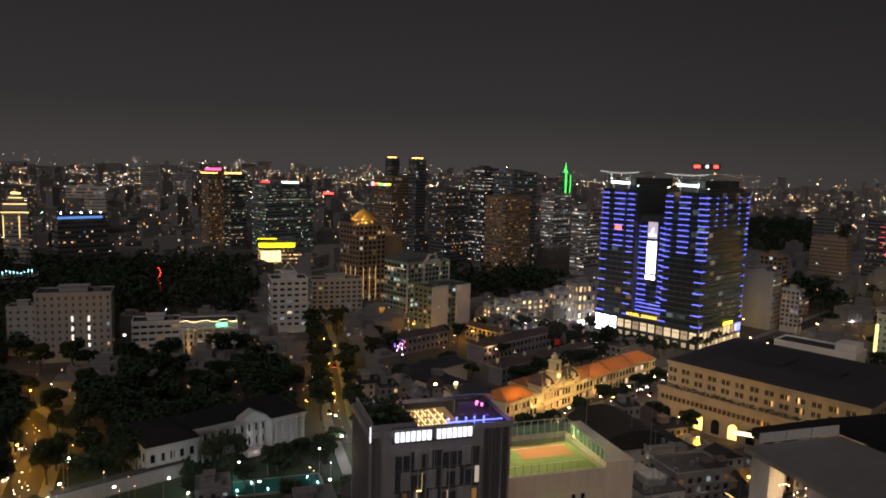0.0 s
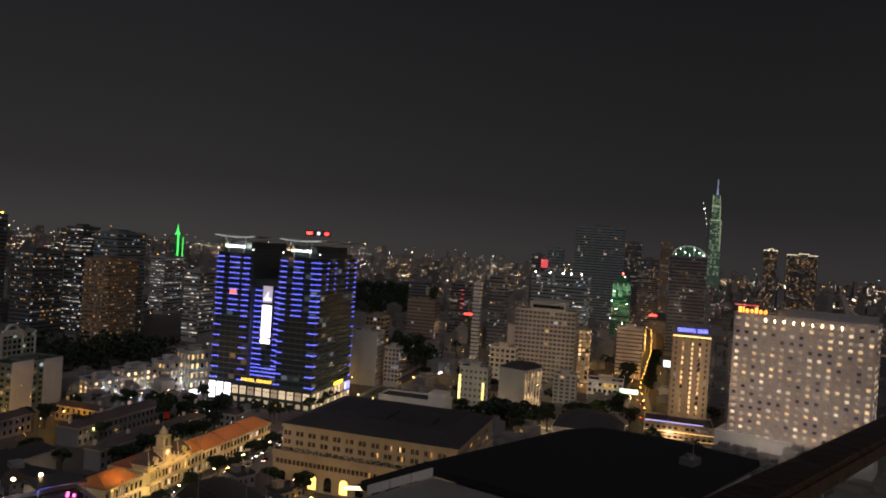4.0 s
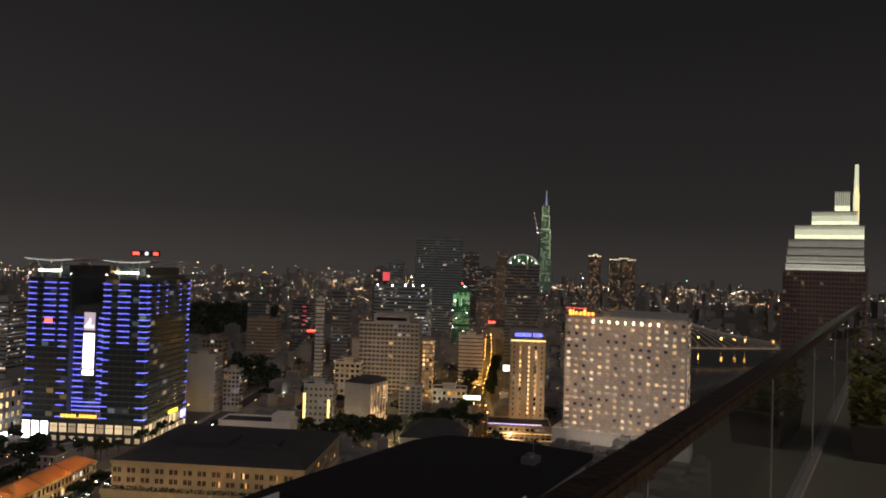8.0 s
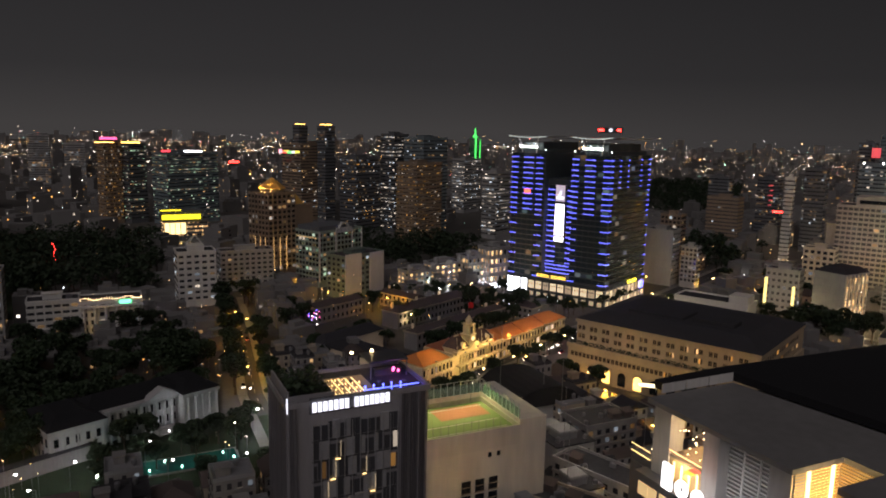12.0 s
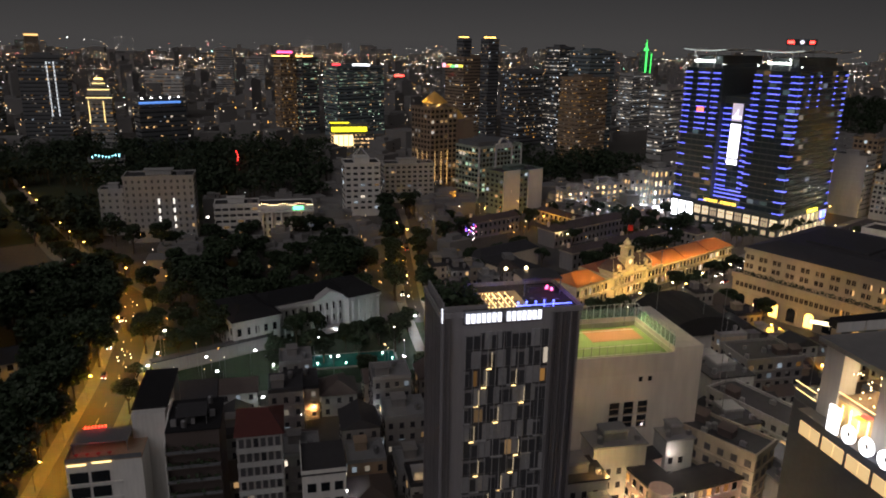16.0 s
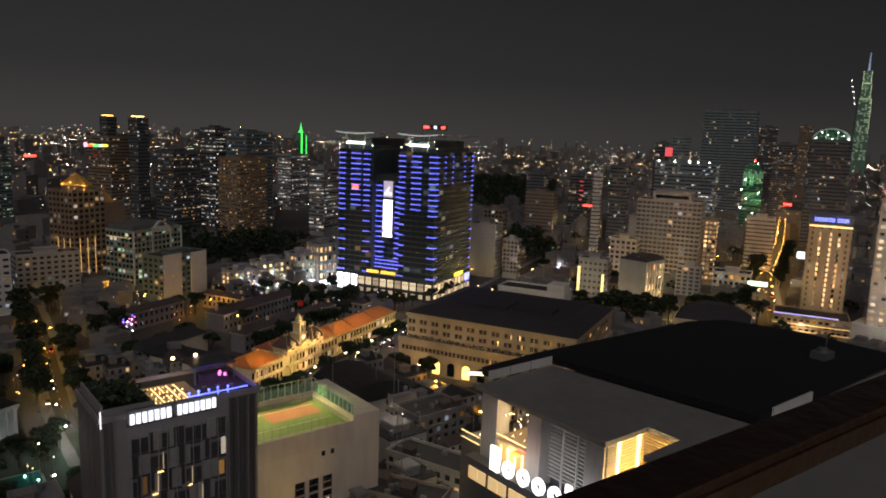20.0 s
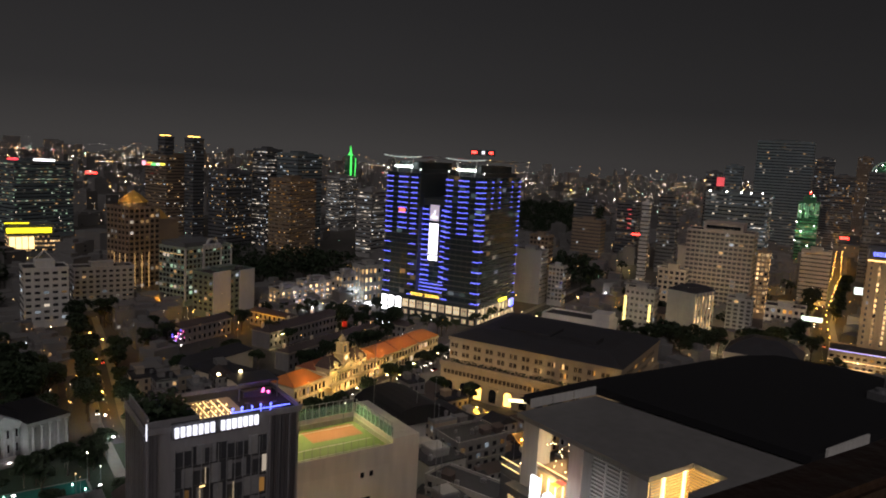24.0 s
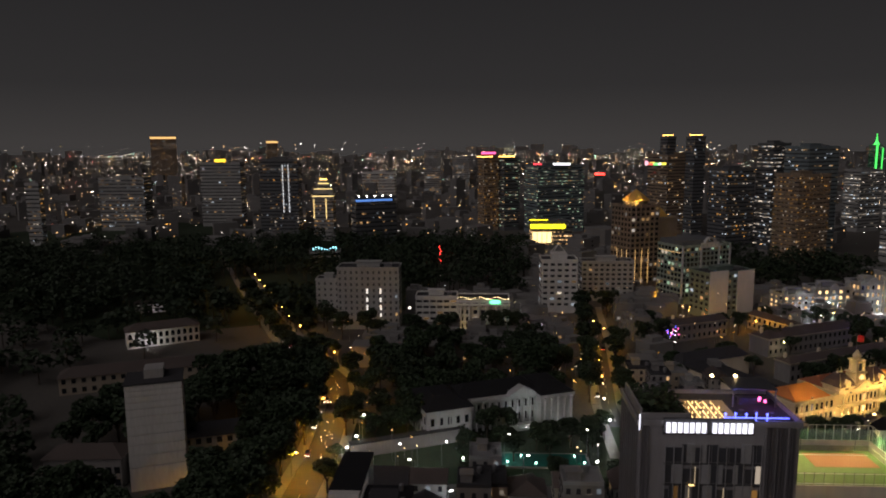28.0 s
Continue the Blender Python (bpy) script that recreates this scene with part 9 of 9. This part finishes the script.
part("stair_strip", Geo().box(-10.3, -8.6, -6.4, -6.15, 6, 24), bright("stair_yellow", (1, 0.8, 0.25), 1.0), strip_host, "glowing yellow stair window")
part("stair_strip", Geo().box(6.5, 8.0, -6.4, -6.15, 6, 20), bpy.data.materials["stair_yellow"], strip_host, "glowing yellow stair window")


# ---- tall masts added only to brighten the lane and back roofs ----
# added mast with a dark head; the point above it fills in light
def mast_lamp(e, n, h, power, color):
    root = thing("mast_lamp", "slim mast added to carry fill light over the lane roofs", "street lamp", near_grid(e, n), "lane masts")
    part("pole", Geo().rings(0, 0, ((0, 0.2), (1, 0.14), (h, 0.07)), 8), m_steel, root)
    part("lamp_head", Geo().frustum(-0.3, 0.3, -0.2, 0.2, h, h + 0.2, 0.1, 0.1), m_steel, root)
    li = bpy.data.lights.new("mast_light", "POINT")
    li.energy, li.color, li.shadow_soft_size = power, color, 0.3
    ob = new("mast_light", li)
    ob.parent, ob.location = root, (0, 0, h + 1.2)


for q in ((108, 148, 38, 2000, (1, 0.82, 0.6)), (122, 170, 38, 2400, (1, 0.88, 0.72)), (136, 192, 38, 2400, (1, 0.82, 0.6)), (128, 142, 38, 2000, (0.95, 0.95, 1)), (142, 212, 38, 2400, (1, 0.8, 0.5)), (112, 192, 52, 1800, (1, 0.9, 0.75)), (66, 126, 22, 1000, (1, 0.55, 0.16)), (55, 130, 24, 1000, (1, 0.58, 0.18)), (70, 112, 20, 800, (1, 0.6, 0.25))):
    mast_lamp(*q)


def motorbike(x, y, turn):
    root = thing("motorbike", "small motorbike with lamps lit", "motorbike", pose(x, y, 0.03, 0, 0, turn), "motorbikes on the avenue")
    part("body", BIKE["body"], m_dark, root)
    part("wheel", BIKE["wheel"], m_roofblack, root, at=pose(-0.6, 0, 0.3, 90, 0, 0))
    part("wheel", BIKE["wheel"], m_roofblack, root, at=pose(0.6, 0, 0.3, 90, 0, 0))
    part("headlight", BIKE["head"], e_white, root)


BIKE = {"body": Geo().frustum(-0.7, 0.4, -0.16, 0.16, 0.35, 0.85, 0.12, 0.05).beam((0.35, 0, 0.5), (0.6, 0, 1.05), 0.1).box(0.52, 0.6, -0.32, 0.32, 1.0, 1.05).mesh("body", m_dark),
        "wheel": Geo().tube(0, 0, -0.06, 0.06, 0.3, n=12).mesh("wheel", m_roofblack), "head": Geo().rings(0.68, 0, ((0.8, 0.06), (0.92, 0.17), (1.04, 0.06)), 8).mesh("headlight", e_white)}
for k in range(20):
    t = GT.random()
    motorbike(-133 - 39 * t + GT.uniform(-4, 4), 208 + 78 * t + GT.uniform(-3, 3), 296 + GT.uniform(-6, 6))
for k in range(8):
    t = GT.random()
    motorbike(40 + 80 * t + GT.uniform(-3, 3), 300 + 82 * t + GT.uniform(-3, 3), 225 + GT.uniform(-8, 8))
# small lamps of the square before the city hall
for k in range(22):
    t = (k + GT.random()) / 22
    x, y = 34 + 92 * t + GT.uniform(2, 14), 286 + 90 * t - GT.uniform(2, 14)
    pl_ = thing("square_lamp", "low globe lamp on the square", "lamp", pose(x, y, 0), "globe lamps on the square")
    part("pole", Geo().tube(0, 0, 0, 3.2, 0.06, n=6), m_steel, pl_)
    part("globe", Geo().rings(0, 0, ((3.2, 0.1), (3.45, 0.3), (3.7, 0.1)), 8), e_warm, pl_)

for e, n, p, c in ((20, 186, 420, 0), (4, 172, 320, 0), (36, 172, 420, 0), (48, 194, 420, 1), (-20, 190, 320, 0), (10, 150, 320, 0), (32, 150, 420, 1), (-40, 176, 320, 1), (-8, 205, 280, 0)):
    m = near_grid(e, n).translation
    street_lamp(m.x, m.y, GT.uniform(0, 360), p, (COLD, SOFT)[c], ("white", "warm")[c], (e_white, e_warm)[c])
blk = bpy.data.objects["office_block.001"]
for k in range(5):
    part("roof_flood_lamp", Geo().box(-20 + k * 9, -18.8 + k * 9, -8.8, -8.2, 52.6, 53.6), e_white, blk)
part("blue_fascia", Geo().box(-23, 18, -9.5, -9.2, 47.4, 49.6), bright("fascia_blue", (0.1, 0.35, 1), 0.5), blk, "dim blue lit fascia")


# ---- countless small street and garden lights of the centre ----
def small_lights():
    rnd, g, post = random.Random(17), Geo(), Geo()
    for a0, a1, d0, d1, k in ((-37, -10, 270, 520, 150), (-12, 24, 400, 560, 200), (24, 50, 380, 720, 260), (-38, -24, 200, 300, 50), (12, 30, 150, 290, 70), (33, 42, 400, 455, 70), (-14, -6, 225, 330, 45), (-20, -8, 330, 420, 40), (8, 20, 395, 440, 90), (-4, 12, 455, 500, 70)):
        for _ in range(k):
            az, d = radians(rnd.uniform(a0, a1)), rnd.uniform(d0, d1)
            x, y, z = d * math.sin(az), d * math.cos(az), rnd.choice((4, 5, 6, 8, 9, 12))
            if not free(x, y, 0):
                continue
            r = rnd.uniform(0.1, 0.22)
            g.rings(x, y, ((z - r, r * 0.4), (z, r), (z + r, r * 0.4)), 6)
            post.tube(x, y, 0, z - r, 0.05, n=4)
    solo("small_street_lights", g, windows("small_lights", 1.0, (WARM, GOLD, WHITE, GOLD, COOL, WARM), 20, spread=2.5), "small street and garden lights", "lamps", kind="stuff")
    solo("small_light_posts", post, m_steel, "thin posts of the small lights", "posts", kind="stuff")


small_lights()


# ---- garden restaurant lights by the park ----
rg = thing("light_tower", "tall frame strung with red lamps in the park", "decoration", pose(-228, 554, 0))
part("mast", Geo().tube(0, 0, 0, 26, 0.2, 0.1, 6), m_steel, rg)
red0 = Geo().rings(0, 0, ((-0.5, 0.1), (0, 0.5), (0.5, 0.1)), 6).mesh("red_lamp", e_red)
for k in range(9):
    part("red_lamp", red0, e_red, rg, at=pose(0.9 * math.sin(k * 1.3), -0.5, 8 + k * 2))
tb = thing("roof_bar_block", "low block with teal lamps on its roof", "building", pose(-328, 535, 0, 0, 0, 30))
part("wall", Geo().box(-13, 13, -7, 7, 0, 19).box(-13.4, 13.4, -7.4, 7.4, 18.4, 19), m_grey, tb)
part("roof", Geo().box(-12.8, 12.8, -6.8, 6.8, 19, 19.3), m_roofdark, tb)
for k in range(9):
    part("teal_lamp", Geo().rings(-10 + k * 2.4, -5 + 1.5 * math.sin(k * 2), ((19.3, 0.1), (21 + math.sin(k), 0.4), (21.6 + math.sin(k), 0.1)), 6), lamp("teal_glow", (0.3, 0.9, 1), 3) if k == 0 else bpy.data.materials["teal_glow"], tb)
for k in range(4):
    part("window_band", Geo().box(-12, 12, -7.15, -6.95, 3 + k * 4, 4.8 + k * 4), m_glass_dark, tb)


# ---- bright roof and site lamps on the far towers ----
def lamps_on(host, spots, mat, r=0.9):
    lm = Geo().rings(0, 0, ((-r, r * 0.4), (0, r), (r, r * 0.4)), 8).mesh("flood_lamp", mat)
    for x, y, z in spots:
        part("flood_lamp", lm, mat, host, at=pose(x, y, z))


for ob in [o for o in scene.objects if o.parent is None and o.type == "EMPTY"]:
    x, y = ob.location.x, ob.location.y
    if abs(x - 566) < 1 and abs(y - 717) < 1:
        lamps_on(ob, [(-30, -20.8, 87.4), (-12, -20.8, 87.4), (4, -20.8, 87.6), (14, -20.8, 87.4), (26, -20.8, 88)], e_white)
    if abs(x - 686) < 1 and abs(y - 738) < 1:
        lamps_on(ob, [(-12, -10.8, 30), (-6, -10.8, 42), (3, -10.8, 24), (8, -10.8, 50), (-12.6, 4, 52), (6, -10.8, 14), (-9, -10.8, 66), (4, -7, 86)], e_white, 0.7)
        nr = random.Random(4)
        part("upper_stage", Geo().box(-7.5, 7, -6.5, 6.5, 78, 85).box(-4, 5, -4, 4, 85, 88), m_greennet_lit, ob)
        # green light on the netting put into a faint glow of the strips
        for k in range(9):
            x0, z0 = -11.6 + k * 2.6, nr.uniform(56, 70)
            part("net_strip", Geo().box(x0, x0 + nr.uniform(1.6, 2.4), -10.7, -10.4, z0, nr.uniform(72, 78.4)), bright("net_green", (0.1, 0.9, 0.35), 0.07), ob, "green netting strip, its light put into a faint glow")
        # two green floods added in open air before the tower
        flood(ob, (-4, -40, 40), (0, -12, 56), 20000, (0.3, 1, 0.45), 90)
        flood(ob, (-40, -4, 40), (-15, 0, 50), 11000, (0.3, 1, 0.45), 90)
        part("beacon", Geo().rings(0, 0, ((88, 0.3), (89.4, 1.2), (90.8, 0.3)), 8), e_red, ob)
    if abs(x - 671) < 1 and abs(y - 613) < 1:
        lamps_on(ob, [(-15 + k * 5.2, -14.4, 120 + (k * 5 % 3) * 3.2) for k in range(7)], e_white, 0.55)
        part("roof_house", Geo().box(-15, 15, -9, 9, 118, 124).box(-9, 10, -6, 6, 124, 129), m_greennet_lit, ob)
        # lamplight on the ribs put into a weak glow of their own
        mint = bright("net_mint", (0.4, 0.8, 0.6), 0.06)
        for k in range(6):
            rib, y0 = Geo(), -13.5 + k * 4.6
            arc = [(-18 * math.cos(a * math.pi / 10), y0, 118.6 + 12 * math.sin(a * math.pi / 10)) for a in range(11)]
            for p, q in zip(arc, arc[1:]):
                rib.beam(p, q, 0.9)
            for a in (2, 4, 6, 8):
                rib.beam((arc[a][0], y0, 118.6), arc[a], 0.5)
            part("crown_rib", rib, mint, ob, "pale green arched crown rib, its lamplight put into glow")


for x, y, p in ((236, 350, 2200), (258, 362, 2600), (286, 366, 2600), (312, 352, 2200), (332, 352, 1600)):
    street_lamp(x, y, 200, p, SOFT, "warm", e_warm)

# ---- the quarter beyond the pale slabs: trees, low houses and lane lamps ----
QR = random.Random(77)
for _ in range(60):
    az, d = radians(QR.uniform(20.5, 34)), QR.uniform(455, 650)
    x, y = d * math.sin(az), d * math.cos(az)
    if not free(x, y, 7):
        continue
    if QR.random() < 0.62:
        tree(x, y, QR.choice((0, 1, 2)), QR.uniform(0.8, 1.25), QR.uniform(0, 360))
    else:
        house(x, y, QR.uniform(11, 17), QR.uniform(10, 14), QR.uniform(11, 19), QR.choice((45, 20, 135)), QR.choice(ROOFS), QR.choice((m_grey, m_cream, m_brown)), w_house)
for az, d, p, c in ((20.6, 560, 1500, 0), (22.2, 545, 1500, 0), (23.6, 585, 1500, 1), (25.4, 600, 2000, 0), (27, 560, 2000, 0), (29.4, 590, 2000, 1), (31.2, 540, 2000, 0)):
    a = radians(az)
    street_lamp(d * math.sin(a), d * math.cos(a), QR.uniform(0, 360), p, (SODIUM, COLD)[c], ("amber", "white")[c], (e_sodium, e_white)[c])

def far_trees():
    """The trees of the further streets, joined: trunks in one mesh, crowns in another."""
    for which, name, label in ((0, "street_tree_trunks", "trunks of the further street trees"), (1, "street_tree_crowns", "dark crowns of the further street trees")):
        verts, faces, count = [], [], 0
        for x, y, k, size, turn in FAR_TREES:
            me = TREES[k][which]
            co = np.empty(len(me.vertices) * 3)
            me.vertices.foreach_get("co", co)
            c, q = math.cos(radians(turn)) * size, math.sin(radians(turn)) * size
            co = co.reshape(-1, 3) @ np.array(((c, q, 0), (-q, c, 0), (0, 0, size))) + (x, y, 0)
            verts.append(co)
            faces += [tuple(v + count for v in p.vertices) for p in me.polygons]
            count += len(co)
        me = bpy.data.meshes.new(name)
        me.from_pydata(np.concatenate(verts).tolist(), [], faces)
        me.materials.append((m_bark, m_leaf)[which])
        solo(name, me, None, label, "trees", kind="stuff")


far_trees()

# ---- the terrace: floor, glass balustrade and handrail ----
def terrace():
    solo("terrace_floor", Geo().box(-14, 16, -9, 0.66, 110.9, 111.4), surface("terrace_boards", (0.085, 0.09, 0.08), 0.5, grain=6), "dark boarded roof terrace", "floor", near_grid(0, 0), kind="structure")
    solo("tower_wall", Geo().box(-14, 16, -9, 0.6, 0, 110.9), m_concrete, "plain wall of the tower below the terrace", "wall", near_grid(0, 0), kind="structure")
    # unseen wall, added so that the glass has something lit to reflect
    solo("rear_wall", Geo().box(-14, 16, -9.4, -9, 111.4, 118), surface("terrace_render", (0.34, 0.35, 0.33), 0.7, streak=True), "unseen grey wall added behind the terrace to show in the glass", "wall", near_grid(0, 0), kind="structure")
    c, k = math.cos(radians(16.5)), math.sin(radians(16.5))
    root = thing("balustrade", "glass balustrade with dark bronze handrail", "railing", pose(-0.612 * k, 0.612 * c, 0, 0, 0, 16.5))
    bm = bmesh.new()
    bmesh.ops.create_cube(bm, size=1, matrix=Matrix.Translation((1.8, 0, 112.47)) @ Matrix.Diagonal((30, 0.115, 0.06, 1)))
    bmesh.ops.bevel(bm, geom=[e for e in bm.edges], offset=0.012, segments=3, affect="EDGES")
    me = bpy.data.meshes.new("handrail")
    bm.to_mesh(me)
    bm.free()
    me.materials.append(m_rail)
    part("handrail", me, m_rail, root, "dark bronze handrail")
    for i in range(12):
        x = -12.9 + i * 2.5
        part("glass_panel", Geo().box(x + 0.01, x + 2.49, -0.008, 0.008, 111.42, 112.44), m_pane, root, "clear glass panel").visible_shadow = False
        part("clamp", Geo().box(x - 0.005, x + 0.005, -0.012, 0.012, 111.4, 112.44), m_steel, root)
    part("floor_channel", Geo().box(-13, 17, -0.05, 0.05, 111.36, 111.45), m_steel, root)
    return root


m_pane, pn, pl_, pp = base_mat("clear_glass")
pp.inputs["Transmission Weight"].default_value, pp.inputs["Roughness"].default_value, pp.inputs["IOR"].default_value = 1.0, 0.0, 1.45
pp.inputs["Base Color"].default_value = (0.9, 0.92, 0.92, 1)
terrace()


# ---- planter on the terrace, and an unseen lamp added behind it ----
pl = thing("planter", "dark planter with small green shrub by the balustrade", "planter", near_grid(8.0, -0.14, 111.4))
part("pot", Geo().frustum(-0.6, 0.6, -0.3, 0.12, 0, 0.3, -0.04, -0.03), m_roofblack, pl)
part("soil", Geo().box(-0.58, 0.58, -0.28, 0.1, 0.3, 0.32), m_bark, pl)
g, lr = Geo(), random.Random(14)
for _ in range(1400):
    leaf(g, lr.uniform(-0.62, 0.62), lr.uniform(-0.36, 0.16), 0.26 + abs(lr.gauss(0.2, 0.26)), lr.uniform(0.02, 0.045), lr)
part("shrub", g, surface("shrub_leaf", (0.06, 0.066, 0.014), 0.6), pl, "small dense green shrub")
# unseen lamp added to brighten the terrace and the wall behind
wall_lamp = thing("wall_lamp", "unseen warm lamp added to light the terrace and its glass", "lamp", near_grid(3.0, -8.9, 114.2))
part("bracket", Geo().box(-0.08, 0.08, -0.1, 0.0, -0.1, 0.1), m_steel, wall_lamp)
part("shade", Geo().rings(0, 0.1, ((-0.16, 0.1), (0.16, 0.1)), 12), e_warm, wall_lamp)
li = bpy.data.lights.new("wall_light", "POINT")
li.energy, li.color, li.shadow_soft_size = 1000, (1, 0.84, 0.6), 0.15
wall_light = new("wall_light", li)
wall_light.parent, wall_light.location = wall_lamp, (0, 0.35, 0)
